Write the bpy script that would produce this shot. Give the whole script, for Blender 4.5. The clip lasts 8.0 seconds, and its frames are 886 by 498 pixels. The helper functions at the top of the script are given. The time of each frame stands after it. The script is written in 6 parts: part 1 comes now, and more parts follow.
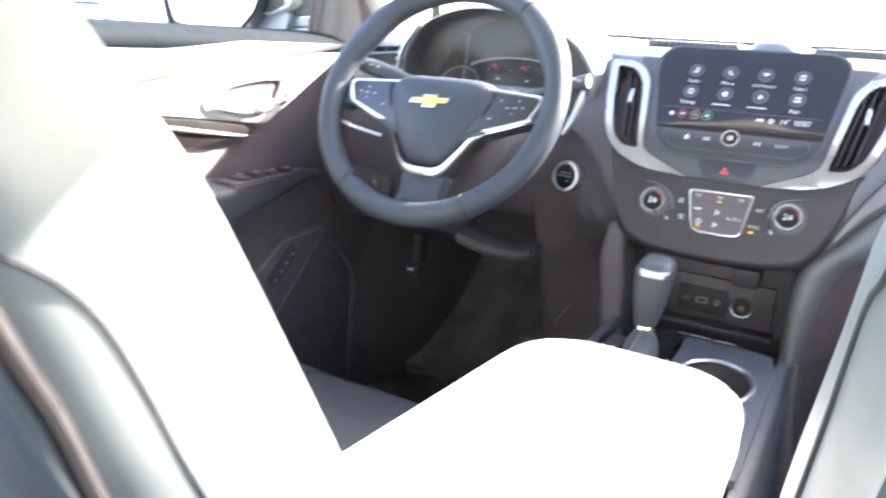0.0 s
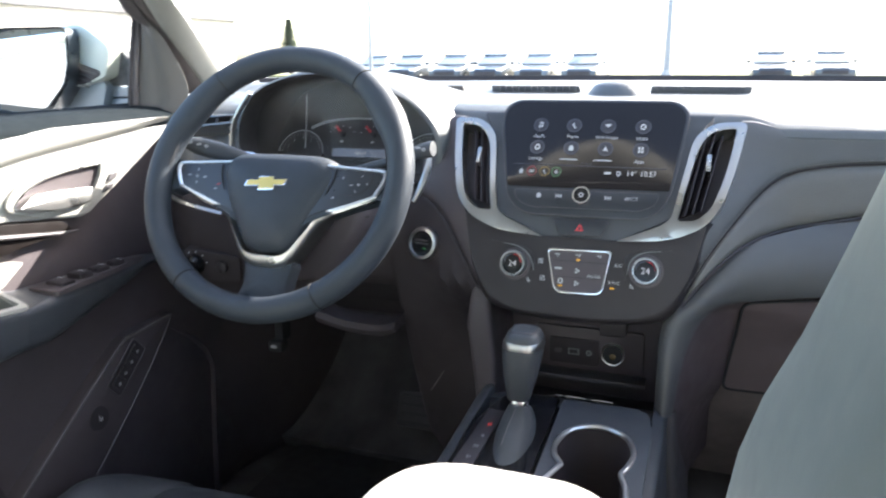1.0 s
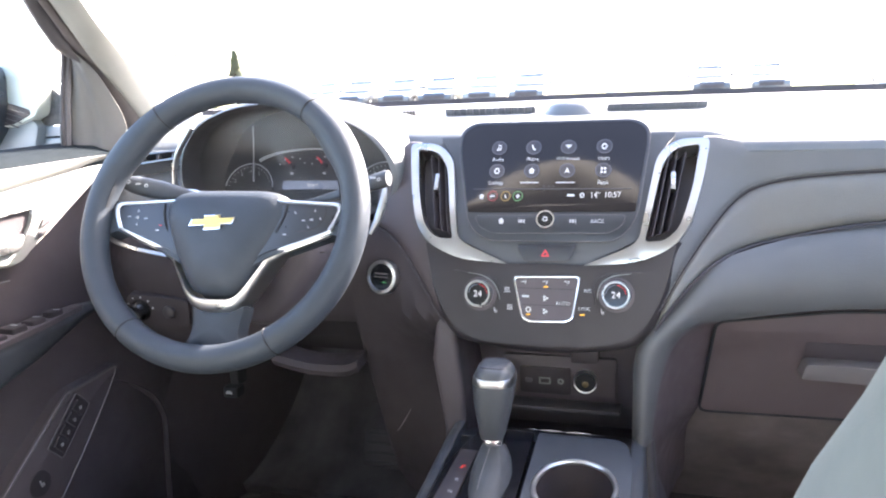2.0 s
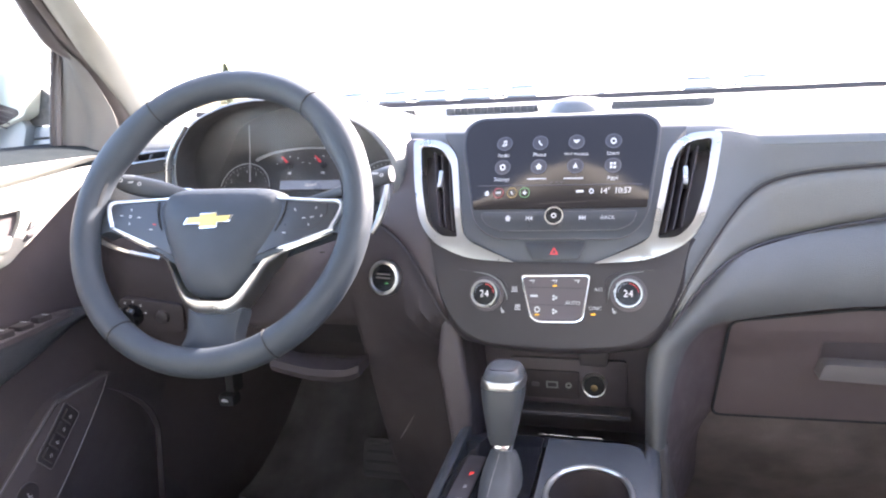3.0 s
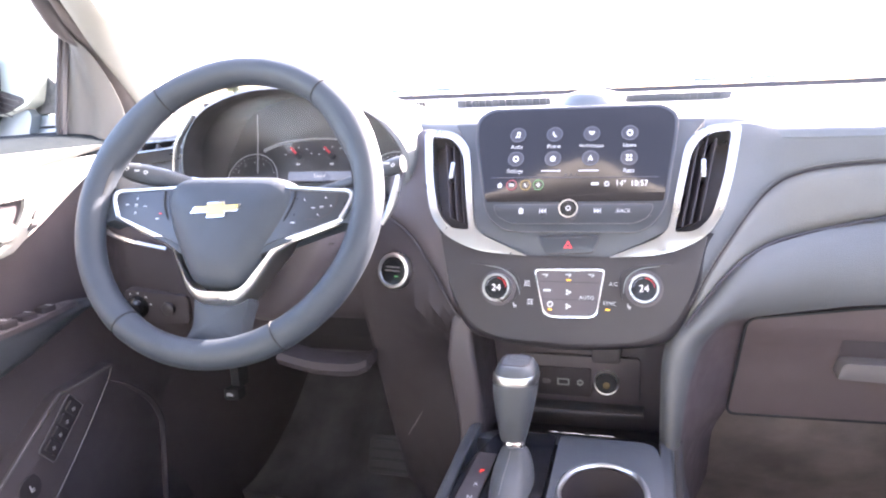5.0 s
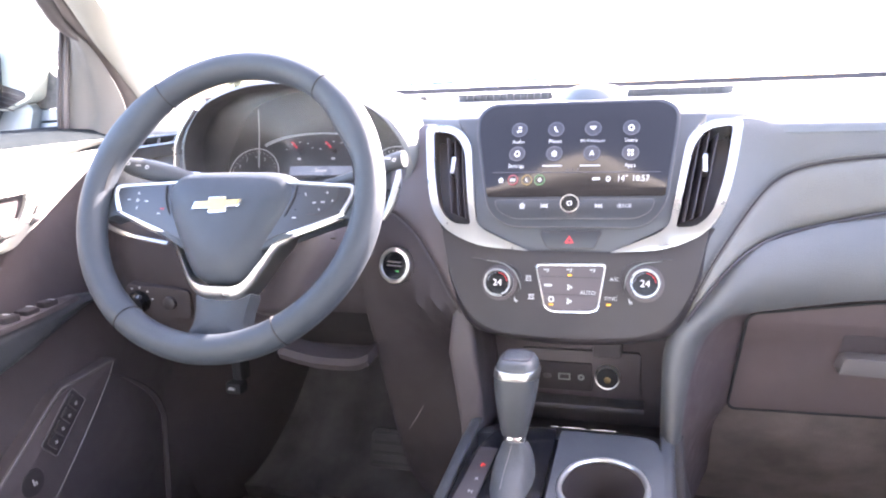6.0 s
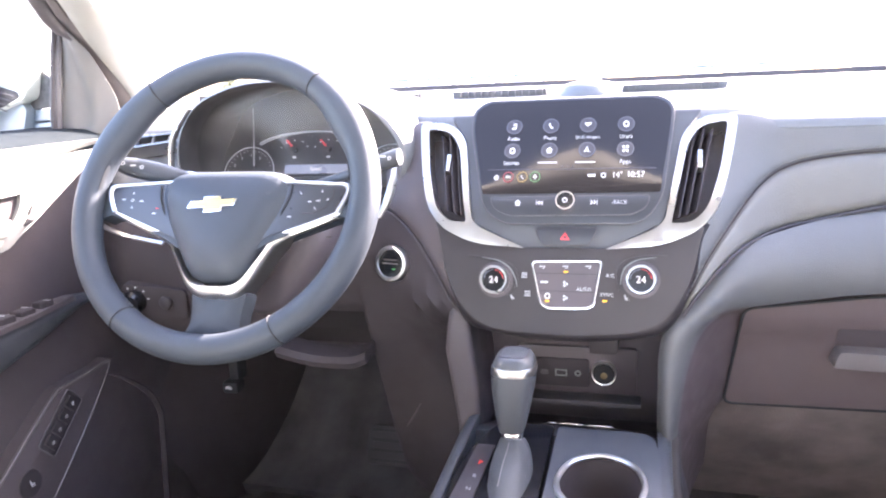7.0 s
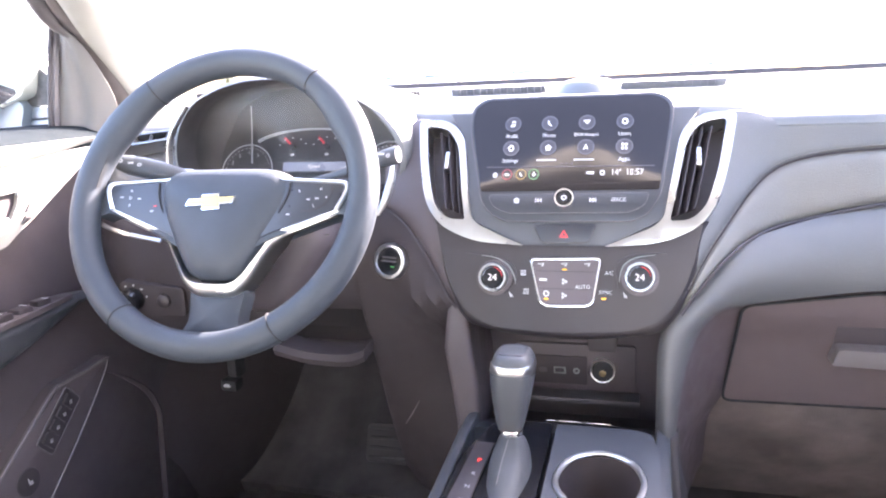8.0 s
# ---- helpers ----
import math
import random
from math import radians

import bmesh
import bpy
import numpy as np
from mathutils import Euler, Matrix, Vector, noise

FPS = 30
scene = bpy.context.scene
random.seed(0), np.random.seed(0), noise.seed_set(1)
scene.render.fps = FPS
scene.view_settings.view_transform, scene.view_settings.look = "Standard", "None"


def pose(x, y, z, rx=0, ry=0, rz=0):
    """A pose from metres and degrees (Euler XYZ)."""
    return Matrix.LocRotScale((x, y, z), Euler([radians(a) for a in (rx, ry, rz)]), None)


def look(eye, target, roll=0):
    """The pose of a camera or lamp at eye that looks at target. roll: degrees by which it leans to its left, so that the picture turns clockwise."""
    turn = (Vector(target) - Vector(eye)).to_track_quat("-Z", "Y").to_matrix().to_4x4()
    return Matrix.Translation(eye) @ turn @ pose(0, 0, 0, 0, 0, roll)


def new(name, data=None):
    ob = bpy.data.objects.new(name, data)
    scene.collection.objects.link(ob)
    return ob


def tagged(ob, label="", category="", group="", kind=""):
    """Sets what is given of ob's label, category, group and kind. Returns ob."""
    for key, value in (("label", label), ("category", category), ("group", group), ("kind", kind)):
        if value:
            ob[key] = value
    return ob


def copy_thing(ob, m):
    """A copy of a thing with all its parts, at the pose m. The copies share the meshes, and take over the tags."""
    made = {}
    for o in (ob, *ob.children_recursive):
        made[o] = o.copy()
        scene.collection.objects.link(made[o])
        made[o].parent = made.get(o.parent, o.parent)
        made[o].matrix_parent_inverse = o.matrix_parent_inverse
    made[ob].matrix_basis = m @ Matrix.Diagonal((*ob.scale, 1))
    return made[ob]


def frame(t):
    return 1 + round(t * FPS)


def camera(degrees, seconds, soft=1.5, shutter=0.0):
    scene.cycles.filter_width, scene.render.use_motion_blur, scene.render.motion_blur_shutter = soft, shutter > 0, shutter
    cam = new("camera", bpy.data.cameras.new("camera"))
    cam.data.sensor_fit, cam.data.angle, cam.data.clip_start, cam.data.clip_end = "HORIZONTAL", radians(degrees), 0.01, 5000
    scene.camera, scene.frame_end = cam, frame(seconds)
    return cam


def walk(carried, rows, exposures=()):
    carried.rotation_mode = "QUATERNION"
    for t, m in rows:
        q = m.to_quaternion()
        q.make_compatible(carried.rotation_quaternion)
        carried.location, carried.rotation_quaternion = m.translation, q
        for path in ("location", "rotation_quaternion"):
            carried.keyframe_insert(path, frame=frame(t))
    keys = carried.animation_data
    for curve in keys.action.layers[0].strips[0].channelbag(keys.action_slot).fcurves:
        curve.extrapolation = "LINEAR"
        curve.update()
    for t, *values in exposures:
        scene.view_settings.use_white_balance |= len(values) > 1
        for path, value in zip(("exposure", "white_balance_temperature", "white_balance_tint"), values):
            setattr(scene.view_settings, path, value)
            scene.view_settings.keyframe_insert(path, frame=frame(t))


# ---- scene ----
from mathutils.bvhtree import BVHTree
cam = camera(61.8, 8.0, soft=2.1, shutter=0.5)
PATH = [
    (0, (0.158, -1.066, 1.106), (-0.791, 0.609, 0.566), 3.7),
    (0.5, (0.147, -1.009, 1.145), (-0.614, 0.762, 0.613), 1.7),
    (1, (0.148, -0.98, 1.171), (-0.515, 0.842, 0.68), -0.4),
    (1.5, (0.141, -0.956, 1.176), (-0.451, 0.899, 0.718), -1.9),
    (3, (0.106, -0.916, 1.15), (-0.43, 0.968, 0.747), -2.7),
    (3.5, (0.098, -0.908, 1.145), (-0.427, 0.981, 0.748), -2.9),
    (4, (0.092, -0.904, 1.141), (-0.445, 0.984, 0.754), -2.6),
    (4.5, (0.093, -0.903, 1.139), (-0.45, 0.981, 0.744), -2.3),
    (6, (0.094, -0.903, 1.141), (-0.457, 0.973, 0.719), -2.2),
    (6.5, (0.093, -0.903, 1.141), (-0.453, 0.973, 0.714), -2.4),
    (7, (0.094, -0.903, 1.143), (-0.446, 0.973, 0.71), -2.6),
    (7.5, (0.094, -0.902, 1.143), (-0.447, 0.973, 0.707), -2.6),
    (8, (0.093, -0.902, 1.143), (-0.442, 0.974, 0.703), -2.6),
]
EXPOSURE = [(0, 3.75, 6600, 15), (0.3, 2.95, 6500, 11), (0.6, 2.40, 6450, 10), (1.0, 2.52, 6450, 10), (1.5, 3.32, 6550, 14), (3.0, 3.62, 6800, 20), (4.0, 4.02, 6800, 25), (8.0, 4.22, 6800, 25)]
walk(cam, [(t, look(eye, target, roll)) for t, eye, target, roll in PATH], EXPOSURE)


# ---- light ----
SUN_AZ, SUN_EL = radians(32), radians(33)
SUN_DIR = Vector((math.cos(SUN_EL) * math.sin(SUN_AZ), math.cos(SUN_EL) * math.cos(SUN_AZ), math.sin(SUN_EL)))
world = bpy.data.worlds.new("sky")
scene.world = world
world.use_nodes = True
sky = world.node_tree.nodes.new("ShaderNodeTexSky")
sky.sky_type, sky.sun_disc = "NISHITA", False
sky.sun_elevation, sky.sun_rotation = SUN_EL, SUN_AZ
sky.air_density, sky.dust_density = 1.0, 2.5
background = world.node_tree.nodes["Background"]
background.inputs["Strength"].default_value = 0.15
world.node_tree.links.new(sky.outputs["Color"], background.inputs["Color"])
lamp = bpy.data.lights.new("sun", "SUN")
lamp.energy, lamp.angle, lamp.color = 5.0, radians(0.53), (1.0, 0.95, 0.88)
new("sun", lamp).matrix_world = look(SUN_DIR * 30, (0, 0, 0))


# ---- materials ----
GLOW = 0.11  # lit symbols against daylight
def mat(name, color, rough=0.5, metal=0.0, var=0.15, big=6.0, grain=0.0, grain_size=500.0, spec=0.5, coat=0.0, cells=False, glow=None, each=0.0):
    m = bpy.data.materials.new(name)
    m.use_nodes = True
    nodes, links = m.node_tree.nodes, m.node_tree.links
    bsdf = nodes["Principled BSDF"]
    bsdf.inputs["Roughness"].default_value = rough
    bsdf.inputs["Metallic"].default_value = metal
    bsdf.inputs["Specular IOR Level"].default_value = spec
    bsdf.inputs["Coat Weight"].default_value = coat
    bsdf.inputs["Coat Roughness"].default_value = 0.08
    place = nodes.new("ShaderNodeTexCoord")
    wide = nodes.new("ShaderNodeTexNoise")
    wide.inputs["Scale"].default_value, wide.inputs["Detail"].default_value = big, 5
    links.new(place.outputs["Object"], wide.inputs["Vector"])
    ramp = nodes.new("ShaderNodeMapRange")
    ramp.inputs["From Min"].default_value, ramp.inputs["From Max"].default_value = 0.3, 0.7
    ramp.inputs["To Min"].default_value, ramp.inputs["To Max"].default_value = 1 - var, 1 + var
    links.new(wide.outputs["Fac"], ramp.inputs["Value"])
    shade = nodes.new("ShaderNodeVectorMath")
    shade.operation = "SCALE"
    shade.inputs[0].default_value = color
    links.new(ramp.outputs["Result"], shade.inputs["Scale"])
    links.new(shade.outputs["Vector"], bsdf.inputs["Base Color"])
    wear = nodes.new("ShaderNodeTexNoise")
    wear.inputs["Scale"].default_value, wear.inputs["Detail"].default_value = 45, 4
    links.new(place.outputs["Object"], wear.inputs["Vector"])
    rr = nodes.new("ShaderNodeMapRange")
    rr.inputs["From Min"].default_value, rr.inputs["From Max"].default_value = 0.3, 0.7
    rr.inputs["To Min"].default_value, rr.inputs["To Max"].default_value = rough * 0.85, min(1.0, rough * 1.15)
    links.new(wear.outputs["Fac"], rr.inputs["Value"])
    links.new(rr.outputs["Result"], bsdf.inputs["Roughness"])
    if grain:
        fine = nodes.new("ShaderNodeTexVoronoi" if cells else "ShaderNodeTexNoise")
        fine.inputs["Scale"].default_value = grain_size
        links.new(place.outputs["Object"], fine.inputs["Vector"])
        bump = nodes.new("ShaderNodeBump")
        bump.inputs["Strength"].default_value, bump.inputs["Distance"].default_value = grain, 0.001
        links.new(fine.outputs["Distance" if cells else "Fac"], bump.inputs["Height"])
        links.new(bump.outputs["Normal"], bsdf.inputs["Normal"])
    if glow:
        bsdf.inputs["Emission Color"].default_value = (*glow[:3], 1)
        bsdf.inputs["Emission Strength"].default_value = glow[3] * GLOW
    return m


def clear_glass(name, tint, gloss, rough=0.02):
    """A thin pane: light goes straight through, with a weak mirror on top."""
    m = bpy.data.materials.new(name)
    m.use_nodes = True
    nodes, links = m.node_tree.nodes, m.node_tree.links
    nodes.remove(nodes["Principled BSDF"])
    out = nodes["Material Output"]
    clear, shine, both = (nodes.new(k) for k in ("ShaderNodeBsdfTransparent", "ShaderNodeBsdfGlossy", "ShaderNodeMixShader"))
    clear.inputs["Color"].default_value = (*tint, 1)
    shine.inputs["Roughness"].default_value = rough
    both.inputs["Fac"].default_value = gloss
    links.new(clear.outputs["BSDF"], both.inputs[1])
    links.new(shine.outputs["BSDF"], both.inputs[2])
    links.new(both.outputs["Shader"], out.inputs["Surface"])
    return m


M_PAD = mat("charcoal_soft_plastic", (0.098, 0.098, 0.099), 0.45, var=0.12, grain=0.35, grain_size=900, cells=True)
M_PAD_TOP = mat("charcoal_dash_top", (0.108, 0.114, 0.117), 0.42, var=0.12, grain=0.3, grain_size=900, cells=True)
M_WRAP = mat("grey_stitched_wrap", (0.137, 0.131, 0.121), 0.55, var=0.1, grain=0.4, grain_size=700, cells=True)
M_HARD = mat("dark_hard_plastic", (0.080, 0.065, 0.069), 0.48, var=0.15, grain=0.3, grain_size=1100, cells=True)
M_DEEP = mat("black_plastic", (0.039, 0.032, 0.035), 0.5, var=0.2, grain=0.2, grain_size=800)
M_LEG = mat("grey_console_plastic", (0.084, 0.076, 0.080), 0.42, var=0.1, grain=0.25, grain_size=1000, cells=True)
M_GLOSS = mat("gloss_black_plastic", (0.012, 0.012, 0.014), 0.12, var=0.1, coat=0.3)
M_SATIN = mat("satin_silver_trim", (0.46, 0.46, 0.45), 0.3, metal=1.0, var=0.05, grain=0.05, grain_size=1500)
M_WHEEL_SATIN = mat("satin_wheel_trim", (0.70, 0.69, 0.67), 0.32, metal=1.0, var=0.06, grain=0.05, grain_size=1500)
M_CHROME = mat("chrome", (0.85, 0.85, 0.86), 0.1, metal=1.0, var=0.03)
M_LEATHER = mat("black_wheel_leather", (0.038, 0.046, 0.057), 0.5, var=0.1, spec=0.4, grain=0.2, grain_size=1000, cells=True)
M_SEAT = mat("ash_grey_leatherette", (0.150, 0.174, 0.174), 0.5, var=0.06, grain=0.03, grain_size=900, cells=True)
M_CUSHION = mat("dark_grey_cushion_leatherette", (0.06, 0.062, 0.068), 0.5, var=0.1, grain=0.15, grain_size=900, cells=True)
M_SILL = mat("dark_sill_plastic", (0.013, 0.017, 0.020), 0.9, var=0.1, spec=0.05, grain=0.2, grain_size=900, cells=True)
M_GLOVE = mat("brown_grey_glove_box_plastic", (0.112, 0.083, 0.084), 0.55, var=0.1, grain=0.3, grain_size=900, cells=True)
M_SEAT_BACK = mat("grey_seat_back_plastic", (0.2, 0.21, 0.2), 0.5, var=0.08, grain=0.3, grain_size=900)
M_ARM = mat("ash_grey_armrest_vinyl", (0.42, 0.41, 0.39), 0.5, var=0.05, grain=0.12, grain_size=900, cells=True)
M_INSERT = mat("pale_grey_door_vinyl", (0.36, 0.352, 0.325), 0.5, var=0.05, grain=0.12, grain_size=900, cells=True)
M_STITCH = mat("grey_thread", (0.18, 0.175, 0.17), 0.8, var=0.2)
M_SEAM = mat("dark_thread", (0.02, 0.02, 0.022), 0.8, var=0.2)
M_PILLAR = mat("light_grey_pillar_fabric", (0.27, 0.27, 0.25), 0.8, var=0.08, grain=0.5, grain_size=1200)
M_LINER = mat("pale_headliner_fabric", (0.55, 0.54, 0.52), 0.9, var=0.06, grain=0.5, grain_size=1200)
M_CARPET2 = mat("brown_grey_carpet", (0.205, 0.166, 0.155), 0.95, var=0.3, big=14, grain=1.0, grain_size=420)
M_CLIM = mat("dark_control_panel_plastic", (0.032, 0.027, 0.0285), 0.42, var=0.12, spec=0.35, grain=0.2, grain_size=1200, cells=True)
M_KNEE = mat("very_dark_knee_plastic", (0.045, 0.037, 0.040), 0.6, var=0.15, spec=0.25, grain=0.3, grain_size=900, cells=True)
M_CARPET = mat("dark_grey_carpet", (0.115, 0.103, 0.106), 0.95, var=0.3, big=14, grain=1.0, grain_size=420)
M_MAT = mat("black_rubber_mat", (0.062, 0.056, 0.057), 0.7, var=0.25, grain=0.5, grain_size=300)
M_BODY = mat("silver_grey_paint", (0.16, 0.175, 0.19), 0.3, metal=0.5, var=0.04, coat=0.8)
M_DARKPAINT = mat("dark_blue_paint", (0.045, 0.056, 0.070), 0.3, metal=0.3, var=0.05, coat=0.8)
M_WHITEPAINT = mat("white_paint", (0.5, 0.5, 0.5), 0.3, var=0.04, coat=0.8)
M_GREYPAINT = mat("grey_paint", (0.10, 0.11, 0.12), 0.3, metal=0.3, var=0.05, coat=0.8)
M_TYRE = mat("tyre_rubber", (0.02, 0.02, 0.02), 0.85, var=0.2, grain=0.4, grain_size=80)
# base colour raised to paint sky reflection and haze into the glass
M_AUTOGLASS = mat("sky_hazed_car_glass", (0.26, 0.28, 0.29), 0.06, var=0.1, coat=0.5)
M_MIRROR = mat("mirror_glass", (0.9, 0.92, 0.93), 0.02, metal=1.0, var=0.01)
M_PANE = clear_glass("window_glass", (0.96, 0.98, 0.97), 0.03)
# broad rough gloss, there to veil the instruments with haze
M_LENS = clear_glass("hazy_instrument_lens", (0.93, 0.93, 0.93), 0.085, 0.45)
M_ASPHALT = mat("pale_dry_asphalt", (0.24, 0.235, 0.225), 0.9, var=0.2, big=0.6, grain=0.6, grain_size=60)
M_GRASS = mat("dry_verge_grass", (0.16, 0.17, 0.07), 0.95, var=0.3, big=0.8, grain=0.8, grain_size=30)
M_POLE = mat("galvanised_pole", (0.35, 0.36, 0.37), 0.5, metal=0.7, var=0.1)
M_LEAF = mat("dark_conifer_needles", (0.11, 0.14, 0.11), 0.8, var=0.4, big=2)
leaf_nodes, leaf_links = M_LEAF.node_tree.nodes, M_LEAF.node_tree.links
thin, leaf_mix = leaf_nodes.new("ShaderNodeBsdfTranslucent"), leaf_nodes.new("ShaderNodeMixShader")
thin.inputs["Color"].default_value = (0.34, 0.38, 0.30, 1)
leaf_mix.inputs["Fac"].default_value = 0.7
leaf_links.new(leaf_nodes["Principled BSDF"].outputs["BSDF"], leaf_mix.inputs[1])
leaf_links.new(thin.outputs["BSDF"], leaf_mix.inputs[2])
leaf_links.new(leaf_mix.outputs["Shader"], leaf_nodes["Material Output"].inputs["Surface"])
M_BARK = mat("brown_bark", (0.12, 0.085, 0.06), 0.9, var=0.3, big=5, grain=0.8, grain_size=30)
M_RENDERWALL = mat("pale_building_wall", (0.55, 0.53, 0.5), 0.85, var=0.1, big=0.4, grain=0.3, grain_size=40)
M_ROOFING = mat("dark_building_roof", (0.12, 0.12, 0.13), 0.8, var=0.2, big=0.5, grain=0.4, grain_size=30)
M_SCREEN = mat("black_screen_glass", (0.006, 0.006, 0.008), 0.06, var=0.05, spec=0.28, glow=(0.020, 0.018, 0.018, 1.0))
M_ICON = mat("lilac_icon_disc", (0.05, 0.05, 0.06), 0.2, var=0.05, glow=(0.045, 0.045, 0.06, 0.9))
M_ICON_DARK = mat("dark_icon_disc", (0.025, 0.024, 0.028), 0.2, var=0.05, glow=(0.020, 0.019, 0.024, 1.0))
M_WHITE_LIGHT = mat("white_lit_symbol", (0.3, 0.3, 0.3), 0.4, var=0.02, glow=(0.75, 0.75, 0.8, 0.75))
M_DIM_LIGHT = mat("dim_white_symbol", (0.4, 0.4, 0.4), 0.5, var=0.02, glow=(0.5, 0.5, 0.52, 0.38))
M_PRINT = mat("pale_printed_symbol", (0.47, 0.47, 0.48), 0.6, var=0.05)
M_RED_LIGHT = mat("red_lit_symbol", (0.3, 0.02, 0.02), 0.4, var=0.02, glow=(1.0, 0.05, 0.03, 1.6))
M_RED_PRINT = mat("red_triangle_print", (0.55, 0.05, 0.06), 0.5, var=0.05, glow=(0.8, 0.05, 0.05, 0.3))
M_AMBER = mat("amber_indicator", (0.4, 0.2, 0.02), 0.4, var=0.02, glow=(1.0, 0.5, 0.02, 1.4))
M_RED_RING = mat("dim_red_ring", (0.20, 0.03, 0.04), 0.4, var=0.02, glow=(0.8, 0.08, 0.08, 0.16))
M_AMBER_RING = mat("dim_amber_ring", (0.2, 0.14, 0.05), 0.4, var=0.02, glow=(0.8, 0.5, 0.12, 0.16))
M_GREEN_RING = mat("dim_green_ring", (0.06, 0.16, 0.07), 0.4, var=0.02, glow=(0.25, 0.7, 0.25, 0.16))
M_GREEN = mat("green_lit_symbol", (0.05, 0.3, 0.08), 0.4, var=0.02, glow=(0.1, 0.8, 0.2, 0.22))
M_BLUE_LIGHT = mat("blue_lit_panel", (0.1, 0.12, 0.16), 0.3, var=0.02, glow=(0.25, 0.28, 0.36, 0.5))
M_FACE = mat("matt_black_instrument_face", (0.062, 0.057, 0.059), 0.75, var=0.15)
M_GOLD = mat("gold_badge", (0.75, 0.52, 0.16), 0.35, metal=0.8, var=0.15)
M_SEALRUBBER = mat("door_seal_rubber", (0.085, 0.072, 0.070), 0.7, var=0.12, grain=0.2, grain_size=600)
# paint made paler to hold the bounced light on the mirror fairing
M_FAIRING_BOUNCE = mat("grey_green_paint_with_bounce", (0.60, 0.64, 0.56), 0.35, var=0.06, coat=0.5)
M_GRAINED = mat("coarse_grained_black_plastic", (0.085, 0.085, 0.082), 0.7, var=0.45, big=90, grain=0.8, grain_size=250)
M_BOOT = mat("dark_boot_leather", (0.050, 0.054, 0.060), 0.6, var=0.15, big=30, grain=0.35, grain_size=700, cells=True)
# darker than the door plastic, so the strip looks unlit in sun
M_STRIP_SHADE = mat("dark_brown_shaded_trim", (0.012, 0.0095, 0.009), 0.35, var=0.2, spec=0.3)
# lighter grey for painted highlights: switch panel edge and footwell glint
M_GLINT = mat("pale_grey_edge_highlight", (0.112, 0.098, 0.099), 0.45, var=0.2)
M_HANDLE = mat("brown_grey_glove_handle", (0.165, 0.145, 0.142), 0.45, var=0.1, grain=0.2, grain_size=900, cells=True)
M_PIPING = mat("dark_grey_piping", (0.040, 0.042, 0.042), 0.7, var=0.15)
# near black, so the seat fold keeps its groove shade in sun
M_FOLD_SHADE = mat("dark_brown_fold_shade", (0.010, 0.008, 0.008), 0.9, var=0.2)
M_ARMPAINT = mat("blue_grey_mirror_paint", (0.27, 0.31, 0.34), 0.4, var=0.05, coat=0.5)
M_CONSOLE = mat("blue_grey_console_plastic", (0.062, 0.066, 0.075), 0.42, var=0.1, grain=0.25, grain_size=1000, cells=True)
M_BEZEL = mat("smooth_black_bezel", (0.034, 0.036, 0.042), 0.32, var=0.08)
M_STALK = mat("dark_blue_grey_stalk_plastic", (0.050, 0.055, 0.062), 0.45, var=0.1, grain=0.2, grain_size=900, cells=True)
M_KNOB = mat("charcoal_knob_plastic", (0.056, 0.060, 0.066), 0.42, var=0.08, grain=0.25, grain_size=1000, cells=True)
M_BRASS = mat("brass_contact", (0.20, 0.15, 0.085), 0.5, metal=1.0, var=0.2)


# ---- mesh helpers ----
def part(name, bm, material, parent=None, label="", smooth=True):
    """Links a bmesh as one mesh object under a thing or under a part."""
    bmesh.ops.recalc_face_normals(bm, faces=bm.faces)
    me = bpy.data.meshes.new(name)
    bm.to_mesh(me)
    bm.free()
    me.materials.append(material)
    if smooth:
        for p in me.polygons:
            p.use_smooth = True
        me.set_sharp_from_angle(angle=radians(38))
    ob = new(name, me)
    if parent:
        ob.parent = parent
        ob.matrix_parent_inverse = base_of(parent).inverted()
    if label:
        ob["label"] = label
    return ob


def base_of(ob):
    m = Matrix.Identity(4)
    while ob:
        m = ob.matrix_parent_inverse @ ob.matrix_basis @ m if ob.parent else ob.matrix_basis @ m
        ob = ob.parent
    return m


def thing(name, at, label, category, group="", kind=""):
    e = new(name)
    e.empty_display_size = 0.05
    e.matrix_basis = Matrix.Translation(at)
    return tagged(e, label, category, group, kind)


def rounded(pts, r, n=4):
    """A closed outline with its corners rounded; r is one radius or one for each corner."""
    out = []
    k = len(pts)
    for i in range(k):
        a, b, c = Vector(pts[i - 1]), Vector(pts[i]), Vector(pts[(i + 1) % k])
        ri = r[i] if isinstance(r, (list, tuple)) else r
        d1, d2 = (a - b), (c - b)
        t = min(ri, d1.length * 0.49, d2.length * 0.49)
        p, q = b + d1.normalized() * t, b + d2.normalized() * t
        for j in range(n + 1):
            u = j / n
            out.append((1 - u) ** 2 * p + 2 * u * (1 - u) * b + u * u * q)
    return out


def curve_through(pts, n=24):
    """An open smooth curve through the given 2D or 3D points."""
    P = [Vector(p) for p in pts]
    P = [2 * P[0] - P[1]] + P + [2 * P[-1] - P[-2]]
    out = []
    seg = len(P) - 3
    for i in range(seg):
        p0, p1, p2, p3 = P[i:i + 4]
        m = max(2, n // seg)
        for j in range(m):
            t = j / m
            out.append(0.5 * ((2 * p1) + (p2 - p0) * t + (2 * p0 - 5 * p1 + 4 * p2 - p3) * t * t + (3 * p1 - p0 - 3 * p2 + p3) * t ** 3))
    out.append(P[-2].copy())
    return out


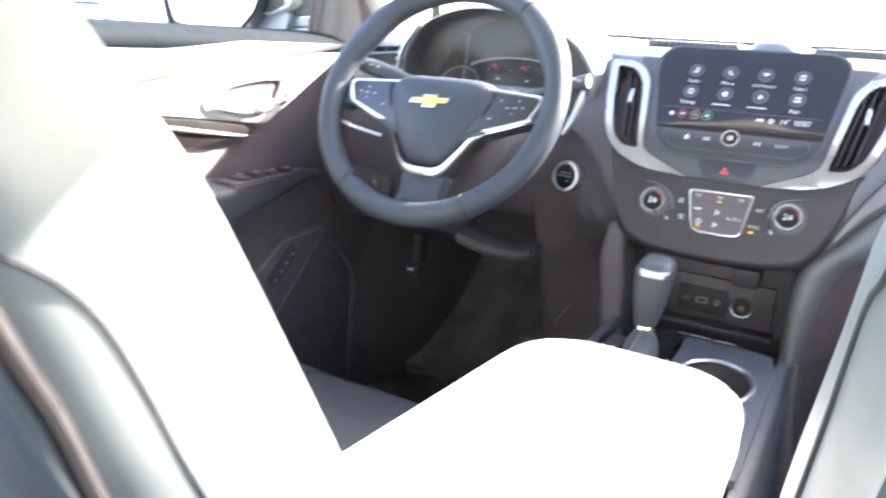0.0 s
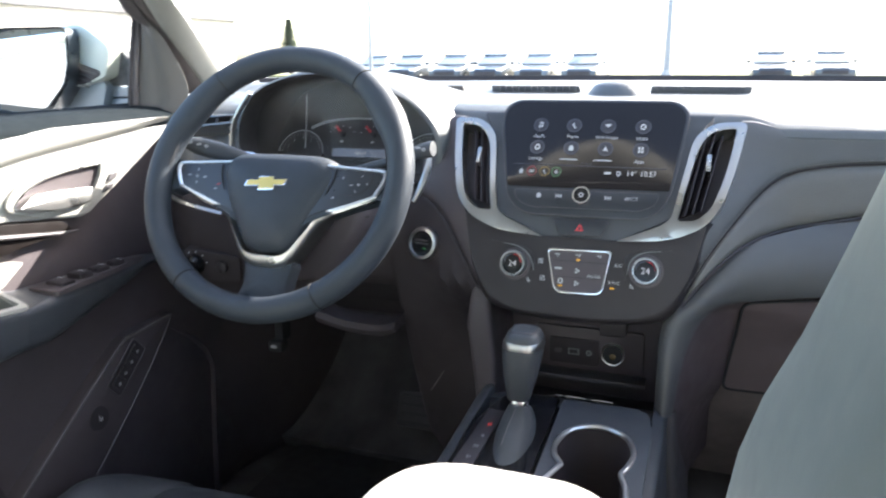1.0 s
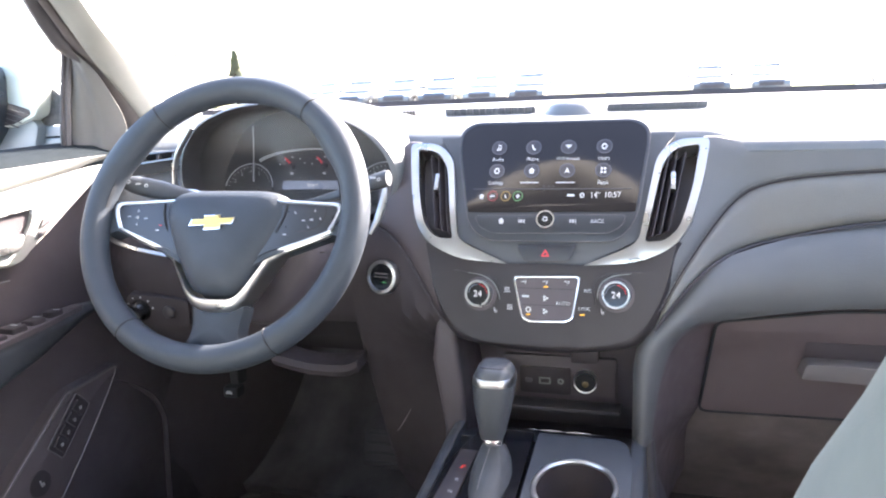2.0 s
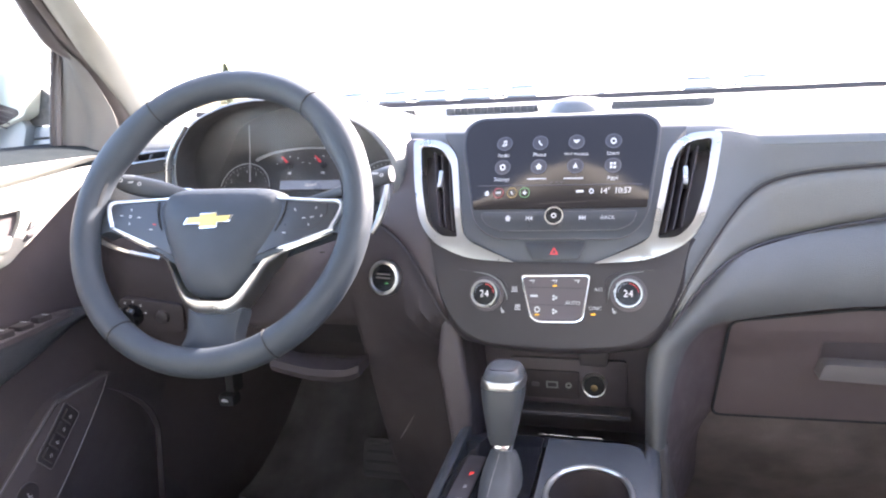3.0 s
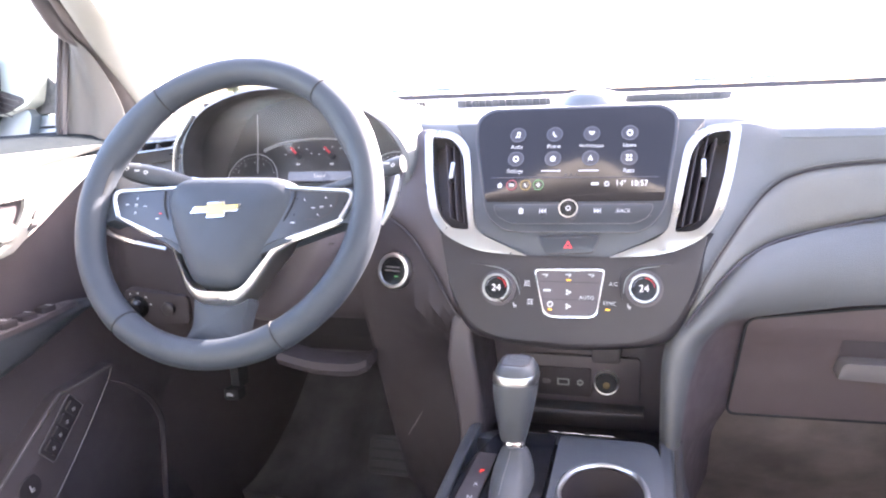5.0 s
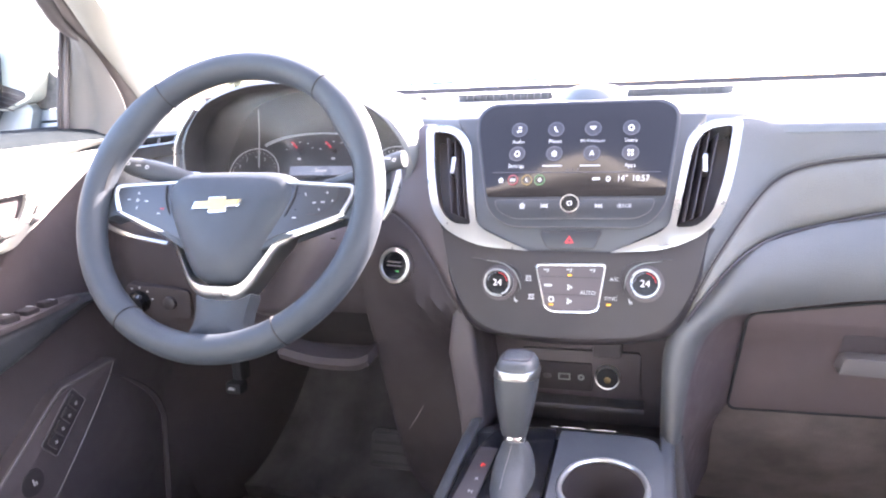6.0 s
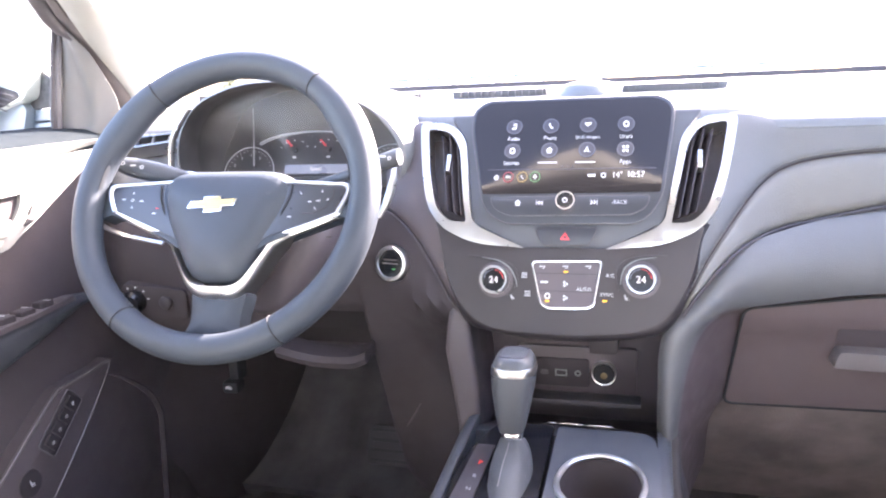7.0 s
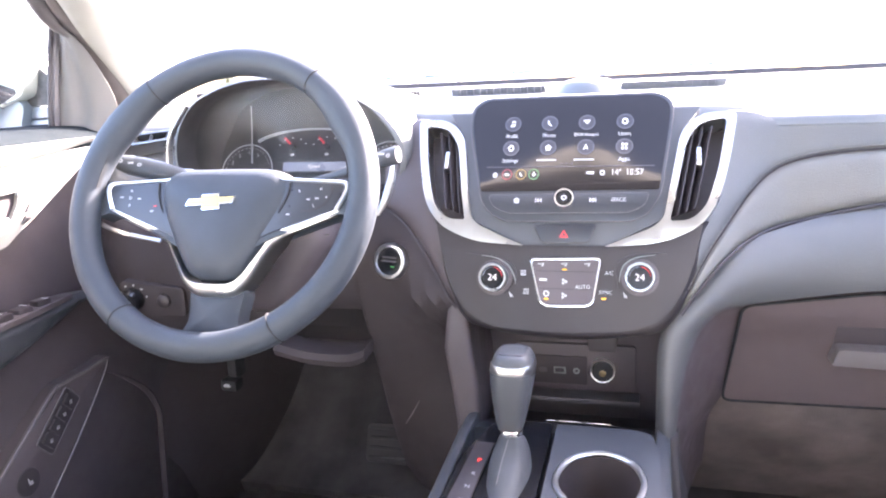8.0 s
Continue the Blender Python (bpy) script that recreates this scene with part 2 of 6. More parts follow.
def loft(rings, closed=True, cap=True, bm=None):
    bm = bm or bmesh.new()
    rows = [[bm.verts.new(p) for p in ring] for ring in rings]
    n = len(rows[0])
    for a, b in zip(rows, rows[1:]):
        for i in range(n if closed else n - 1):
            j = (i + 1) % n
            bm.faces.new((a[i], a[j], b[j], b[i]))
    if cap and closed:
        bm.faces.new(list(reversed(rows[0])))
        bm.faces.new(rows[-1])
    return bm


def grid(f, nu, nv, thick=0.0, bm=None, push=None):
    """A sheet of f(u, v), u and v from 0 to 1; with thick, a closed slab pushed back along f's own normal."""
    bm = bm or bmesh.new()
    front = [[Vector(f(i / nu, j / nv)) for j in range(nv + 1)] for i in range(nu + 1)]
    rows = [[bm.verts.new(p) for p in r] for r in front]
    for i in range(nu):
        for j in range(nv):
            bm.faces.new((rows[i][j], rows[i + 1][j], rows[i + 1][j + 1], rows[i][j + 1]))
    if thick:
        back = []
        for i in range(nu + 1):
            r = []
            for j in range(nv + 1):
                du = front[min(i + 1, nu)][j] - front[max(i - 1, 0)][j]
                dv = front[i][min(j + 1, nv)] - front[i][max(j - 1, 0)]
                nn = du.cross(dv)
                nn = nn.normalized() if nn.length > 1e-12 else Vector((0, 1, 0))
                r.append(bm.verts.new(front[i][j] + (Vector(push) if push else nn * thick)))
            back.append(r)
        for i in range(nu):
            for j in range(nv):
                bm.faces.new((back[i][j], back[i][j + 1], back[i + 1][j + 1], back[i + 1][j]))
        for i in range(nu):
            bm.faces.new((rows[i][0], back[i][0], back[i + 1][0], rows[i + 1][0]))
            bm.faces.new((rows[i][nv], rows[i + 1][nv], back[i + 1][nv], back[i][nv]))
        for j in range(nv):
            bm.faces.new((rows[0][j], rows[0][j + 1], back[0][j + 1], back[0][j]))
            bm.faces.new((rows[nu][j], back[nu][j], back[nu][j + 1], rows[nu][j + 1]))
    return bm


def tube(pts, r, n=8, closed=False, bm=None, flat=1.0):
    """A swept round bar; r is one radius or one for each point."""
    P = [Vector(p) for p in pts]
    k = len(P)
    rings, up = [], None
    for i in range(k):
        a, b = (P[i - 1], P[(i + 1) % k]) if closed else (P[max(i - 1, 0)], P[min(i + 1, k - 1)])
        t = (b - a).normalized()
        if up is None:
            up = t.orthogonal().normalized()
        up = (up - t * up.dot(t)).normalized()
        side = t.cross(up)
        ri = r[i] if isinstance(r, (list, tuple)) else r
        rings.append([P[i] + (up * math.cos(2 * math.pi * j / n) + side * flat * math.sin(2 * math.pi * j / n)) * ri for j in range(n)])
    if closed:
        rings.append(rings[0])
    bm = bm or bmesh.new()
    loft(rings, True, not closed, bm)
    if closed:
        bmesh.ops.remove_doubles(bm, verts=bm.verts, dist=1e-6)
    return bm


def lathe(profile, m=None, n=24, bm=None):
    """Turned about the local z axis; profile of (radius, height); m places it."""
    m = m or Matrix.Identity(4)
    rings = [[m @ Vector((r * math.cos(2 * math.pi * j / n), r * math.sin(2 * math.pi * j / n), h)) for j in range(n)] for r, h in profile]
    return loft(rings, True, True, bm)


def box(lo, hi, bevel=0.0, bm=None, m=None, seg=2):
    own = bmesh.new()
    c = [(a + b) / 2 for a, b in zip(lo, hi)]
    s = [b - a for a, b in zip(lo, hi)]
    bmesh.ops.create_cube(own, size=1, matrix=Matrix.Translation(c) @ Matrix.Diagonal((*s, 1)))
    if bevel:
        bmesh.ops.bevel(own, geom=own.edges[:], offset=bevel, segments=seg, profile=0.6, affect="EDGES")
    if m is not None:
        bmesh.ops.transform(own, matrix=m, verts=own.verts)
    if bm is None:
        return own
    return join(bm, own)


def join(bm, other):
    me = bpy.data.meshes.new("scratch")
    other.to_mesh(me)
    other.free()
    bm.from_mesh(me)
    bpy.data.meshes.remove(me)
    return bm


def plate(outline, d0, d1, bevel=0.0, warp=None, cuts=(), bm=None, hole=None):
    """An outline (x, s) made solid from depth d0 to d1 (d1 faces the viewer), then laid on a surface by warp(x, s, d)."""
    own = bmesh.new()
    vs = [own.verts.new((p[0], p[1], 0)) for p in outline]
    if hole:
        hs = [own.verts.new((p[0], p[1], 0)) for p in hole]
        edges = [own.edges.new((a, b)) for ring in (vs, hs) for a, b in zip(ring, ring[1:] + ring[:1])]
        bmesh.ops.triangle_fill(own, use_beauty=True, use_dissolve=False, edges=edges)
    else:
        own.faces.new(vs)
    for s in cuts:
        bmesh.ops.bisect_plane(own, geom=own.verts[:] + own.edges[:] + own.faces[:], plane_co=(0, s, 0), plane_no=(0, 1, 0))
    rim = [e for e in own.edges if len(e.link_faces) == 1]
    for v in own.verts:
        v.co.z = d1
    ring = {v for e in rim for v in e.verts}
    pairs = {v: own.verts.new((v.co.x, v.co.y, d0)) for v in ring}
    for e in rim:
        a, b = e.verts
        own.faces.new((a, b, pairs[b], pairs[a]))
    bmesh.ops.recalc_face_normals(own, faces=own.faces)
    if bevel:
        es = [e for e in rim if e.is_valid]
        bmesh.ops.bevel(own, geom=es, offset=bevel, segments=2, profile=0.6, affect="EDGES", clamp_overlap=True)
    if warp:
        for v in own.verts:
            v.co = Vector(warp(*v.co))
    if bm is None:
        return own
    return join(bm, own)


def domed(outline, rings, warp=None, bm=None):
    """A star-shaped outline (x, s) raised ring by ring: (scale, depth) from the rim to the middle."""
    c = sum((Vector(p) for p in outline), Vector((0, 0))) / len(outline)
    rows = [[Vector((c.x + (p[0] - c.x) * k, c.y + (p[1] - c.y) * k, d)) for p in outline] for k, d in rings]
    if warp:
        rows = [[Vector(warp(*q)) for q in r] for r in rows]
    return loft(rows, True, True, bm)


def disc(cx, cy, r, n=20, ry=None):
    return [(cx + r * math.cos(2 * math.pi * i / n), cy + (ry or r) * math.sin(2 * math.pi * i / n)) for i in range(n)]


def rect(x0, s0, x1, s1):
    return [(x0, s0), (x1, s0), (x1, s1), (x0, s1)]


def lean(origin, degrees, yaw=0.0):
    """A warp to a flat face that leans back by the angle: x across, s up the face, d out of it."""
    a, b = radians(degrees), radians(yaw)
    m = Matrix.Rotation(b, 3, "Z")
    ex, es, en = m @ Vector((1, 0, 0)), m @ Vector((0, math.sin(a), math.cos(a))), m @ Vector((0, -math.cos(a), math.sin(a)))
    o = Vector(origin)
    return lambda x, s, d: o + ex * x + es * s + en * d


def lettering(name, words, size, at, warp, material, parent, label="", align="CENTER"):
    """Flat words on a face, in the built-in font, 0.4 mm proud."""
    c = bpy.data.curves.new(name, "FONT")
    c.body, c.size, c.align_x, c.align_y = words, size, align, "CENTER"
    c.resolution_u = 2
    o = bpy.data.objects.new(name, c)
    scene.collection.objects.link(o)
    bpy.context.view_layer.update()
    me = bpy.data.meshes.new_from_object(o.evaluated_get(bpy.context.evaluated_depsgraph_get()))
    bpy.data.objects.remove(o)
    bm = bmesh.new()
    bm.from_mesh(me)
    bpy.data.meshes.remove(me)
    for v in bm.verts:
        v.co = Vector(warp(at[0] + v.co.x, at[1] + v.co.y, at[2]))
    return part(name, bm, material, parent, label, smooth=False)


def mixv(a, b, t):
    return a + (b - a) * t


def smooth01(x, a, b):
    t = min(1.0, max(0.0, (x - a) / (b - a)))
    return t * t * (3 - 2 * t)


def knots(x, xs, ys):
    """Smooth interpolation of ys over xs."""
    if x <= xs[0]:
        return ys[0]
    for i in range(len(xs) - 1):
        if x <= xs[i + 1]:
            return mixv(ys[i], ys[i + 1], (x - xs[i]) / (xs[i + 1] - xs[i]))
    return ys[-1]


# ---- outside: ground, parked cars, poles, tree, building ----
def ground():
    bm = bmesh.new()
    ring = [(-900, -900), (900, -900), (900, 900), (-900, 900)]
    bm.faces.new([bm.verts.new((x, y, 0)) for x, y in ring])
    return tagged(part("ground", bm, M_ASPHALT), "pale dry asphalt of a large car park", "ground", kind="structure")


ground()


def verge(name, x0, y0, x1, y1):
    return tagged(part(name, box((x0, y0, -0.2), (x1, y1, 0.12), 0.05), M_GRASS), "strip of dry yellow-green grass behind the cars", "grass", kind="structure")


verge("ground_verge", -80, 54, 80, 64)
verge("ground_verge_side", -40, -6, -33, 40)


def parked_car(paint, label):
    """A car about 4.6 m long with its nose towards -y, its base at the origin."""
    car = thing("parked_car", (0, 0, 0), label, "car", group="cars parked in a row")
    prof = [(-2.30, 0.45, 0.62, 0.80), (-2.22, 0.30, 0.78, 0.88), (-1.5, 0.26, 0.92, 0.92), (-0.9, 0.25, 1.00, 0.93), (1.6, 0.25, 1.05, 0.93), (2.15, 0.30, 1.02, 0.90), (2.28, 0.45, 0.85, 0.82)]
    rings = [rounded_ring(y, z0, z1, w) for y, z0, z1, w in prof]
    part("body", loft(rings), paint, car)
    cab = [(-1.05, 1.0, 1.04, 0.82), (-0.25, 1.0, 1.50, 0.68), (0.2, 1.0, 1.58, 0.66), (1.2, 1.0, 1.55, 0.66), (1.75, 1.0, 1.35, 0.70), (2.1, 1.0, 1.05, 0.80)]
    part("cabin_glass", loft([rounded_ring(y, z0, z1, w) for y, z0, z1, w in cab]), M_AUTOGLASS, car, "windows with sky reflection and haze put into a paler tint")
    roof = [(-0.3, 1.47, 1.53, 0.66), (0.2, 1.54, 1.61, 0.65), (1.2, 1.51, 1.58, 0.65), (1.55, 1.42, 1.50, 0.66)]
    part("roof", loft([rounded_ring(y, z0, z1, w) for y, z0, z1, w in roof]), paint, car)
    part("grille", box((-0.55, -2.32, 0.48), (0.55, -2.24, 0.68), 0.02), M_DEEP, car)
    for s in (-1, 1):
        part("headlight", box((s * 0.72 - 0.16, -2.27, 0.68), (s * 0.72 + 0.16, -2.16, 0.80), 0.03), M_CHROME, car)
        part("wing_mirror", box((s * 1.0 - 0.1, -0.75, 1.0), (s * 1.0 + 0.1, -0.6, 1.14), 0.04), paint, car)
        for y in (-1.42, 1.4):
            m = Matrix.Translation((s * 0.80, y, 0.34)) @ Matrix.Rotation(radians(90), 4, "Y")
            w = part("wheel", lathe([(0.22, -0.11), (0.33, -0.11), (0.34, -0.08), (0.34, 0.08), (0.33, 0.11), (0.22, 0.11)], m, 22), M_TYRE, car)
            part("rim", lathe([(0.05, -0.12), (0.2, -0.117), (0.215, -0.1), (0.215, 0.1), (0.2, 0.117), (0.05, 0.12)], m, 18), M_SATIN, w)
    return car


def rounded_ring(y, z0, z1, w):
    return [Vector((p.x, y, p.y)) for p in rounded([(-w, z0), (w, z0), (w * 0.97, z1), (-w * 0.97, z1)], min(0.14, (z1 - z0) * 0.4), 3)]


cars = [parked_car(M_DARKPAINT, "dark blue parked car seen from its front"), parked_car(M_WHITEPAINT, "white parked car seen from its front"),
        parked_car(M_GREYPAINT, "grey parked car seen from its front"), parked_car(M_BODY, "silver parked car seen from its front")]
spots = [(-21.5, 40.5, 0, 1), (-18.6, 40, 0, 3), (-15.6, 38, 0, 0), (-13.2, 38.3, 0, 2), (-10.9, 38, 0, 0), (-8.6, 38.2, 0, 3), (-6.2, 38.0, 0, 2), (2.5, 40, 0, 0), (5.2, 40.4, 0, 2), (10.5, 40, 0, 1), (13.4, 40.2, 0, 3),
         (-19, 12, 35, 0), (-19.5, 5, 60, 3), (-20, 8.5, 60, 2)]
used = set()
for x, y, turn, k in spots:
    m = pose(x, y, 0, 0, 0, turn)
    if k in used:
        copy_thing(cars[k], m)
    else:
        cars[k].matrix_basis = m
        used.add(k)


def lamp_pole(x, y, h, k=1.0):
    p = thing("street_lamp", (x, y, 0), "tall galvanised car park lamp pole", "street lamp", group="car park lamps")
    part("pole", tube([(x, y, 0), (x, y, h * 0.5), (x, y, h)], [0.11 * k, 0.085 * k, 0.06 * k], 12), M_POLE, p)
    part("base_block", lathe([(0.3, 0), (0.3, 0.55), (0.26, 0.62)], Matrix.Translation((x, y, 0)), 20), M_RENDERWALL, p)
    part("lamp_head", box((x - 0.5, y - 0.16, h - 0.05), (x + 0.5, y + 0.16, h + 0.1), 0.04), M_POLE, p)


lamp_pole(-17.8, 37.0, 9.5)
lamp_pole(-2.6, 43.5, 10.0, 1.9)


def conifer(x, y, h, r):
    t = thing("tree", (x, y, 0), "dark green conifer behind the parked cars", "tree")
    part("trunk", tube([(x, y, 0), (x, y, h * 0.5), (x, y, h * 0.97)], [0.22, 0.13, 0.03], 8), M_BARK, t)
    bm = bmesh.new()
    rnd = random.Random(5)
    for i in range(1500):
        u = rnd.random() ** 0.75
        z = h * (0.12 + 0.88 * u)
        reach = r * (1 - u) * (0.45 + 0.55 * rnd.random()) + 0.08
        a = rnd.random() * 6.283
        c = Vector((x + reach * math.cos(a), y + reach * math.sin(a), z - reach * 0.35))
        s = 0.16 + 0.22 * rnd.random()
        d = Vector((math.cos(a), math.sin(a), -0.4 + 0.3 * rnd.random())) * s
        e = Vector((-math.sin(a), math.cos(a), 0.3 * (rnd.random() - 0.5))) * s * 0.45
        bm.faces.new([bm.verts.new(c - d), bm.verts.new(c + e), bm.verts.new(c + d), bm.verts.new(c - e)])
    part("crown", bm, M_LEAF, t, smooth=False)


conifer(-41.0, 67, 5.4, 1.5)


def building(x0, y0, x1, y1, h):
    b = thing("building", ((x0 + x1) / 2, (y0 + y1) / 2, 0), "low pale commercial building with a dark flat roof", "building")
    part("wall", box((x0, y0, 0), (x1, y1, h), 0.05), M_RENDERWALL, b)
    part("roof", box((x0 - 0.4, y0 - 0.4, h), (x1 + 0.4, y1 + 0.4, h + 0.5), 0.05), M_ROOFING, b)
    n = 7
    for i in range(n):
        y = y0 + (y1 - y0) * (i + 0.5) / n
        w = part("window", box((x1 - 0.05, y - 1.0, 1.0), (x1 + 0.06, y + 1.0, 2.6), 0.03), M_ROOFING, b)
        part("pane", box((x1 + 0.03, y - 0.9, 1.1), (x1 + 0.075, y + 0.9, 2.5), 0.01), M_AUTOGLASS, w)


building(-62, 14, -44, 62, 5.0)


# ---- the car's shell round the cabin ----
def shell():
    tagged(part("floor", box((-0.74, -2.35, 0.30), (0.74, 0.62, 0.36), 0.01), M_CARPET), "black carpeted cabin floor", "floor", kind="structure")
    tagged(part("firewall", grid(lambda u, v: (mixv(-0.74, 0.74, u), mixv(0.28, 0.62, v), 0.36 + 0.42 * v ** 1.5), 6, 10, 0.03), M_CARPET), "black carpet rising under the dashboard", "wall", kind="structure")
    tagged(part("wall_front", box((-0.74, 0.60, 0.36), (0.74, 0.66, 1.10), 0.01), M_DEEP), "dark bulkhead behind the dashboard", "wall", kind="structure")
    roof = grid(lambda u, v: (mixv(-0.60, 0.60, u), mixv(-0.36, -2.25, v), 1.475 + 0.06 * math.sin(math.pi * u) ** 0.7 + 0.035 * math.sin(math.pi * v)), 14, 10, -0.03)
    tagged(part("ceiling", roof, M_LINER), "pale fabric headliner", "ceiling", kind="structure")
    over = grid(lambda u, v: (mixv(-0.63, 0.63, u), mixv(-0.33, -2.28, v), 1.515 + 0.06 * math.sin(math.pi * u) ** 0.7 + 0.035 * math.sin(math.pi * v)), 14, 10, -0.02)
    tagged(part("roof", over, M_BODY), "painted steel car roof", "roof", kind="structure")
    for s, side in ((-1, "left"), (1, "right")):
        tagged(part("wall_" + side, box((s * 0.83 - 0.02, -2.35, 0.30), (s * 0.83 + 0.02, 0.66, 1.06), 0.015), M_BODY), "painted outer side of the car body", "wall", kind="structure")
        rail = tube([(s * 0.60, -0.36, 1.475), (s * 0.605, -1.2, 1.50), (s * 0.60, -2.2, 1.47)], 0.04, 10)
        tagged(part("trim_roof_rail_" + side, rail, M_LINER), "pale roof rail trim above the side windows", "trim", kind="structure")
        for y0, y1, nm in ((-1.02, -1.14, "b"), (-1.78, -2.2, "c")):
            rings = [[Vector((x + dx, y + dy, z)) for dx, dy in ((-0.02, 0), (0.02, 0), (0.02, y1 - y0), (-0.02, y1 - y0))] for x, y, z in ((s * 0.73, y0, 0.4), (s * 0.735, y0, 1.06), (s * 0.62, y0 - 0.03, 1.49))]
            tagged(part("wall_pillar_" + nm + "_" + side, loft(rings), M_PILLAR), "pale trimmed pillar between the side windows", "pillar", kind="structure")
    tagged(part("wall_rear", box((-0.78, -2.37, 0.30), (0.78, -2.32, 1.06), 0.01), M_SEAT_BACK), "grey trimmed rear of the cabin", "wall", kind="structure")
    tagged(part("wall_side_rear", box((0.70, -2.32, 0.36), (0.76, -1.08, 1.07), 0.01), M_HARD), "dark rear side trim", "wall", kind="structure")
    tagged(part("wall_side_rear_left", box((-0.76, -2.32, 0.36), (-0.70, -1.08, 1.07), 0.01), M_HARD), "dark rear side trim", "wall", kind="structure")
    head = tube([(-0.60, -0.37, 1.47), (-0.3, -0.32, 1.515), (0, -0.30, 1.53), (0.3, -0.32, 1.515), (0.60, -0.37, 1.47)], 0.035, 10)
    tagged(part("trim_windscreen_header", head, M_LINER), "pale trim above the windscreen", "trim", kind="structure")


shell()


def windscreen():
    f = lambda u, v: (mixv(-0.76, 0.76, u) * mixv(1.0, 0.80, v), mixv(0.62 - 0.30 * (2 * u - 1) ** 2, -0.30 - 0.08 * (2 * u - 1) ** 2, v), mixv(1.128, 1.50, v))
    ob = tagged(part("window_windscreen", grid(f, 16, 8), M_PANE), "clear laminated windscreen", "windscreen", kind="structure")
    ob.visible_shadow = False


windscreen()
fb = grid(lambda u, v: (mixv(-0.72, 0.72, u), mixv(0.582, 0.580, v) - 0.28 * (2 * u - 1) ** 2 * 0.9 + 0.0 * v, mixv(1.142, 1.130, v)), 30, 2, 0.003)
tagged(part("trim_windscreen_base", fb, M_DEEP), "black band along the foot of the windscreen", "trim", kind="structure")


PILLAR_REAR = [(0.715, 0.20, 1.062), (0.682, 0.09, 1.149), (0.662, -0.01, 1.222), (0.638, -0.08, 1.268), (0.606, -0.20, 1.355), (0.578, -0.38, 1.466)]
PILLAR_FRONT = [(0.690, 0.22, 1.085), (0.656, 0.10, 1.175), (0.628, 0.0, 1.240), (0.600, -0.07, 1.271), (0.572, -0.19, 1.362), (0.548, -0.37, 1.468)]
SEAL_REAR = [(0.735, 0.185, 1.055), (0.708, 0.085, 1.135), (0.705, 0.025, 1.203), (0.701, -0.015, 1.244), (0.650, -0.085, 1.268), (0.618, -0.205, 1.350), (0.592, -0.40, 1.460)]


def a_pillar(s, side):
    """Fabric trim between the windscreen and the door opening, with the rubber seal behind it."""
    rear, front = curve_through(PILLAR_REAR, 30), curve_through(PILLAR_FRONT, 30)
    rings = []
    for p, q in zip(rear, front):
        row = []
        for k, out in ((0.0, 0.0), (0.12, 0.004), (0.35, 0.007), (0.65, 0.007), (0.90, 0.004), (1.0, 0.0), (0.9, -0.12), (0.1, -0.12)):
            c = p.lerp(q, k) + (Vector((-0.20, -0.90, -0.35)) if out > 0 else Vector((-0.55, -0.83, -0.08))) * out
            row.append(Vector((s * c.x, c.y, c.z)))
        rings.append(row)
    tagged(part("trim_a_pillar_" + side, loft(rings), M_PILLAR), "pale grey fabric windscreen pillar", "pillar", kind="structure")
    line = curve_through(SEAL_REAR, 30)
    edge = curve_through([PILLAR_REAR[0], PILLAR_REAR[1], (0.670, 0.030, 1.194), PILLAR_REAR[2], PILLAR_REAR[3], PILLAR_REAR[4], PILLAR_REAR[5]], 30)
    rings = []
    for p, q in zip(line, edge):
        row = []
        for k, out in ((0.0, 0.001), (0.25, 0.005), (0.55, 0.006), (0.85, 0.004), (1.05, -0.004), (0.6, -0.02), (0.1, -0.02)):
            c = p.lerp(q, k) + Vector((-0.35, -0.93, 0.0)) * out
            row.append(Vector((s * c.x, c.y, c.z)))
        rings.append(row)
    tagged(part("trim_door_seal_" + side, loft(rings), M_SEALRUBBER), "brown-black rubber door seal beside the pillar", "trim", kind="structure")


a_pillar(-1, "left")
a_pillar(1, "right")


# ---- dashboard ----
FZ = [0.60, 0.80, 0.865, 0.88, 0.92, 0.969, 1.006, 1.05, 1.12, 1.20]
FY = [-0.12, -0.115, -0.112, -0.105, -0.092, -0.078, -0.064, -0.031, 0.018, 0.07]


def fy(z):
    """How far ahead the middle stack's face lies at a height."""
    h = 0.012
    return (knots(z - h, FZ, FY) + 2 * knots(z, FZ, FY) + knots(z + h, FZ, FY)) / 4


def stack(x, z, d):
    """Lays a point on the middle stack's face: x across, z high, d towards the seats."""
    g = (fy(z + 0.004) - fy(z - 0.004)) / 0.008
    n = Vector((0, -1, g)).normalized()
    return Vector((x, fy(z), z)) + n * d


def stack_frame(x, z, d=0.0):
    g = (fy(z + 0.004) - fy(z - 0.004)) / 0.008
    n = Vector((0, -1, g)).normalized()
    up = Vector((0, g, 1)).normalized()
    o = stack(x, z, d)
    return Matrix(((1, up.x, n.x, o.x), (0, up.y, n.y, o.y), (0, up.z, n.z, o.z), (0, 0, 0, 1)))


CUTS = [0.87, 0.88, 0.89, 0.905, 0.92, 0.935, 0.95, 0.965, 0.98, 0.995, 1.01, 1.025, 1.04, 1.055, 1.07, 1.085, 1.10]
dash = thing("dashboard", (0, 0.1, 1.0), "charcoal car dashboard with silver vent trim and stitched grey wrap", "dashboard")

STITCH_X = [0.118, 0.128, 0.145, 0.163, 0.183, 0.202, 0.217, 0.242, 0.272, 0.305, 0.37, 0.76]
STITCH_Z = [0.870, 0.892, 0.930, 0.958, 0.984, 1.008, 1.024, 1.0375, 1.0445, 1.0485, 1.053, 1.064]
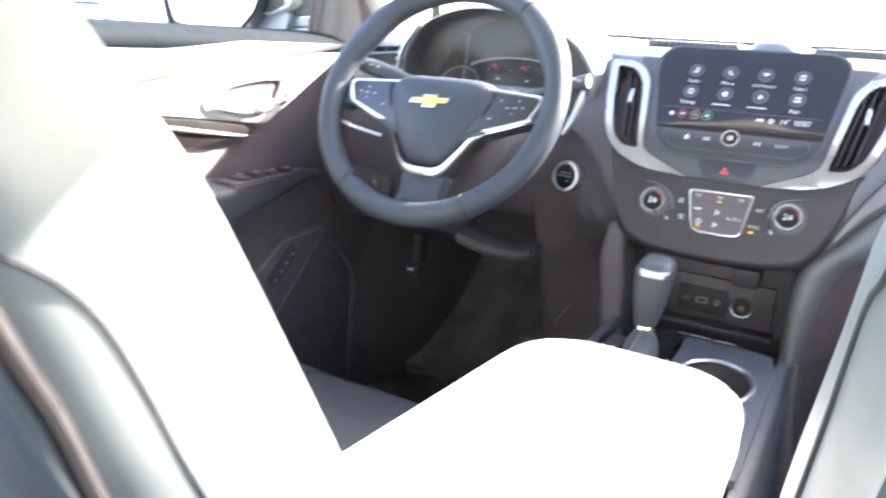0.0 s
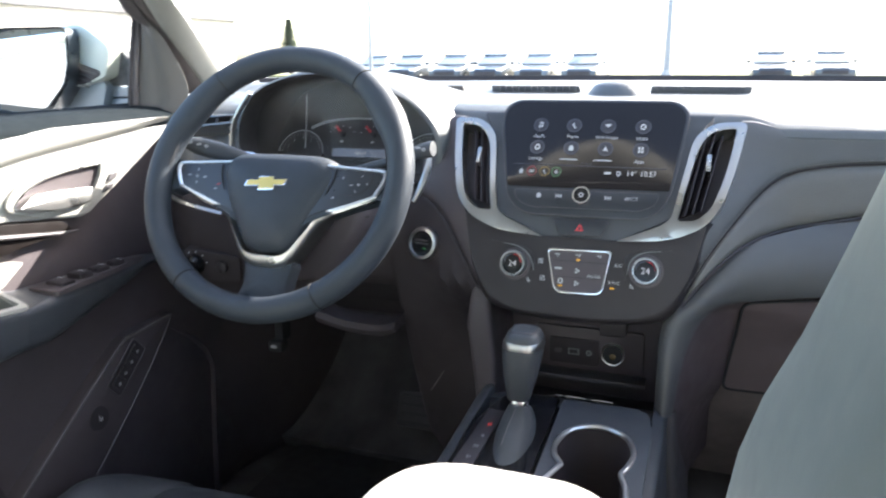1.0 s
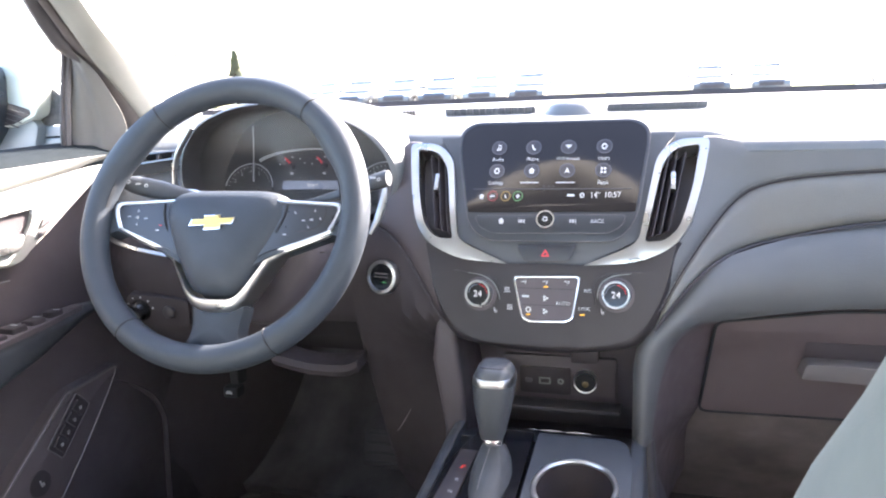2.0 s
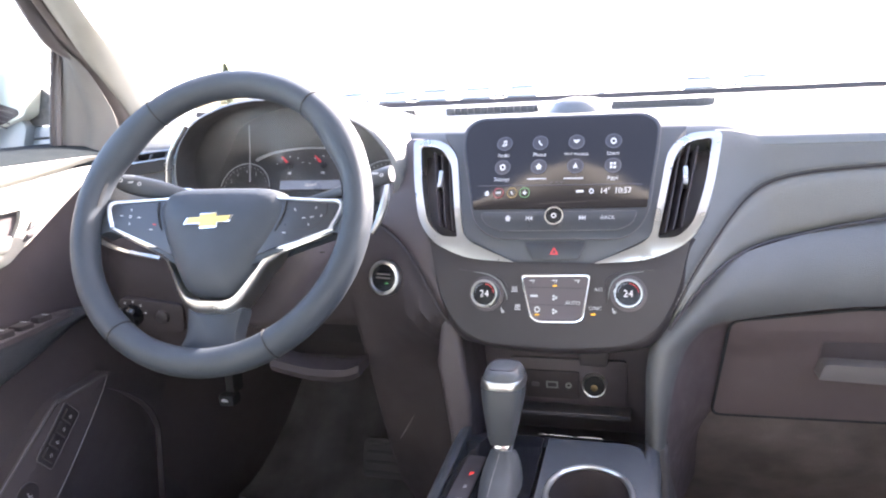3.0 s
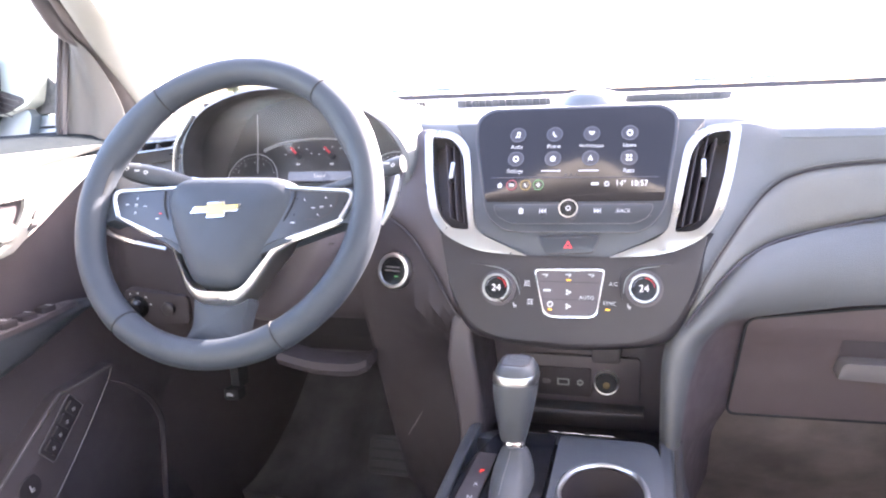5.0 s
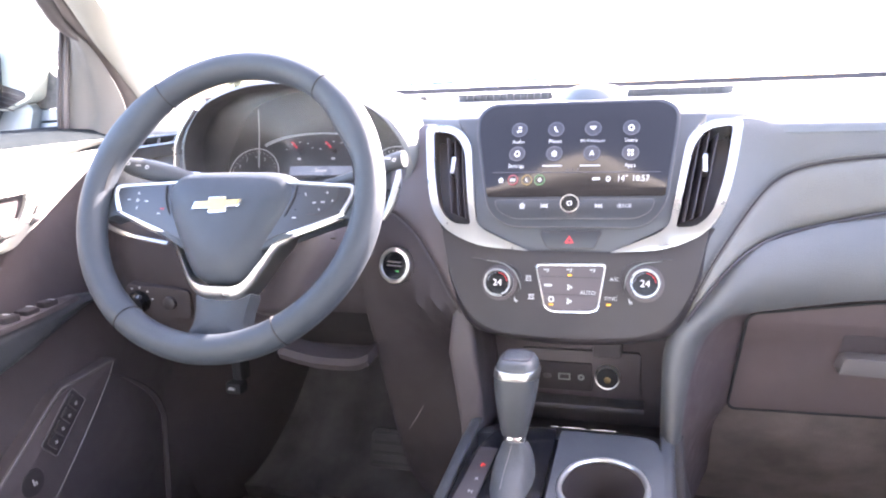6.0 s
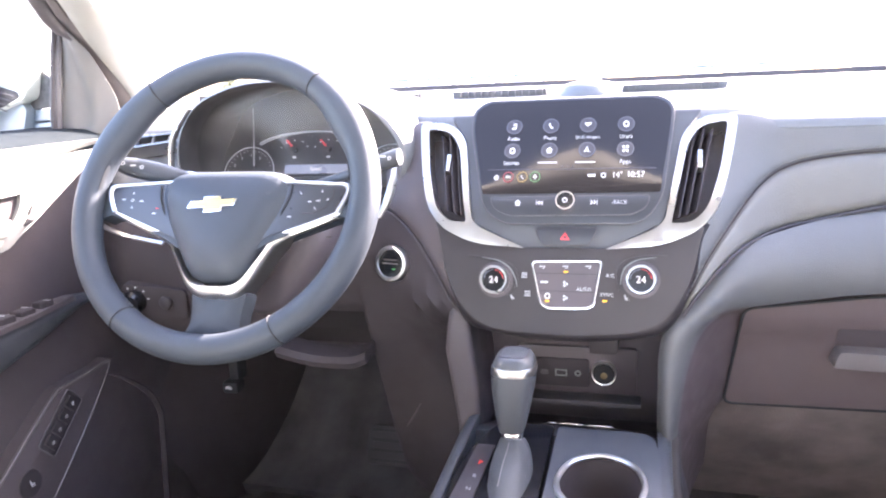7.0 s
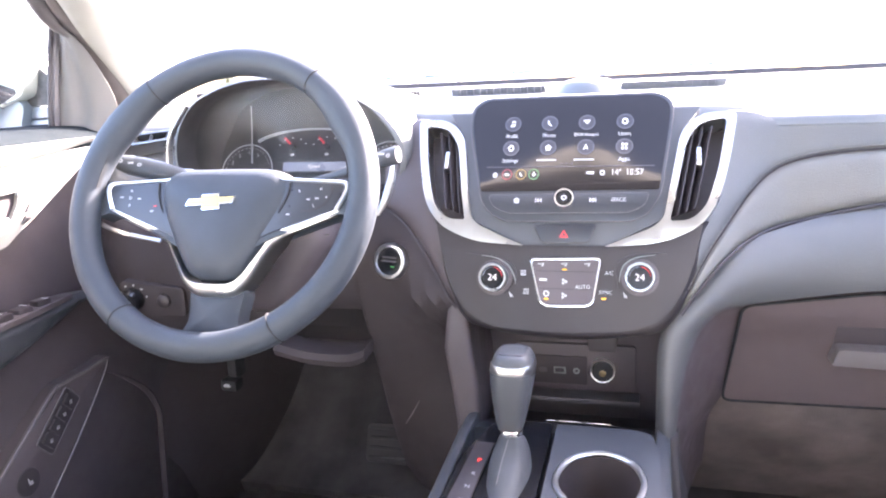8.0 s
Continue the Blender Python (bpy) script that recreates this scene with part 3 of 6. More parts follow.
SEAM_X = [0.118, 0.127, 0.138, 0.153, 0.176, 0.203, 0.213, 0.244, 0.275, 0.32, 0.36, 0.76]
SEAM_Z = [0.866, 0.886, 0.900, 0.9190, 0.9440, 0.959, 0.963, 0.971, 0.9785, 0.9885, 0.9955, 1.020]


def soft(x, xs, ys, h=0.012):
    return (knots(x - h, xs, ys) + knots(x, xs, ys) + knots(x + h, xs, ys)) / 3


EDGE_Z = [0.862, 0.881, 0.925, 0.955, 0.972, 0.980, 1.0, 1.046, 1.097]
EDGE_X = [0.108, 0.117, 0.137, 0.141, 0.139, 0.1425, 0.159, 0.1725, 0.181]


def right_y(x, z):
    far = knots(z, [0.70, 0.82, 0.86, 0.90, 0.94, 0.98, 1.04, 1.09, 1.2], [0.05, 0.02, -0.02, -0.035, -0.026, -0.008, 0.004, 0.016, 0.04])
    return mixv(fy(z) + 0.008, far, smooth01(x, 0.135, 0.25))


def band(zlo, zhi, x0, x1, puff, nu=90, nv=14, side=1, ysurf=right_y):
    """A padded strip of the dashboard between two heights, with its edges tucked in."""
    def f(u, v):
        x = x0 + (x1 - x0) * u ** 1.7
        w = 0.5 - 0.5 * math.cos(math.pi * v)
        z = mixv(zlo(x), zhi(x), w)
        tuck = (1 - abs(2 * w - 1) ** 5)
        return (side * x, ysurf(x, z) + 0.006 - puff * tuck, z)
    return grid(f, nu, nv, 0.012, push=(0, 0.012, 0))


def pad_beside_stack(zlo, zhi, x1, puff, side, ysurf, nu=60, nv=26):
    """A padded panel whose inner edge runs under the silver trim and the stack's lip."""
    def f(u, v):
        zl = mixv(0.872, 1.096, v)
        xl = knots(zl, EDGE_Z, EDGE_X)
        x = xl + (x1 - xl) * u ** 1.5
        span0 = zhi(xl) - zlo(xl)
        w0 = min(1.0, max(0.0, (zl - zlo(xl)) / span0))
        w = mixv(w0, v, smooth01(u, 0.0, 0.6))
        z = mixv(zlo(x), zhi(x), w)
        tuck = 1 - abs(2 * w - 1) ** 6
        return (side * x, ysurf(x, z) + 0.006 - puff * tuck, z)
    return grid(f, nu, nv, 0.012, push=(0, 0.012, 0))


def dash_top():
    """The top pad from the windscreen to the rounded front edge above the face."""
    prof = [(0.60, 1.132), (0.48, 1.1335), (0.36, 1.131), (0.315, 1.1255), (0.26, 1.1185), (0.20, 1.117), (0.10, 1.1145), (0.066, 1.111), (0.045, 1.103), (0.036, 1.094), (0.034, 1.084)]
    soft_roll = [(0.60, 1.132), (0.48, 1.1335), (0.36, 1.131), (0.30, 1.1245), (0.22, 1.1175), (0.14, 1.1135), (0.085, 1.1085), (0.052, 1.1020), (0.030, 1.0945), (0.019, 1.0875), (0.0138, 1.0790)]
    def f(u, v):
        x = mixv(-0.75, 0.75, u)
        k = v * (len(prof) - 1)
        i = min(int(k), len(prof) - 2)
        y, z = mixv(prof[i][0], prof[i + 1][0], k - i), mixv(prof[i][1], prof[i + 1][1], k - i)
        side = smooth01(x, 0.182, 0.225)
        y = mixv(y, mixv(soft_roll[i][0], soft_roll[i + 1][0], k - i), side)
        z = mixv(z, mixv(soft_roll[i][1], soft_roll[i + 1][1], k - i), side)
        mid = 1 - smooth01(abs(x), 0.12, 0.24)
        y = y - 0.28 * (x / 0.75) ** 2 * max(0, (y - 0.2) / 0.4) - 0.010 * mid * max(0, 1 - y / 0.2)
        y = max(y, 0.16 * (1 - smooth01(x, -0.232, -0.198)) * smooth01(x, -0.57, -0.535))
        return (x, y, z - 0.012 * smooth01(-x, 0.52, 0.6) * max(0, 1 - y / 0.15))
    return grid(f, 150, 32, 0.02, push=(0, 0.004, -0.02))


top = part("top_pad", dash_top(), M_PAD_TOP, dash, "charcoal grained top pad")
stz = lambda x: soft(x, STITCH_X, STITCH_Z)
smz = lambda x: soft(x, SEAM_X, SEAM_Z)
part("upper_panel", pad_beside_stack(stz, lambda x: 1.097 - 0.011 * smooth01(x, 0.19, 0.24), 0.75, 0.005, 1, right_y), M_PAD, dash)
wrap_y = lambda x, z: right_y(x, z) + 0.016 * (1 - smooth01(x, 0.118, 0.150))
part("stitched_wrap", band(smz, stz, 0.122, 0.75, 0.009, ysurf=wrap_y), M_WRAP, dash, "grey stitched soft wrap")
part("seam", tube([(x, right_y(x, stz(x)) + 0.003, stz(x)) for x in [0.135 + 0.61 * i / 50 for i in range(51)]], 0.0011, 6), M_KNEE, dash, "fine dark seam along the stitching")
part("seam", tube([(x, right_y(x, smz(x)) - 0.002, smz(x)) for x in [0.128 + 0.62 * i / 50 for i in range(51)]], 0.0018, 6), M_DEEP, dash, "dark seam below the wrap")


def sweep_panel():
    """The lower pad: below the seam, sweeping round the stack's corner and down as the upright beside the cubby."""
    A = [(0.75, -0.012, 1.019), (0.55, -0.004, 1.008), (0.355, -0.006, 0.994), (0.28, -0.018, 0.979), (0.219, -0.038, 0.9635), (0.180, -0.054, 0.946), (0.140, -0.078, 0.902), (0.114, -0.090, 0.874), (0.105, -0.090, 0.842), (0.104, -0.090, 0.80), (0.104, -0.088, 0.742)]
    B = [(0.75, -0.02, 0.915), (0.55, -0.026, 0.910), (0.342, -0.030, 0.901), (0.27, -0.033, 0.893), (0.226, -0.038, 0.887), (0.196, -0.046, 0.884), (0.170, -0.058, 0.878), (0.150, -0.068, 0.858), (0.138, -0.076, 0.825), (0.131, -0.081, 0.785), (0.127, -0.084, 0.742)]
    a, c = curve_through(A, 70), curve_through(B, 70)
    def f(u, v):
        i = min(int(u * (len(a) - 1)), len(a) - 2)
        k = u * (len(a) - 1) - i
        p, q = a[i].lerp(a[i + 1], k), c[i].lerp(c[i + 1], k)
        r = p.lerp(q, v)
        return r + Vector((0, -0.016 * math.sin(math.pi * v) ** 0.8 - 0.004 * v + 0.006 * (1 - v) ** 8, 0))
    return grid(f, 70, 12, -0.01)


def sweep_side():
    """The hollow between that upright and the glove box."""
    A = [(0.226, -0.036, 0.889), (0.196, -0.044, 0.885), (0.170, -0.056, 0.878), (0.150, -0.066, 0.858), (0.138, -0.075, 0.825), (0.131, -0.080, 0.785), (0.127, -0.083, 0.742), (0.126, -0.083, 0.68), (0.128, -0.084, 0.58)]
    B = [(0.230, -0.002, 0.872), (0.210, -0.002, 0.868), (0.2005, 0.000, 0.860), (0.1975, 0.006, 0.845), (0.1945, 0.018, 0.82), (0.1915, 0.028, 0.785), (0.1865, 0.042, 0.735), (0.180, 0.10, 0.68), (0.178, 0.17, 0.58)]
    a, c = curve_through(A, 24), curve_through(B, 24)
    n = len(a) - 1
    def f(u, v):
        p, q = a[round(u * n)], c[round(u * n)]
        r = p.lerp(q, v)
        return (r.x - 0.006 * math.sin(math.pi * v), r.y, r.z)
    return grid(f, n, 8, -0.008)


part("lower_panel", sweep_panel(), M_PAD, dash)
part("lower_panel_side", sweep_side(), M_GLOVE, dash)


def stitches(points, parent, n, off=0.0):
    """A row of short thread stitches along a curve."""
    bm = bmesh.new()
    pts = curve_through(points, n * 2)
    for a, b in zip(pts[0::2], pts[1::2]):
        tube([a, b], 0.00065, 5, bm=bm)
    return tagged(part("stitching", bm, M_STITCH, parent, "pale grey thread stitching"), kind="stuff")


xs = [0.122 + 0.62 * i / 40 for i in range(41)]
stitches([(x, right_y(x, stz(x) + 0.004) - 0.0008, stz(x) + 0.0045) for x in xs], dash, 240)

# windscreen-side grilles and the domed sensor
def on_rise(x, v, up):
    """A point on the rising strip below the windscreen; v from its front to its back."""
    y = mixv(0.268, 0.348, v)
    return (x, y - 0.28 * (x / 0.75) ** 2 * max(0, (y - 0.2) / 0.4), knots(y, [0.26, 0.315, 0.36], [0.1185, 0.1255, 0.131]) + 1.0 + up)


for x0, x1 in ((-0.34, -0.262), (-0.212, -0.062), (0.046, 0.195)):
    cut = []
    for k in range(9):
        x = mixv(x0, x1, k / 8)
        y = on_rise(x, 0.05, 0)[1]
        cut.append([Vector((x + dx * (1 if x0 > 0 else -1), y + dy, z)) for dx, dy, z in ((0, 0, 1.112), (0.004, 0.003, 1.1305), (0.006, 0.070, 1.1325), (0, 0.070, 1.112))])
    g = part("defrost_grille", loft(cut), M_PAD, dash, "black slotted defroster grille")
    for k in range(1, 14):
        x = mixv(x0, x1, k / 14)
        y = on_rise(x, 0.05, 0)[1]
        part("slat", box((x - 0.0012, y - 0.003, 1.1195), (x + 0.0012, y + 0.004, 1.1295)), M_PAD, g, smooth=False)
part("sensor_dome", lathe([(0.050, 0), (0.048, 0.004), (0.044, 0.009), (0.040, 0.015), (0.030, 0.020), (0.014, 0.0228), (0.001, 0.0235)], Matrix.Translation((0, 0.262, 1.117)), 32), M_PAD_TOP, dash, "round domed sensor cover")

# glove box
gb = lambda x, z, d: Vector((x, knots(z, [0.70, 0.82, 0.86, 0.90], [0.045, 0.018, -0.006, -0.020]) - d, z))
glove = part("glove_box_door", plate(rounded([(0.2005, 0.871), (0.335, 0.8925), (0.70, 0.905), (0.70, 0.738), (0.186, 0.7305)], 0.012), -0.03, 0.0, 0.004, gb, [0.745, 0.76, 0.80, 0.82, 0.84, 0.86, 0.88]), M_GLOVE, dash, "brown-grey hard plastic glove box door")
edge = rounded([(0.2005, 0.871), (0.335, 0.8925), (0.70, 0.905), (0.70, 0.738), (0.186, 0.7305)], 0.012)
part("gap", tube([gb(p.x, p.y, 0.0) for p in edge], 0.0019, 6, closed=True), M_SEAM, glove, "dark shut line round the glove box")
# flat plate, darker to paint the shade of the handle's recess
part("handle_recess_shade", plate(rounded(rect(0.305, 0.818, 0.47, 0.847), 0.004), 0.0, 0.0012, 0.0, gb), M_HARD, glove)
part("handle", plate(rounded([(0.300, 0.800), (0.47, 0.794), (0.47, 0.819), (0.306, 0.823)], 0.006), -0.001, 0.027, 0.008, gb), M_HANDLE, glove, "moulded grey pull handle")
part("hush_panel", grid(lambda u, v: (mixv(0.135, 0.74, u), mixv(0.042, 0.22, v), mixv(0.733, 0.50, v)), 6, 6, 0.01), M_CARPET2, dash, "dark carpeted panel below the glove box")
part("inner_frame", box((-0.72, 0.10, 0.78), (0.72, 0.56, 0.985), 0.01), M_DEEP, dash)
part("under_tray", box((-0.74, 0.20, 0.72), (0.74, 0.60, 0.76), 0.01), M_DEEP, dash)

# middle stack
body = rounded([(-0.20, 1.10), (0.195, 1.10), (0.185, 1.05), (0.165, 0.985), (0.142, 0.93), (0.120, 0.884), (0.085, 0.867), (0.0, 0.860), (-0.085, 0.865), (-0.118, 0.884), (-0.140, 0.925), (-0.170, 0.985), (-0.19, 1.05)], 0.02)
part("stack_body", plate(body, -0.09, -0.032, 0.006, stack, CUTS), M_DEEP, dash)
surround = rounded([(-0.045, 0.9555), (0.045, 0.9555), (0.108, 0.986), (0.1265, 1.078), (0.150, 1.106), (-0.150, 1.106), (-0.1265, 1.076), (-0.108, 0.984)], 0.006)
part("screen_surround", plate(surround, -0.034, -0.004, 0.003, stack, CUTS), M_CONSOLE, dash)
clim = rounded([(-0.150, 0.980), (-0.100, 0.962), (-0.045, 0.957), (0.045, 0.957), (0.104, 0.963), (0.150, 0.982), (0.137, 0.925), (0.116, 0.886), (0.083, 0.869), (0.0, 0.8615), (-0.083, 0.867), (-0.115, 0.885), (-0.136, 0.920)], [0.003, 0.003, 0.003, 0.003, 0.003, 0.003, 0.02, 0.03, 0.04, 0.06, 0.04, 0.03, 0.02])
climate = part("climate_panel", plate(clim, -0.05, -0.001, 0.002, stack, CUTS), M_CLIM, dash, "dark climate control panel")

lip_half = [(0.158, 0.986), (0.1505, 0.968), (0.143, 0.925), (0.121, 0.881), (0.087, 0.861), (0.0, 0.852)]
lip_in = [(0.1455, 0.984), (0.1385, 0.966), (0.131, 0.925), (0.112, 0.889), (0.081, 0.873), (0.0, 0.866)]
lip_o = curve_through(lip_half + [(-x, z) for x, z in reversed(lip_half[:-1])], 48)
lip_i = curve_through(lip_in + [(-x, z) for x, z in reversed(lip_in[:-1])], 48)
roll = [[stack(p.x + (q.x - p.x) * math.sin(k * 0.2618), p.y + (q.y - p.y) * math.sin(k * 0.2618), -0.001 - 0.024 * (1 - math.cos(k * 0.2618))) for p, q in zip(lip_i, lip_o)] for k in range(7)]
roll.append([stack(q.x, q.y, -0.07) for q in lip_o])
part("stack_lip", loft(roll, closed=False), M_CLIM, dash, "rolled dark lower edge of the control panel")
for pts in ([(-0.112, 0.9475), (-0.101, 0.9465), (-0.084, 0.9445), (-0.060, 0.9375), (-0.0525, 0.920), (-0.064, 0.903)], [(0.112, 0.9505), (0.099, 0.9505), (0.072, 0.947), (0.0585, 0.936), (0.061, 0.912)]):
    part("groove", tube([stack(p.x, p.y, -0.0005) for p in curve_through(pts, 24)], 0.0009, 6), M_DEEP, climate, "fine groove curving round the dial")
TRIM = [(0.187, 1.096), (0.150, 1.095), (0.1265, 1.079), (0.1085, 0.987), (0.098, 0.978), (0.046, 0.9565), (0.107, 0.9605), (0.146, 0.978), (0.164, 1.001), (0.178, 1.046)]
HOLE = [(0.1755, 1.089), (0.147, 1.085), (0.1325, 1.067), (0.1150, 0.984), (0.136, 0.985), (0.1525, 0.999), (0.1665, 1.038)]
for s in (-1, 1):
    o = rounded([(s * x, z) for x, z in TRIM], [0.008, 0.012, 0.02, 0.015, 0.02, 0.001, 0.03, 0.02, 0.02, 0.03])
    h = rounded([(s * x, z) for x, z in HOLE], [0.006, 0.012, 0.012, 0.004, 0.008, 0.012, 0.02])
    vent = part("air_vent", plate(o, -0.03, 0.002, 0.003, stack, CUTS, hole=h), M_SATIN, dash, "satin silver vent surround sweeping under the screen")
    part("recess", plate(h, -0.034, -0.026, 0.0, stack, CUTS), M_DEEP, vent)
    for k in (0.20, 0.48, 0.78):
        line = [(mixv(mixv(0.134, 0.1665, k), mixv(0.1165, 0.148, k), v) , mixv(1.083, 0.9885 + 0.012 * k, v)) for v in [i / 8 for i in range(9)]]
        f = lambda u, v: stack(s * (knots(v, [i / 8 for i in range(9)], [p[0] for p in line]) - 0.010 * (1 - u)), knots(v, [i / 8 for i in range(9)], [p[1] for p in line]), mixv(-0.026, -0.003, u))
        part("slat", grid(f, 2, 8, 0.0014), M_KNEE, vent)
    tx = s * 0.1455
    part("slider_tab", plate(rounded(rect(tx - 0.0026, 1.041, tx + 0.0026, 1.060), 0.001), -0.012, -0.001, 0.001, stack), M_SATIN, vent)

# touch screen with its button bar
glass = rounded([(-0.101, 1.1165), (0.099, 1.1165), (0.1155, 1.106), (0.1135, 1.082), (0.1035, 1.016), (-0.0975, 1.014), (-0.1165, 1.085), (-0.1165, 1.106)], [0.012, 0.012, 0.012, 0.03, 0.003, 0.003, 0.03, 0.012])
house = rounded([(-0.104, 1.119), (0.102, 1.119), (0.1185, 1.108), (0.1165, 1.082), (0.1055, 1.008), (0.084, 0.9835), (-0.072, 0.9825), (-0.095, 0.999), (-0.1195, 1.085), (-0.1195, 1.108)], [0.012, 0.012, 0.012, 0.03, 0.02, 0.02, 0.02, 0.02, 0.03, 0.012])
screen = part("touch_screen", plate(house, -0.03, 0.002, 0.003, stack, CUTS + [1.115]), M_BEZEL, dash, "touch screen in a dark bezel with a button bar")
part("display", plate(glass, -0.01, 0.003, 0.0008, stack, CUTS + [1.115]), M_SCREEN, screen, "glossy black display showing app icons")
part("bezel_edge", tube([stack(p.x, p.y, 0.0012) for p in house], 0.0009, 6, closed=True), M_LEG, screen, "thin lighter edge round the bezel")
D = 0.0038
lav = [(x, z) for z in (1.0870, 1.0600) for x in (-0.0665, -0.0225, 0.0210, 0.0645)]
words = ["Audio", "Phone", "Wi-Fi Hotspot", "Users", "Settings", "", "", "Apps"]
for (x, z), w in zip(lav, words):
    part("icon", plate(disc(x, z, 0.0098, 20, 0.0083), D - 0.0006, D, 0, stack), M_ICON_DARK, screen, smooth=False)
    part("icon_ring", plate(disc(x, z, 0.0098, 20, 0.0083), D - 0.0004, D + 0.0003, 0, stack, hole=disc(x, z, 0.0086, 20, 0.0072)), M_ICON, screen, smooth=False)
    if w:
        lettering("caption", w, 0.0062 if len(w) < 9 else 0.0048, (x, z - 0.0135, D), stack, M_DIM_LIGHT, screen)
    else:
        part("caption", plate(rect(x - 0.013, z - 0.0140, x + 0.010, z - 0.0128), D - 0.0004, D, 0, stack), M_DIM_LIGHT, screen, smooth=False)


def glyph(kind, x, z, r, d, material, parent, warp):
    """Small pictograms made of bars and discs."""
    bm = bmesh.new()
    q = lambda pts: plate(pts, d - 0.0004, d, 0, warp, bm=bm)
    if kind == "note":
        q(rect(x - 0.3 * r, z - 0.5 * r, x - 0.1 * r, z + 0.7 * r)); q(rect(x + 0.4 * r, z - 0.4 * r, x + 0.6 * r, z + 0.8 * r)); q(rect(x - 0.3 * r, z + 0.5 * r, x + 0.6 * r, z + 0.8 * r)); q(disc(x - 0.4 * r, z - 0.5 * r, 0.28 * r, 8)); q(disc(x + 0.3 * r, z - 0.4 * r, 0.28 * r, 8))
    elif kind == "phone":
        q([(x - 0.5 * r, z + 0.7 * r), (x - 0.1 * r, z + 0.6 * r), (x - 0.15 * r, z + 0.2 * r), (x + 0.2 * r, z - 0.3 * r), (x + 0.6 * r, z - 0.4 * r), (x + 0.55 * r, z - 0.75 * r), (x, z - 0.6 * r), (x - 0.5 * r, z)])
    elif kind == "fan":
        for k in range(3):
            a = k * 2.094
            q(disc(x + 0.45 * r * math.cos(a), z + 0.45 * r * math.sin(a), 0.35 * r, 8))
    elif kind == "waves":
        for k in (0.3, 0.6, 0.9):
            q(rect(x - k * r, z - 0.6 * r + k * r, x + k * r, z - 0.35 * r + k * r))
    elif kind == "arrow":
        q([(x, z + 0.8 * r), (x + 0.7 * r, z - 0.7 * r), (x, z - 0.3 * r), (x - 0.7 * r, z - 0.7 * r)])
    elif kind == "squares":
        for a in (-1, 1):
            for b in (-1, 1):
                q(rect(x + a * 0.45 * r - 0.3 * r, z + b * 0.45 * r - 0.3 * r, x + a * 0.45 * r + 0.3 * r, z + b * 0.45 * r + 0.3 * r))
    elif kind == "ring":
        plate(disc(x, z, 0.8 * r, 14), d - 0.0004, d, 0, warp, bm=bm, hole=disc(x, z, 0.45 * r, 14))
    elif kind == "next":
        for k in (-0.8, 0.0):
            q([(x + k * r, z - 0.6 * r), (x + (k + 0.75) * r, z), (x + k * r, z + 0.6 * r)])
        q(rect(x + 0.8 * r, z - 0.6 * r, x + r, z + 0.6 * r))
    elif kind == "back":
        for k in (0.8, 0.0):
            q([(x + k * r, z - 0.6 * r), (x + k * r, z + 0.6 * r), (x + (k - 0.75) * r, z)])
        q(rect(x - r, z - 0.6 * r, x - 0.8 * r, z + 0.6 * r))
    elif kind == "house":
        q([(x - 0.9 * r, z), (x + 0.9 * r, z), (x, z + 0.8 * r)]); q(rect(x - 0.6 * r, z - 0.7 * r, x + 0.6 * r, z + 0.02 * r))
    elif kind == "plus":
        q(rect(x - 0.8 * r, z - 0.25 * r, x + 0.8 * r, z + 0.25 * r)); q(rect(x - 0.25 * r, z - 0.8 * r, x + 0.25 * r, z + 0.8 * r))
    elif kind == "seat":
        q([(x - 0.45 * r, z + 0.8 * r), (x - 0.15 * r, z + 0.7 * r), (x + 0.1 * r, z - 0.1 * r), (x + 0.7 * r, z - 0.05 * r), (x + 0.7 * r, z - 0.4 * r), (x - 0.2 * r, z - 0.5 * r)]); q(rect(x - 0.2 * r, z - 0.8 * r, x + 0.8 * r, z - 0.62 * r))
    elif kind == "flow":
        q([(x + 0.25 * r, z + 0.25 * r), (x + 0.6 * r, z + 0.2 * r), (x + 0.45 * r, z - 0.35 * r), (x + 0.05 * r, z - 0.7 * r), (x - 0.1 * r, z - 0.55 * r), (x + 0.2 * r, z - 0.3 * r)]); q([(x - 0.9 * r, z + 0.1 * r), (x - 0.3 * r, z + 0.1 * r), (x - 0.3 * r, z + 0.3 * r), (x, z), (x - 0.3 * r, z - 0.3 * r), (x - 0.3 * r, z - 0.1 * r), (x - 0.9 * r, z - 0.1 * r)])
    elif kind == "defrost":
        q(rect(x - r, z - 0.8 * r, x + r, z - 0.55 * r)); q(rect(x - 0.9 * r, z + 0.5 * r, x + 0.9 * r, z + 0.75 * r))
        for k in (-0.6, 0, 0.6):
            q(rect(x + k * r - 0.12 * r, z - 0.4 * r, x + k * r + 0.12 * r, z + 0.35 * r))
    else:
        q(rect(x - r, z - 0.3 * r, x + r, z + 0.3 * r))
    return part("symbol", bm, material, parent, smooth=False)


for (x, z), k in zip(lav, ("note", "phone", "waves", "ring", "ring", "house", "arrow", "squares")):
    glyph(k, x, z, 0.0044, D + 0.0005, M_DIM_LIGHT, screen, stack)
part("divider", plate(rect(-0.094, 1.0392, 0.098, 1.0398), D - 0.0006, D - 0.0001, 0, stack), M_ICON, screen, smooth=False)
glyph("house", -0.0825, 1.0312, 0.0038, D, M_DIM_LIGHT, screen, stack)
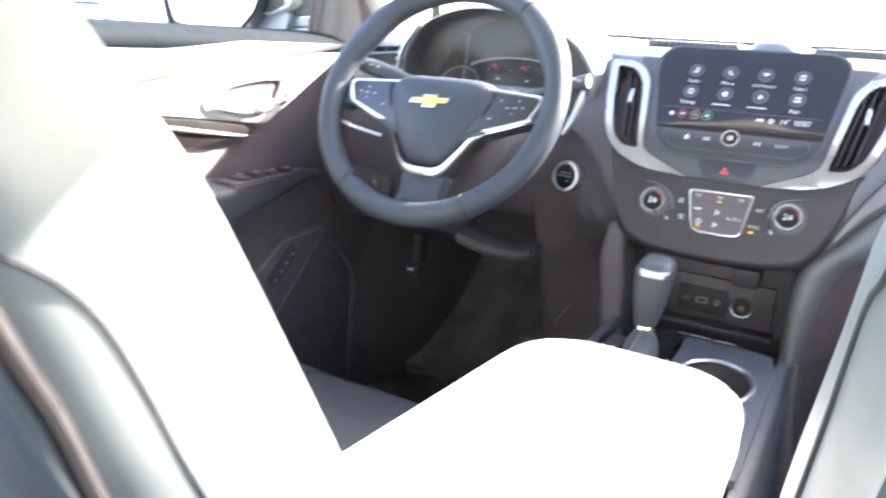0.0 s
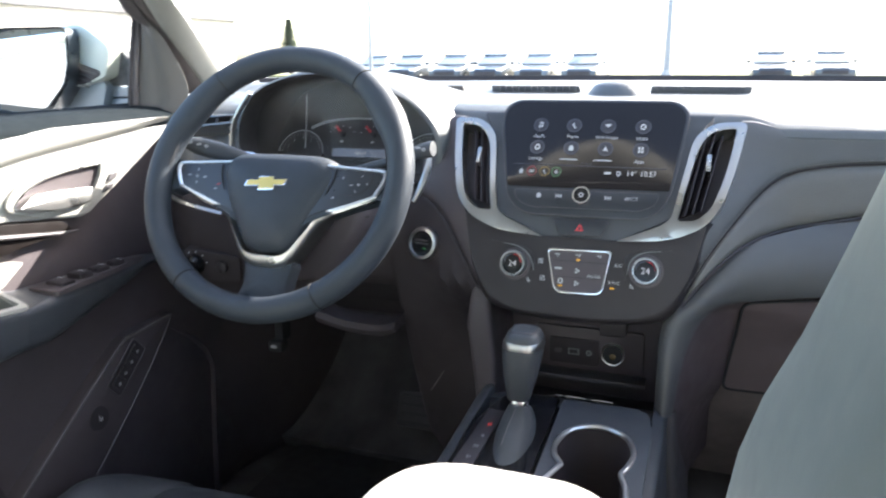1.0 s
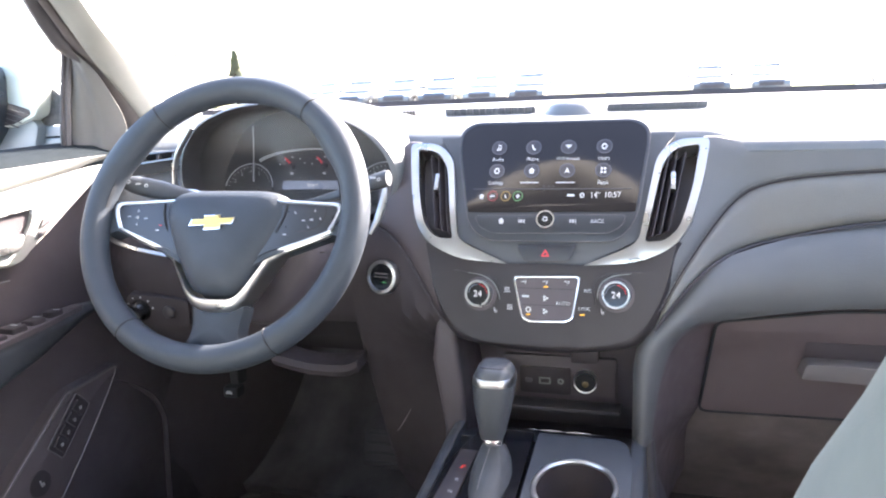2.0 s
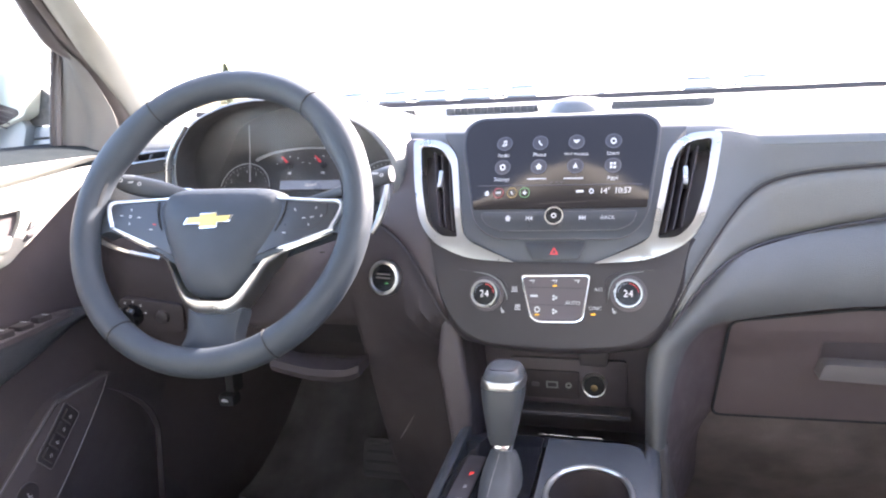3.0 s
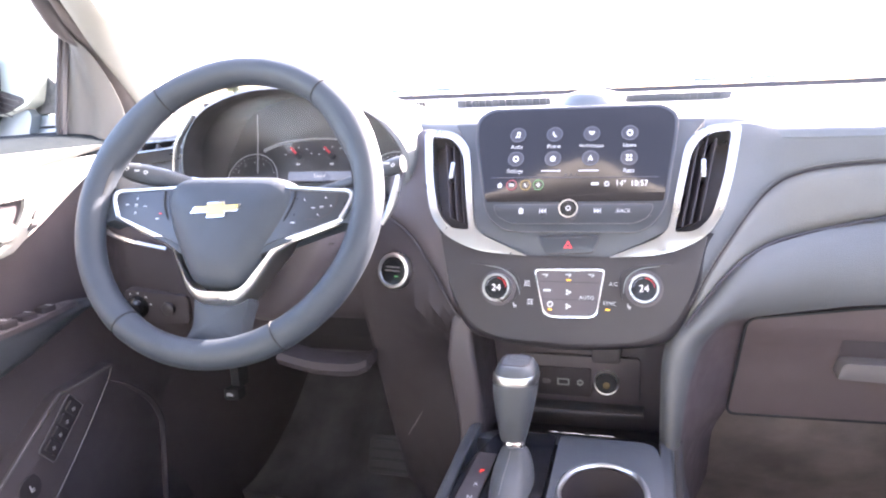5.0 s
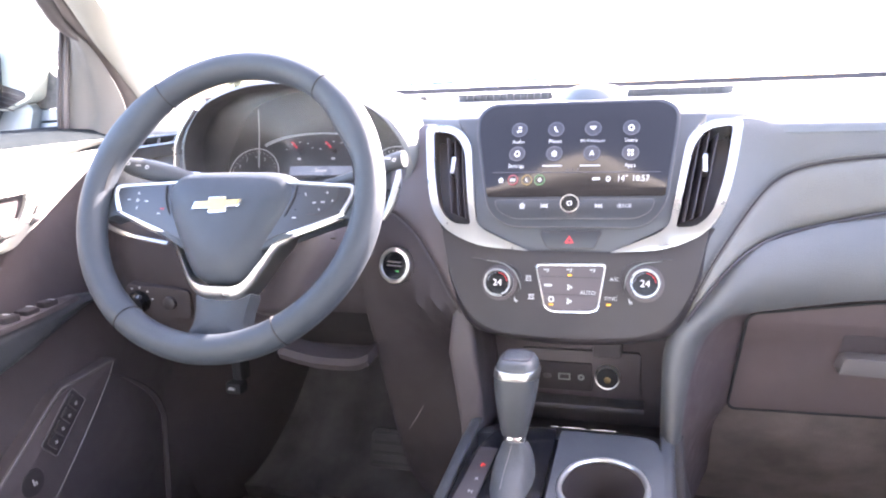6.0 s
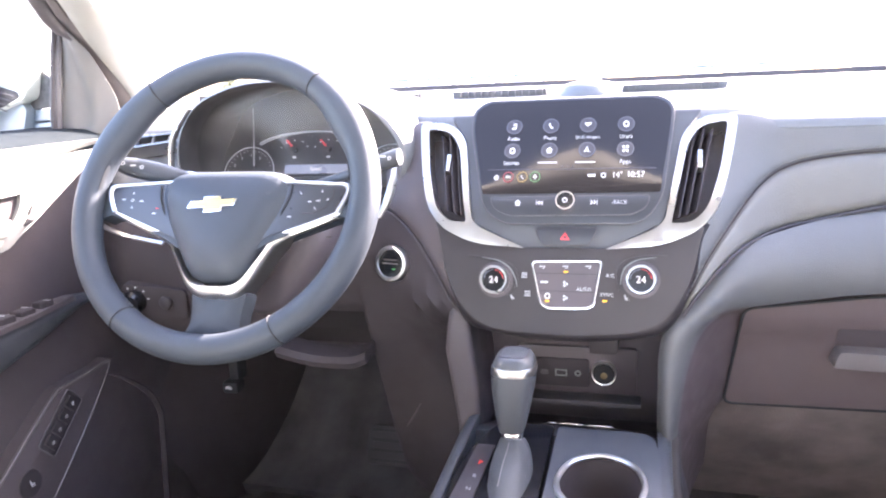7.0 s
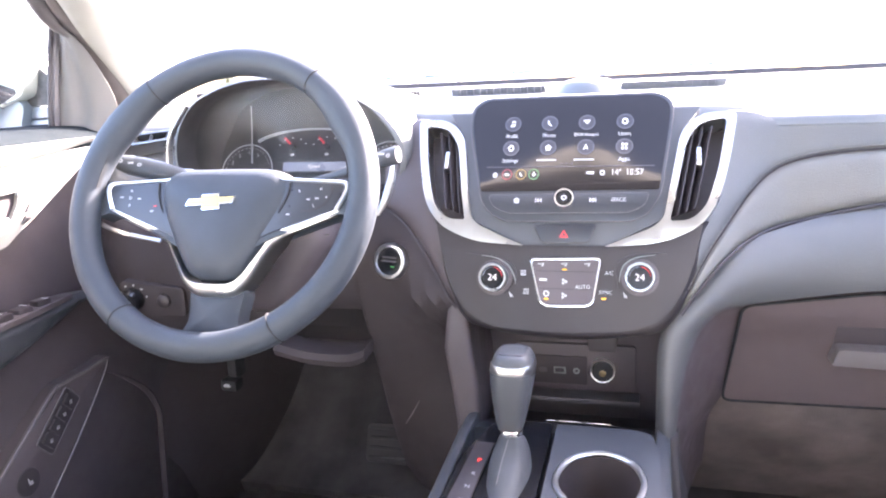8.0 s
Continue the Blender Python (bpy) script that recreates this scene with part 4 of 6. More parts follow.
for x, kind, light in ((-0.0685, "back", M_RED_RING), (-0.0520, "phone", M_AMBER_RING), (-0.0370, "plus", M_GREEN_RING)):
    part("icon_ring", plate(disc(x, 1.0315, 0.0062, 18, 0.0056), D - 0.0004, D + 0.0002, 0, stack, hole=disc(x, 1.0315, 0.0054, 18, 0.0048)), light, screen, smooth=False)
    glyph(kind, x, 1.0315, 0.0030, D, M_DIM_LIGHT, screen, stack)
for x in (-0.006, 0.0, 0.006):
    part("page_dot", plate(disc(x, 1.0425, 0.0009, 8), D - 0.0004, D, 0, stack), M_ICON, screen, smooth=False)
glyph("bar", 0.0275, 1.0325, 0.0042, D, M_DIM_LIGHT, screen, stack)
glyph("ring", 0.0410, 1.0325, 0.0035, D, M_DIM_LIGHT, screen, stack)
lettering("outside_temperature", "14°", 0.0088, (0.0565, 1.0325, D), stack, M_WHITE_LIGHT, screen)
lettering("clock", "10:57", 0.0088, (0.0765, 1.0328, D), stack, M_WHITE_LIGHT, screen)
bar = rounded([(-0.0885, 1.0105), (0.0935, 1.0125), (0.088, 0.9995), (0.072, 0.9925), (-0.064, 0.991), (-0.082, 0.998)], 0.006)
part("button_bar", plate(bar, -0.01, 0.0032, 0.0012, stack), M_BEZEL, screen, "dark bar of hard keys")
part("bar_outline", tube([stack(p.x, p.y, 0.0026) for p in bar], 0.0006, 5, closed=True), M_LEG, screen)
DB = 0.0038
glyph("house", -0.0545, 1.0045, 0.0042, DB, M_PRINT, screen, stack)
glyph("back", -0.0290, 1.0045, 0.0042, DB, M_PRINT, screen, stack)
glyph("next", 0.0315, 1.0050, 0.0042, DB, M_PRINT, screen, stack)
lettering("key_caption", "‹BACK", 0.0058, (0.0600, 1.0050, DB), stack, M_PRINT, screen)
m = stack_frame(0.001, 1.0035, 0.002)
knob = part("power_knob", lathe([(0.0118, 0), (0.0116, 0.014), (0.0108, 0.0158), (0.0092, 0.0158), (0.0085, 0.0148)], m, 28), M_CHROME, screen, "round chrome-ringed power knob")
part("knob_face", lathe([(0.0085, 0.006), (0.0085, 0.0152), (0.0080, 0.0156)], m, 24), M_GLOSS, knob)
flat = lambda mm: (lambda x, s, d: mm @ Vector((x, s, d)))
glyph("ring", 0, 0, 0.0038, 0.0161, M_DIM_LIGHT, knob, flat(m))

# hazard switch
hz = part("hazard_switch", plate(rounded([(-0.0335, 0.9775), (0.0365, 0.979), (0.0275, 0.9605), (-0.0235, 0.9595)], 0.004), -0.002, 0.0018, 0.001, stack), M_BEZEL, dash, "dark hazard switch with a red triangle")
part("key_gap", tube([stack(p.x, p.y, 0.0004) for p in rounded([(-0.0335, 0.9775), (0.0365, 0.979), (0.0275, 0.9605), (-0.0235, 0.9595)], 0.004)], 0.0009, 5, closed=True), M_DEEP, hz)
part("triangle", plate([(-0.0045, 0.9655), (0.0059, 0.9655), (0.0007, 0.9738)], 0.001, 0.0026, 0, stack, hole=[(-0.0018, 0.9671), (0.0032, 0.9671), (0.0007, 0.9710)]), M_RED_PRINT, hz, smooth=False)

# climate controls
CF = rounded([(-0.0375, 0.9425), (0.0430, 0.9445), (0.0350, 0.8950), (0.0265, 0.8915), (-0.0165, 0.8905), (-0.0255, 0.8950)], [0.006, 0.006, 0.006, 0.004, 0.004, 0.006])
CI = rounded([(-0.0352, 0.9405), (0.0407, 0.9425), (0.0330, 0.8965), (0.0255, 0.8935), (-0.0155, 0.8925), (-0.0235, 0.8965)], [0.005, 0.005, 0.005, 0.004, 0.004, 0.005])
keypad = part("keypad", plate(CI, -0.002, 0.0012, 0, stack, CUTS), M_HARD, climate)
part("keypad_frame", plate(CF, -0.002, 0.0028, 0.0006, stack, CUTS, hole=CI), M_CHROME, climate, "chrome frame round the climate keys")
for z0, z1 in ((0.9285, 0.0), (0.9095, 0.0)):
    part("key_gap", plate(rect(-0.031, z0, 0.037, z0 + 0.0008), 0.0, 0.0016, 0, stack), M_DEEP, climate, smooth=False)
for k, x, z in (("flow", -0.0235, 0.9365), ("flow", 0.0025, 0.9370), ("flow", 0.0280, 0.9375), ("bar", -0.0215, 0.9195), ("fan", 0.0022, 0.9180), ("fan", 0.0022, 0.9030), ("ring", -0.0175, 0.9045)):
    glyph(k, x, z, 0.0043, 0.0019, M_PRINT, climate, stack)
lettering("key_caption", "AUTO", 0.0060, (0.0230, 0.9125, 0.0019), stack, M_PRINT, climate)
for x, z in ((0.0025, 0.9310), (-0.0175, 0.8990), (0.0460, 0.9010)):
    part("indicator", plate(rect(x - 0.0024, z - 0.0008, x + 0.0024, z + 0.0008), 0.0, 0.0021, 0, stack), M_AMBER, climate, smooth=False)
for k, x, z in (("defrost", -0.0445, 0.9265), ("defrost", -0.0405, 0.9065), ("seat", -0.0585, 0.9025), ("seat", 0.0685, 0.9055)):
    glyph(k, x, z, 0.0036, 0.0006, M_PRINT, climate, stack)
lettering("key_caption", "A/C", 0.0058, (0.0515, 0.9280, 0.0006), stack, M_PRINT, climate)
lettering("key_caption", "SYNC", 0.0056, (0.0480, 0.9075, 0.0006), stack, M_PRINT, climate)
for x, z in ((-0.078, 0.9205), (0.0845, 0.9245)):
    m = stack_frame(x, z, -0.001)
    dial = part("temperature_dial", lathe([(0.0205, -0.002), (0.0205, 0.0012), (0.0165, 0.002)], m, 32), M_HARD, climate, "temperature dial lit with the number 24")
    part("ring", lathe([(0.0166, 0.0), (0.0163, 0.012), (0.0155, 0.0148), (0.0137, 0.0148), (0.0132, 0.0135), (0.0132, 0.008), (0.0120, 0.007)], m, 32), M_SATIN, dial)
    part("face", lathe([(0.0134, 0.004), (0.0134, 0.0125)], m, 28), M_GLOSS, dial)
    lettering("number", "24", 0.0108, (0, -0.0005, 0.0132), flat(m), M_WHITE_LIGHT, dial, "lit number 24")
    for k, glow in ((0, M_BLUE_LIGHT), (1, M_RED_PRINT)):
        arc = [flat(m)(0.0112 * math.cos(radians(a)), 0.0112 * math.sin(radians(a)), 0.0128) for a in (range(95, 176, 10) if k == 0 else range(5, 86, 10))]
        part("scale", tube(arc, 0.0004, 5), glow, dial, smooth=False)

# pale tubes paint the highlight of the creases round the dials
for swoosh in ([(0.1006, 0.9485), (0.0809, 0.9454), (0.069, 0.9387), (0.064, 0.9299), (0.0626, 0.9187)], [(-0.0941, 0.9449), (-0.0763, 0.9423), (-0.062, 0.9343), (-0.0547, 0.922), (-0.0527, 0.9139)]):
    part("crease", tube([stack(p.x, p.y, 0.0004) for p in curve_through(swoosh, 16)], [0.0003 + 0.0006 * math.sin(math.pi * i / 16) for i in range(17)], 5), M_SEAT_BACK, climate, "thin pale highlight painted along the crease round the temperature dial")

# storage cubby with sockets below the stack
cub = lambda x, z, d: Vector((x, 0.032 - 0.1 * (z - 0.766) - d, z))
part("cubby_back", plate(rect(-0.13, 0.66, 0.12, 0.87), -0.03, -0.004, 0, cub), M_HARD, dash)
socket_panel = part("socket_panel", plate(rounded([(-0.075, 0.735), (0.080, 0.735), (0.080, 0.800), (-0.075, 0.800)], 0.006), -0.006, 0.003, 0.002, cub), M_HARD, dash, "dark panel with sockets in the cubby")
port = part("port_plate", plate(rounded(rect(-0.053, 0.743, 0.018, 0.783), 0.003), 0.0, 0.006, 0.001, cub), M_KNEE, socket_panel)
part("usb_port", plate(rect(-0.026, 0.758, -0.010, 0.768), 0.0, 0.0072, 0.0005, cub, hole=rect(-0.024, 0.760, -0.012, 0.766)), M_SEAT_BACK, socket_panel, "grey framed charging port")
part("usb_port", plate(rounded(rect(-0.046, 0.759, -0.035, 0.766), 0.003), 0.0, 0.0068, 0, cub), M_LEG, socket_panel)
part("audio_jack", plate(disc(0.004, 0.763, 0.0045, 16), 0.0, 0.0072, 0.0005, cub, hole=disc(0.004, 0.763, 0.002, 12)), M_SEAT_BACK, socket_panel)
m = Matrix.Translation(cub(0.038, 0.766, 0)) @ Matrix.Rotation(radians(90), 4, "X")
sock = part("power_socket", lathe([(0.0160, 0.0), (0.0160, 0.010), (0.0154, 0.0118), (0.0144, 0.0114), (0.0142, 0.004)], m, 28), M_WHEEL_SATIN, socket_panel, "chrome-ringed power socket")
part("bore", lathe([(0.0141, 0.0), (0.0141, 0.0100)], m, 24), M_SEAM, sock)
part("contact", lathe([(0.0046, 0.003), (0.0046, 0.0104), (0.003, 0.0112)], Matrix.Translation((0, 0, -0.003)) @ m, 16), M_BRASS, sock)
part("socket_cap", plate(rounded([(0.020, 0.798), (0.056, 0.798), (0.058, 0.826), (0.020, 0.826)], 0.005), -0.002, 0.022, 0.004, cub), M_DEEP, socket_panel)
part("shelf", box((-0.11, -0.09, 0.690), (0.11, 0.03, 0.700), 0.002), M_DEEP, dash)
part("cubby_ledge", box((-0.085, 0.010, 0.724), (0.085, 0.040, 0.731), 0.002), M_LEG, dash, "narrow ledge under the sockets")
for s in (-1, 1):
    f = [(0.742, 0.1165, -0.084), (0.68, 0.120, -0.084), (0.60, 0.130, -0.086), (0.40, 0.140, -0.09)] if s > 0 else [(0.92, 0.1235, -0.060), (0.895, 0.1235, -0.078), (0.865, 0.1225, -0.090), (0.83, 0.119, -0.092), (0.78, 0.115, -0.086), (0.73, 0.116, -0.082), (0.68, 0.120, -0.082), (0.60, 0.130, -0.086), (0.40, 0.140, -0.09)]
    rings = []
    for z, x, y in f:
        wide = 0.0 if s > 0 else 0.012 * smooth01(z, 0.68, 0.80) * (1 - smooth01(z, 0.83, 0.885))
        rings.append([Vector((s * p.x, p.y, z)) for p in rounded([(x - 0.011, y), (x + 0.013 + wide, y - 0.002 + 0.3 * wide), (x + 0.020 + wide, 0.10), (x - 0.004, 0.10)], 0.008, 3)])
    part("stack_leg", loft(rings), M_LEG if s > 0 else M_HARD, dash, "grey upright beside the storage cubby")


# ---- driver's side of the dashboard ----
def left_y(x, z):
    """x counts away from the middle."""
    far = knots(z, [0.50, 0.74, 0.80, 0.87, 0.926, 0.97, 1.04, 1.10], [0.06, -0.01, -0.03, -0.048, -0.052, -0.045, -0.022, 0.015])
    edge = smooth01(x, 0.60, 0.72) * 0.05
    near = fy(z) + 0.008 + 0.10 * (1 - smooth01(z, 0.80, 0.90))
    return mixv(near, far, smooth01(x, 0.135, 0.25)) + edge


WING_X, WING_Z = [0.116, 0.130, 0.150, 0.19, 0.23, 0.30, 0.76], [0.862, 0.888, 0.920, 0.972, 0.995, 0.998, 1.0]
wgz = lambda x: soft(x, WING_X, WING_Z)
part("wing_pad", pad_beside_stack(wgz, lambda x: 1.097 - 0.05 * smooth01(x, 0.195, 0.228), 0.228, 0.006, -1, left_y, nu=30), M_HARD, dash)
part("wing_pad", band(wgz, lambda x: 1.092, 0.528, 0.74, 0.006, side=-1, ysurf=left_y, nu=24), M_PAD, dash)
kz = lambda x: knots(x, [0.10, 0.225, 0.250, 0.262, 0.375, 0.40, 0.74], [0.56, 0.56, 0.60, 0.858, 0.856, 0.80, 0.80])
part("knee_panel", band(kz, wgz, 0.122, 0.74, 0.010, side=-1, ysurf=left_y), M_KNEE, dash, "dark knee panel below the steering column")
xs = [0.126 + 0.10 * i / 14 for i in range(15)]
part("seam", tube([(-x, left_y(x, wgz(x)) - 0.001, wgz(x)) for x in xs], 0.0014, 6), M_DEEP, dash, "dark crease between pad and knee panel")
lip = curve_through([(-0.378, 0.803), (-0.345, 0.7955), (-0.316, 0.792), (-0.273, 0.793), (-0.252, 0.801)], 16)
# added tube in a pale colour, standing for a thin glint
part("footwell_glint", tube([(-0.2155, -0.040, 0.700), (-0.205, -0.038, 0.716), (-0.1955, -0.036, 0.733)], [0.0005, 0.0011, 0.0005], 6), M_GLINT, dash, "thin pale tube added for a glint in the footwell")
part("knee_lip", loft([[Vector((p.x, -0.074 + y, p.y + z)) for y, z in ((0.03, 0.020), (-0.004, 0.016), (-0.008, 0.008), (-0.004, 0.0), (0.03, 0.004))] for p in lip]), M_KNEE, dash)

part("dash_strip", tube(curve_through([(-0.690, -0.012, 0.9735), (-0.648, -0.040, 0.9660), (-0.60, -0.058, 0.9590), (-0.54, -0.064, 0.9510)], 16), 0.0034, 8, flat=0.5), M_SATIN, dash, "thin silver strip below the side vent")

# start button
lf = lean((-0.2125, -0.066, 0.9305), 12, -12)
mm = Matrix.Translation(lf(0, 0, 0)) @ Matrix.Rotation(radians(-12), 4, "Z") @ Matrix.Rotation(radians(90 - 12), 4, "X")
start = part("start_button", lathe([(0.0225, -0.012), (0.0225, 0.004), (0.0215, 0.0060), (0.0180, 0.0064), (0.0172, 0.005)], mm, 32), M_SATIN, dash, "black start button in a chrome ring")
part("button_face", lathe([(0.0176, -0.004), (0.0176, 0.0045), (0.0167, 0.0055)], mm, 28), M_GLOSS, start)
for s0, w in ((0.0035, 0.0095), (-0.001, 0.0105)):
    part("caption", plate(rect(-w, s0, w, s0 + 0.0018), 0.005, 0.0062, 0, flat(mm)), M_LEG, start, smooth=False)
part("indicator", plate(rect(0.003, -0.0072, 0.0075, -0.0060), 0.005, 0.0062, 0, flat(mm)), M_GREEN, start, smooth=False)

# outer vent, light switch
ov0 = lean((-0.566, -0.020, 1.086), 40, 10)
ov = lambda x, s, d: ov0(x, s * 0.75, d)
vent = part("air_vent", plate(rounded([(-0.055, -0.026), (0.045, -0.008), (0.050, 0.014), (-0.048, 0.002)], 0.006), -0.02, 0.006, 0.002, ov, hole=rounded([(-0.049, -0.021), (0.040, -0.004), (0.044, 0.010), (-0.043, -0.002)], 0.004)), M_SATIN, dash, "small silver-edged side vent")
part("recess", plate(rounded([(-0.049, -0.021), (0.040, -0.004), (0.044, 0.010), (-0.043, -0.002)], 0.004), -0.019, -0.016, 0, ov), M_DEEP, vent)
for k in (-0.026, -0.003, 0.020):
    part("slat", plate([(k, -0.019 + 0.18 * (k + 0.05)), (k + 0.004, -0.019 + 0.18 * (k + 0.05)), (k + 0.004, 0.0 + 0.1 * (k + 0.05)), (k, 0.0 + 0.1 * (k + 0.05))], -0.016, 0.002, 0.0005, ov), M_LEG, vent)
lsw = lean((-0.575, -0.058, 0.868), -6, 6)
panel = part("light_switch_panel", plate(rounded([(-0.050, -0.030), (0.052, -0.027), (0.056, 0.016), (-0.040, 0.026)], 0.01), -0.02, 0.004, 0.003, lsw), M_KNEE, dash, "dark panel with the headlight switch")
m = Matrix.Translation(lsw(-0.022, 0.0, 0.003)) @ Matrix.Rotation(radians(6), 4, "Z") @ Matrix.Rotation(radians(96), 4, "X")
dial = part("light_dial", lathe([(0.0165, 0), (0.016, 0.006), (0.0135, 0.012), (0.012, 0.016), (0.010, 0.0165)], m, 24), M_GLOSS, panel)
part("grip", box((-0.0022, -0.011, 0.012), (0.0022, 0.011, 0.021), 0.001, m=m @ Matrix.Rotation(radians(35), 4, "Z")), M_SATIN, dial)
for a in range(5):
    t = radians(150 - 35 * a)
    part("mark", plate(disc(0.0205 * math.cos(t), 0.0205 * math.sin(t), 0.0016, 6), 0.0, 0.0015, 0, flat(m)), M_PRINT, panel, smooth=False)
m = Matrix.Translation(lsw(0.024, -0.002, 0.003)) @ Matrix.Rotation(radians(96), 4, "X")
part("dimmer_wheel", lathe([(0.010, 0), (0.0095, 0.005), (0.006, 0.007)], m, 18), M_DEEP, panel)

# instrument binnacle
HOOD = [(-0.524, 1.045), (-0.516, 1.088), (-0.482, 1.131), (-0.420, 1.153), (-0.361, 1.157), (-0.290, 1.142), (-0.236, 1.119), (-0.207, 1.080), (-0.203, 1.045), (-0.218, 1.012), (-0.30, 1.0), (-0.44, 1.0), (-0.51, 1.012)]
hood_out = rounded(HOOD, 0.05, 12)
cx, cz = -0.368, 1.07
scaled = lambda k, y, dz=0.0, kx=None: [Vector((cx + (p.x - cx) * (kx or k), y - 0.16 * (p.y - 1.05) * (1 if y < 0.1 else 0), cz + (p.y - cz) * k + dz)) for p in hood_out]
rings = [scaled(0.88, 0.075), scaled(0.93, 0.03), scaled(0.975, -0.025), scaled(1.0, -0.032), scaled(1.035, -0.028), scaled(1.06, -0.012), scaled(1.09, 0.04, 0.0, 1.10), scaled(1.08, 0.14, -0.006, 1.16), scaled(0.9, 0.26, -0.01, 1.2)]
binnacle = part("instrument_hood", loft(rings[3:], cap=False), M_PAD_TOP, dash, "charcoal hood over the instruments")
part("hood_lining", loft(rings[:4], cap=False), M_FACE, dash, "matt black lining inside the hood")
# lens added to lift the dark hood interior with a glare haze
lens = part("instrument_lens", loft([scaled(k, 0.002 - 0.006 * (1 - k)) for k in (0.962, 0.7, 0.4, 0.1, 0.01)], cap=False), M_LENS, dash, "clear lens that lays a haze over the instruments")
lens.visible_shadow = False
low = [p for p in curve_through([(-0.526, -0.046, 1.04), (-0.518, -0.046, 1.087), (-0.485, -0.050, 1.129)], 12)]
part("hood_trim", tube(low, 0.004, 8), M_SATIN, dash)
part("hood_trim", tube(curve_through([(-0.2075, -0.052, 1.050), (-0.207, -0.062, 1.032), (-0.213, -0.072, 1.008), (-0.222, -0.078, 0.990)], 12), [0.0025 + 0.003 * math.sin(math.pi * i / 12) for i in range(13)], 8), M_SATIN, dash, "satin silver strip below the instruments")
cl = lean((-0.368, 0.060, 1.065), 25)
cluster = part("instrument_panel_face", plate(rounded([(-0.165, -0.07), (0.16, -0.07), (0.16, 0.03), (0.10, 0.085), (-0.10, 0.09), (-0.165, 0.03)], 0.03), -0.02, 0.0, 0, cl), M_FACE, dash, "dark instrument cluster with two small red needles")
arch = curve_through([(-0.050, -0.042), (-0.060, -0.020), (-0.083, -0.0015), (-0.066, 0.011), (-0.035, 0.0185), (0.006, 0.0215), (0.045, 0.018), (0.072, 0.008), (0.088, -0.012), (0.092, -0.042)], 48)
part("panel", plate([tuple(p) for p in arch], 0.0, 0.004, 0, cl), M_FACE, cluster)
# pale matt colour paints the bright reflection of the silver trim
part("arch_trim", tube([cl(p.x, p.y, 0.005) for p in arch[12:]], [0.0026 - 0.0013 * smooth01(i, 0, 14) for i in range(len(arch[12:]))], 6), M_PRINT, cluster, "thin arch with its silver sheen put into a pale matt colour")
for x in (-0.029, 0.023):
    part("needle", plate([(x - 0.009, 0.0075), (x + 0.004, -0.006), (x + 0.006, -0.0035), (x - 0.0075, 0.009)], 0.004, 0.008, 0, cl), M_RED_PRINT, cluster, smooth=False)
    part("needle_hub", plate(disc(x + 0.005, -0.0050, 0.0042, 14), 0.004, 0.010, 0.001, cl), M_DEEP, cluster)
    marks = bmesh.new()
    for a in range(5):
        t = radians(165 - 36 * a)
        q = (x + 0.004 + 0.021 * math.cos(t), 0.014 * math.sin(t) - 0.005)
        plate(rect(q[0] - 0.0012, q[1] - 0.0006, q[0] + 0.0012, q[1] + 0.0006), 0.004, 0.0052, 0, cl, bm=marks)
    plate(rect(x + 0.0025, -0.0175, x + 0.0075, -0.0145), 0.004, 0.0052, 0, cl, bm=marks)
    part("marks", marks, M_DIM_LIGHT, cluster, smooth=False)
part("message_display", plate(rounded(rect(-0.036, -0.0405, 0.062, -0.0275), 0.002), 0.004, 0.006, 0, cl), M_BLUE_LIGHT, cluster, "pale blue message display")
lettering("caption", "Speed", 0.0075, (0.012, -0.0340, 0.0066), cl, M_WHITE_LIGHT, cluster)
for x in (-0.092, 0.122):
    ring = [cl(x + 0.0395 * math.cos(radians(a)), -0.040 + 0.0395 * math.sin(radians(a)), 0.006) for a in range(5, 176, 6)]
    # the ring's silver sheen is likewise painted as a pale colour
    part("dial_ring", tube(ring, 0.0009, 6), M_PRINT, cluster)
    part("dial_face", plate(disc(x, -0.040, 0.0390, 36), 0.001, 0.0048, 0, cl), M_FACE, cluster)
    marks = bmesh.new()
    for a in range(20, 171, 10):
        t = radians(a)
        q = (x + 0.0345 * math.cos(t), -0.040 + 0.0345 * math.sin(t))
        plate(disc(q[0], q[1], 0.0008, 6), 0.004, 0.0056, 0, cl, bm=marks)
    part("marks", marks, M_DIM_LIGHT, cluster, smooth=False)
    for i, a in enumerate((152, 122, 90, 58)):
        t = radians(a)
        lettering("numeral", "2345"[i] if x < 0 else "6420"[3 - i], 0.0072, (x + 0.0275 * math.cos(t), -0.040 + 0.0275 * math.sin(t), 0.0056), cl, M_DIM_LIGHT, cluster)
part("pointer", tube([cl(-0.094, 0.056, 0.014), cl(-0.0885, 0.02, 0.012), cl(-0.0825, -0.030, 0.010)], [0.0007, 0.0010, 0.0012], 6), M_PRINT, cluster, "thin pale grey pointer")

# ---- steering column and wheel ----
WC, WL = Vector((-0.36, -0.197, 1.03)), 27.0
wp = lean(WC, WL)
column = thing("steering_column", (-0.36, -0.1, 0.98), "dark plastic steering column shroud with stalks", "steering column")
SHROUD = [(-0.060, 1.020), (0.060, 1.020), (0.092, 0.995), (0.092, 0.962), (0.052, 0.905), (0.022, 0.874), (-0.022, 0.874), (-0.052, 0.905), (-0.092, 0.962), (-0.092, 0.995)]
rings = []
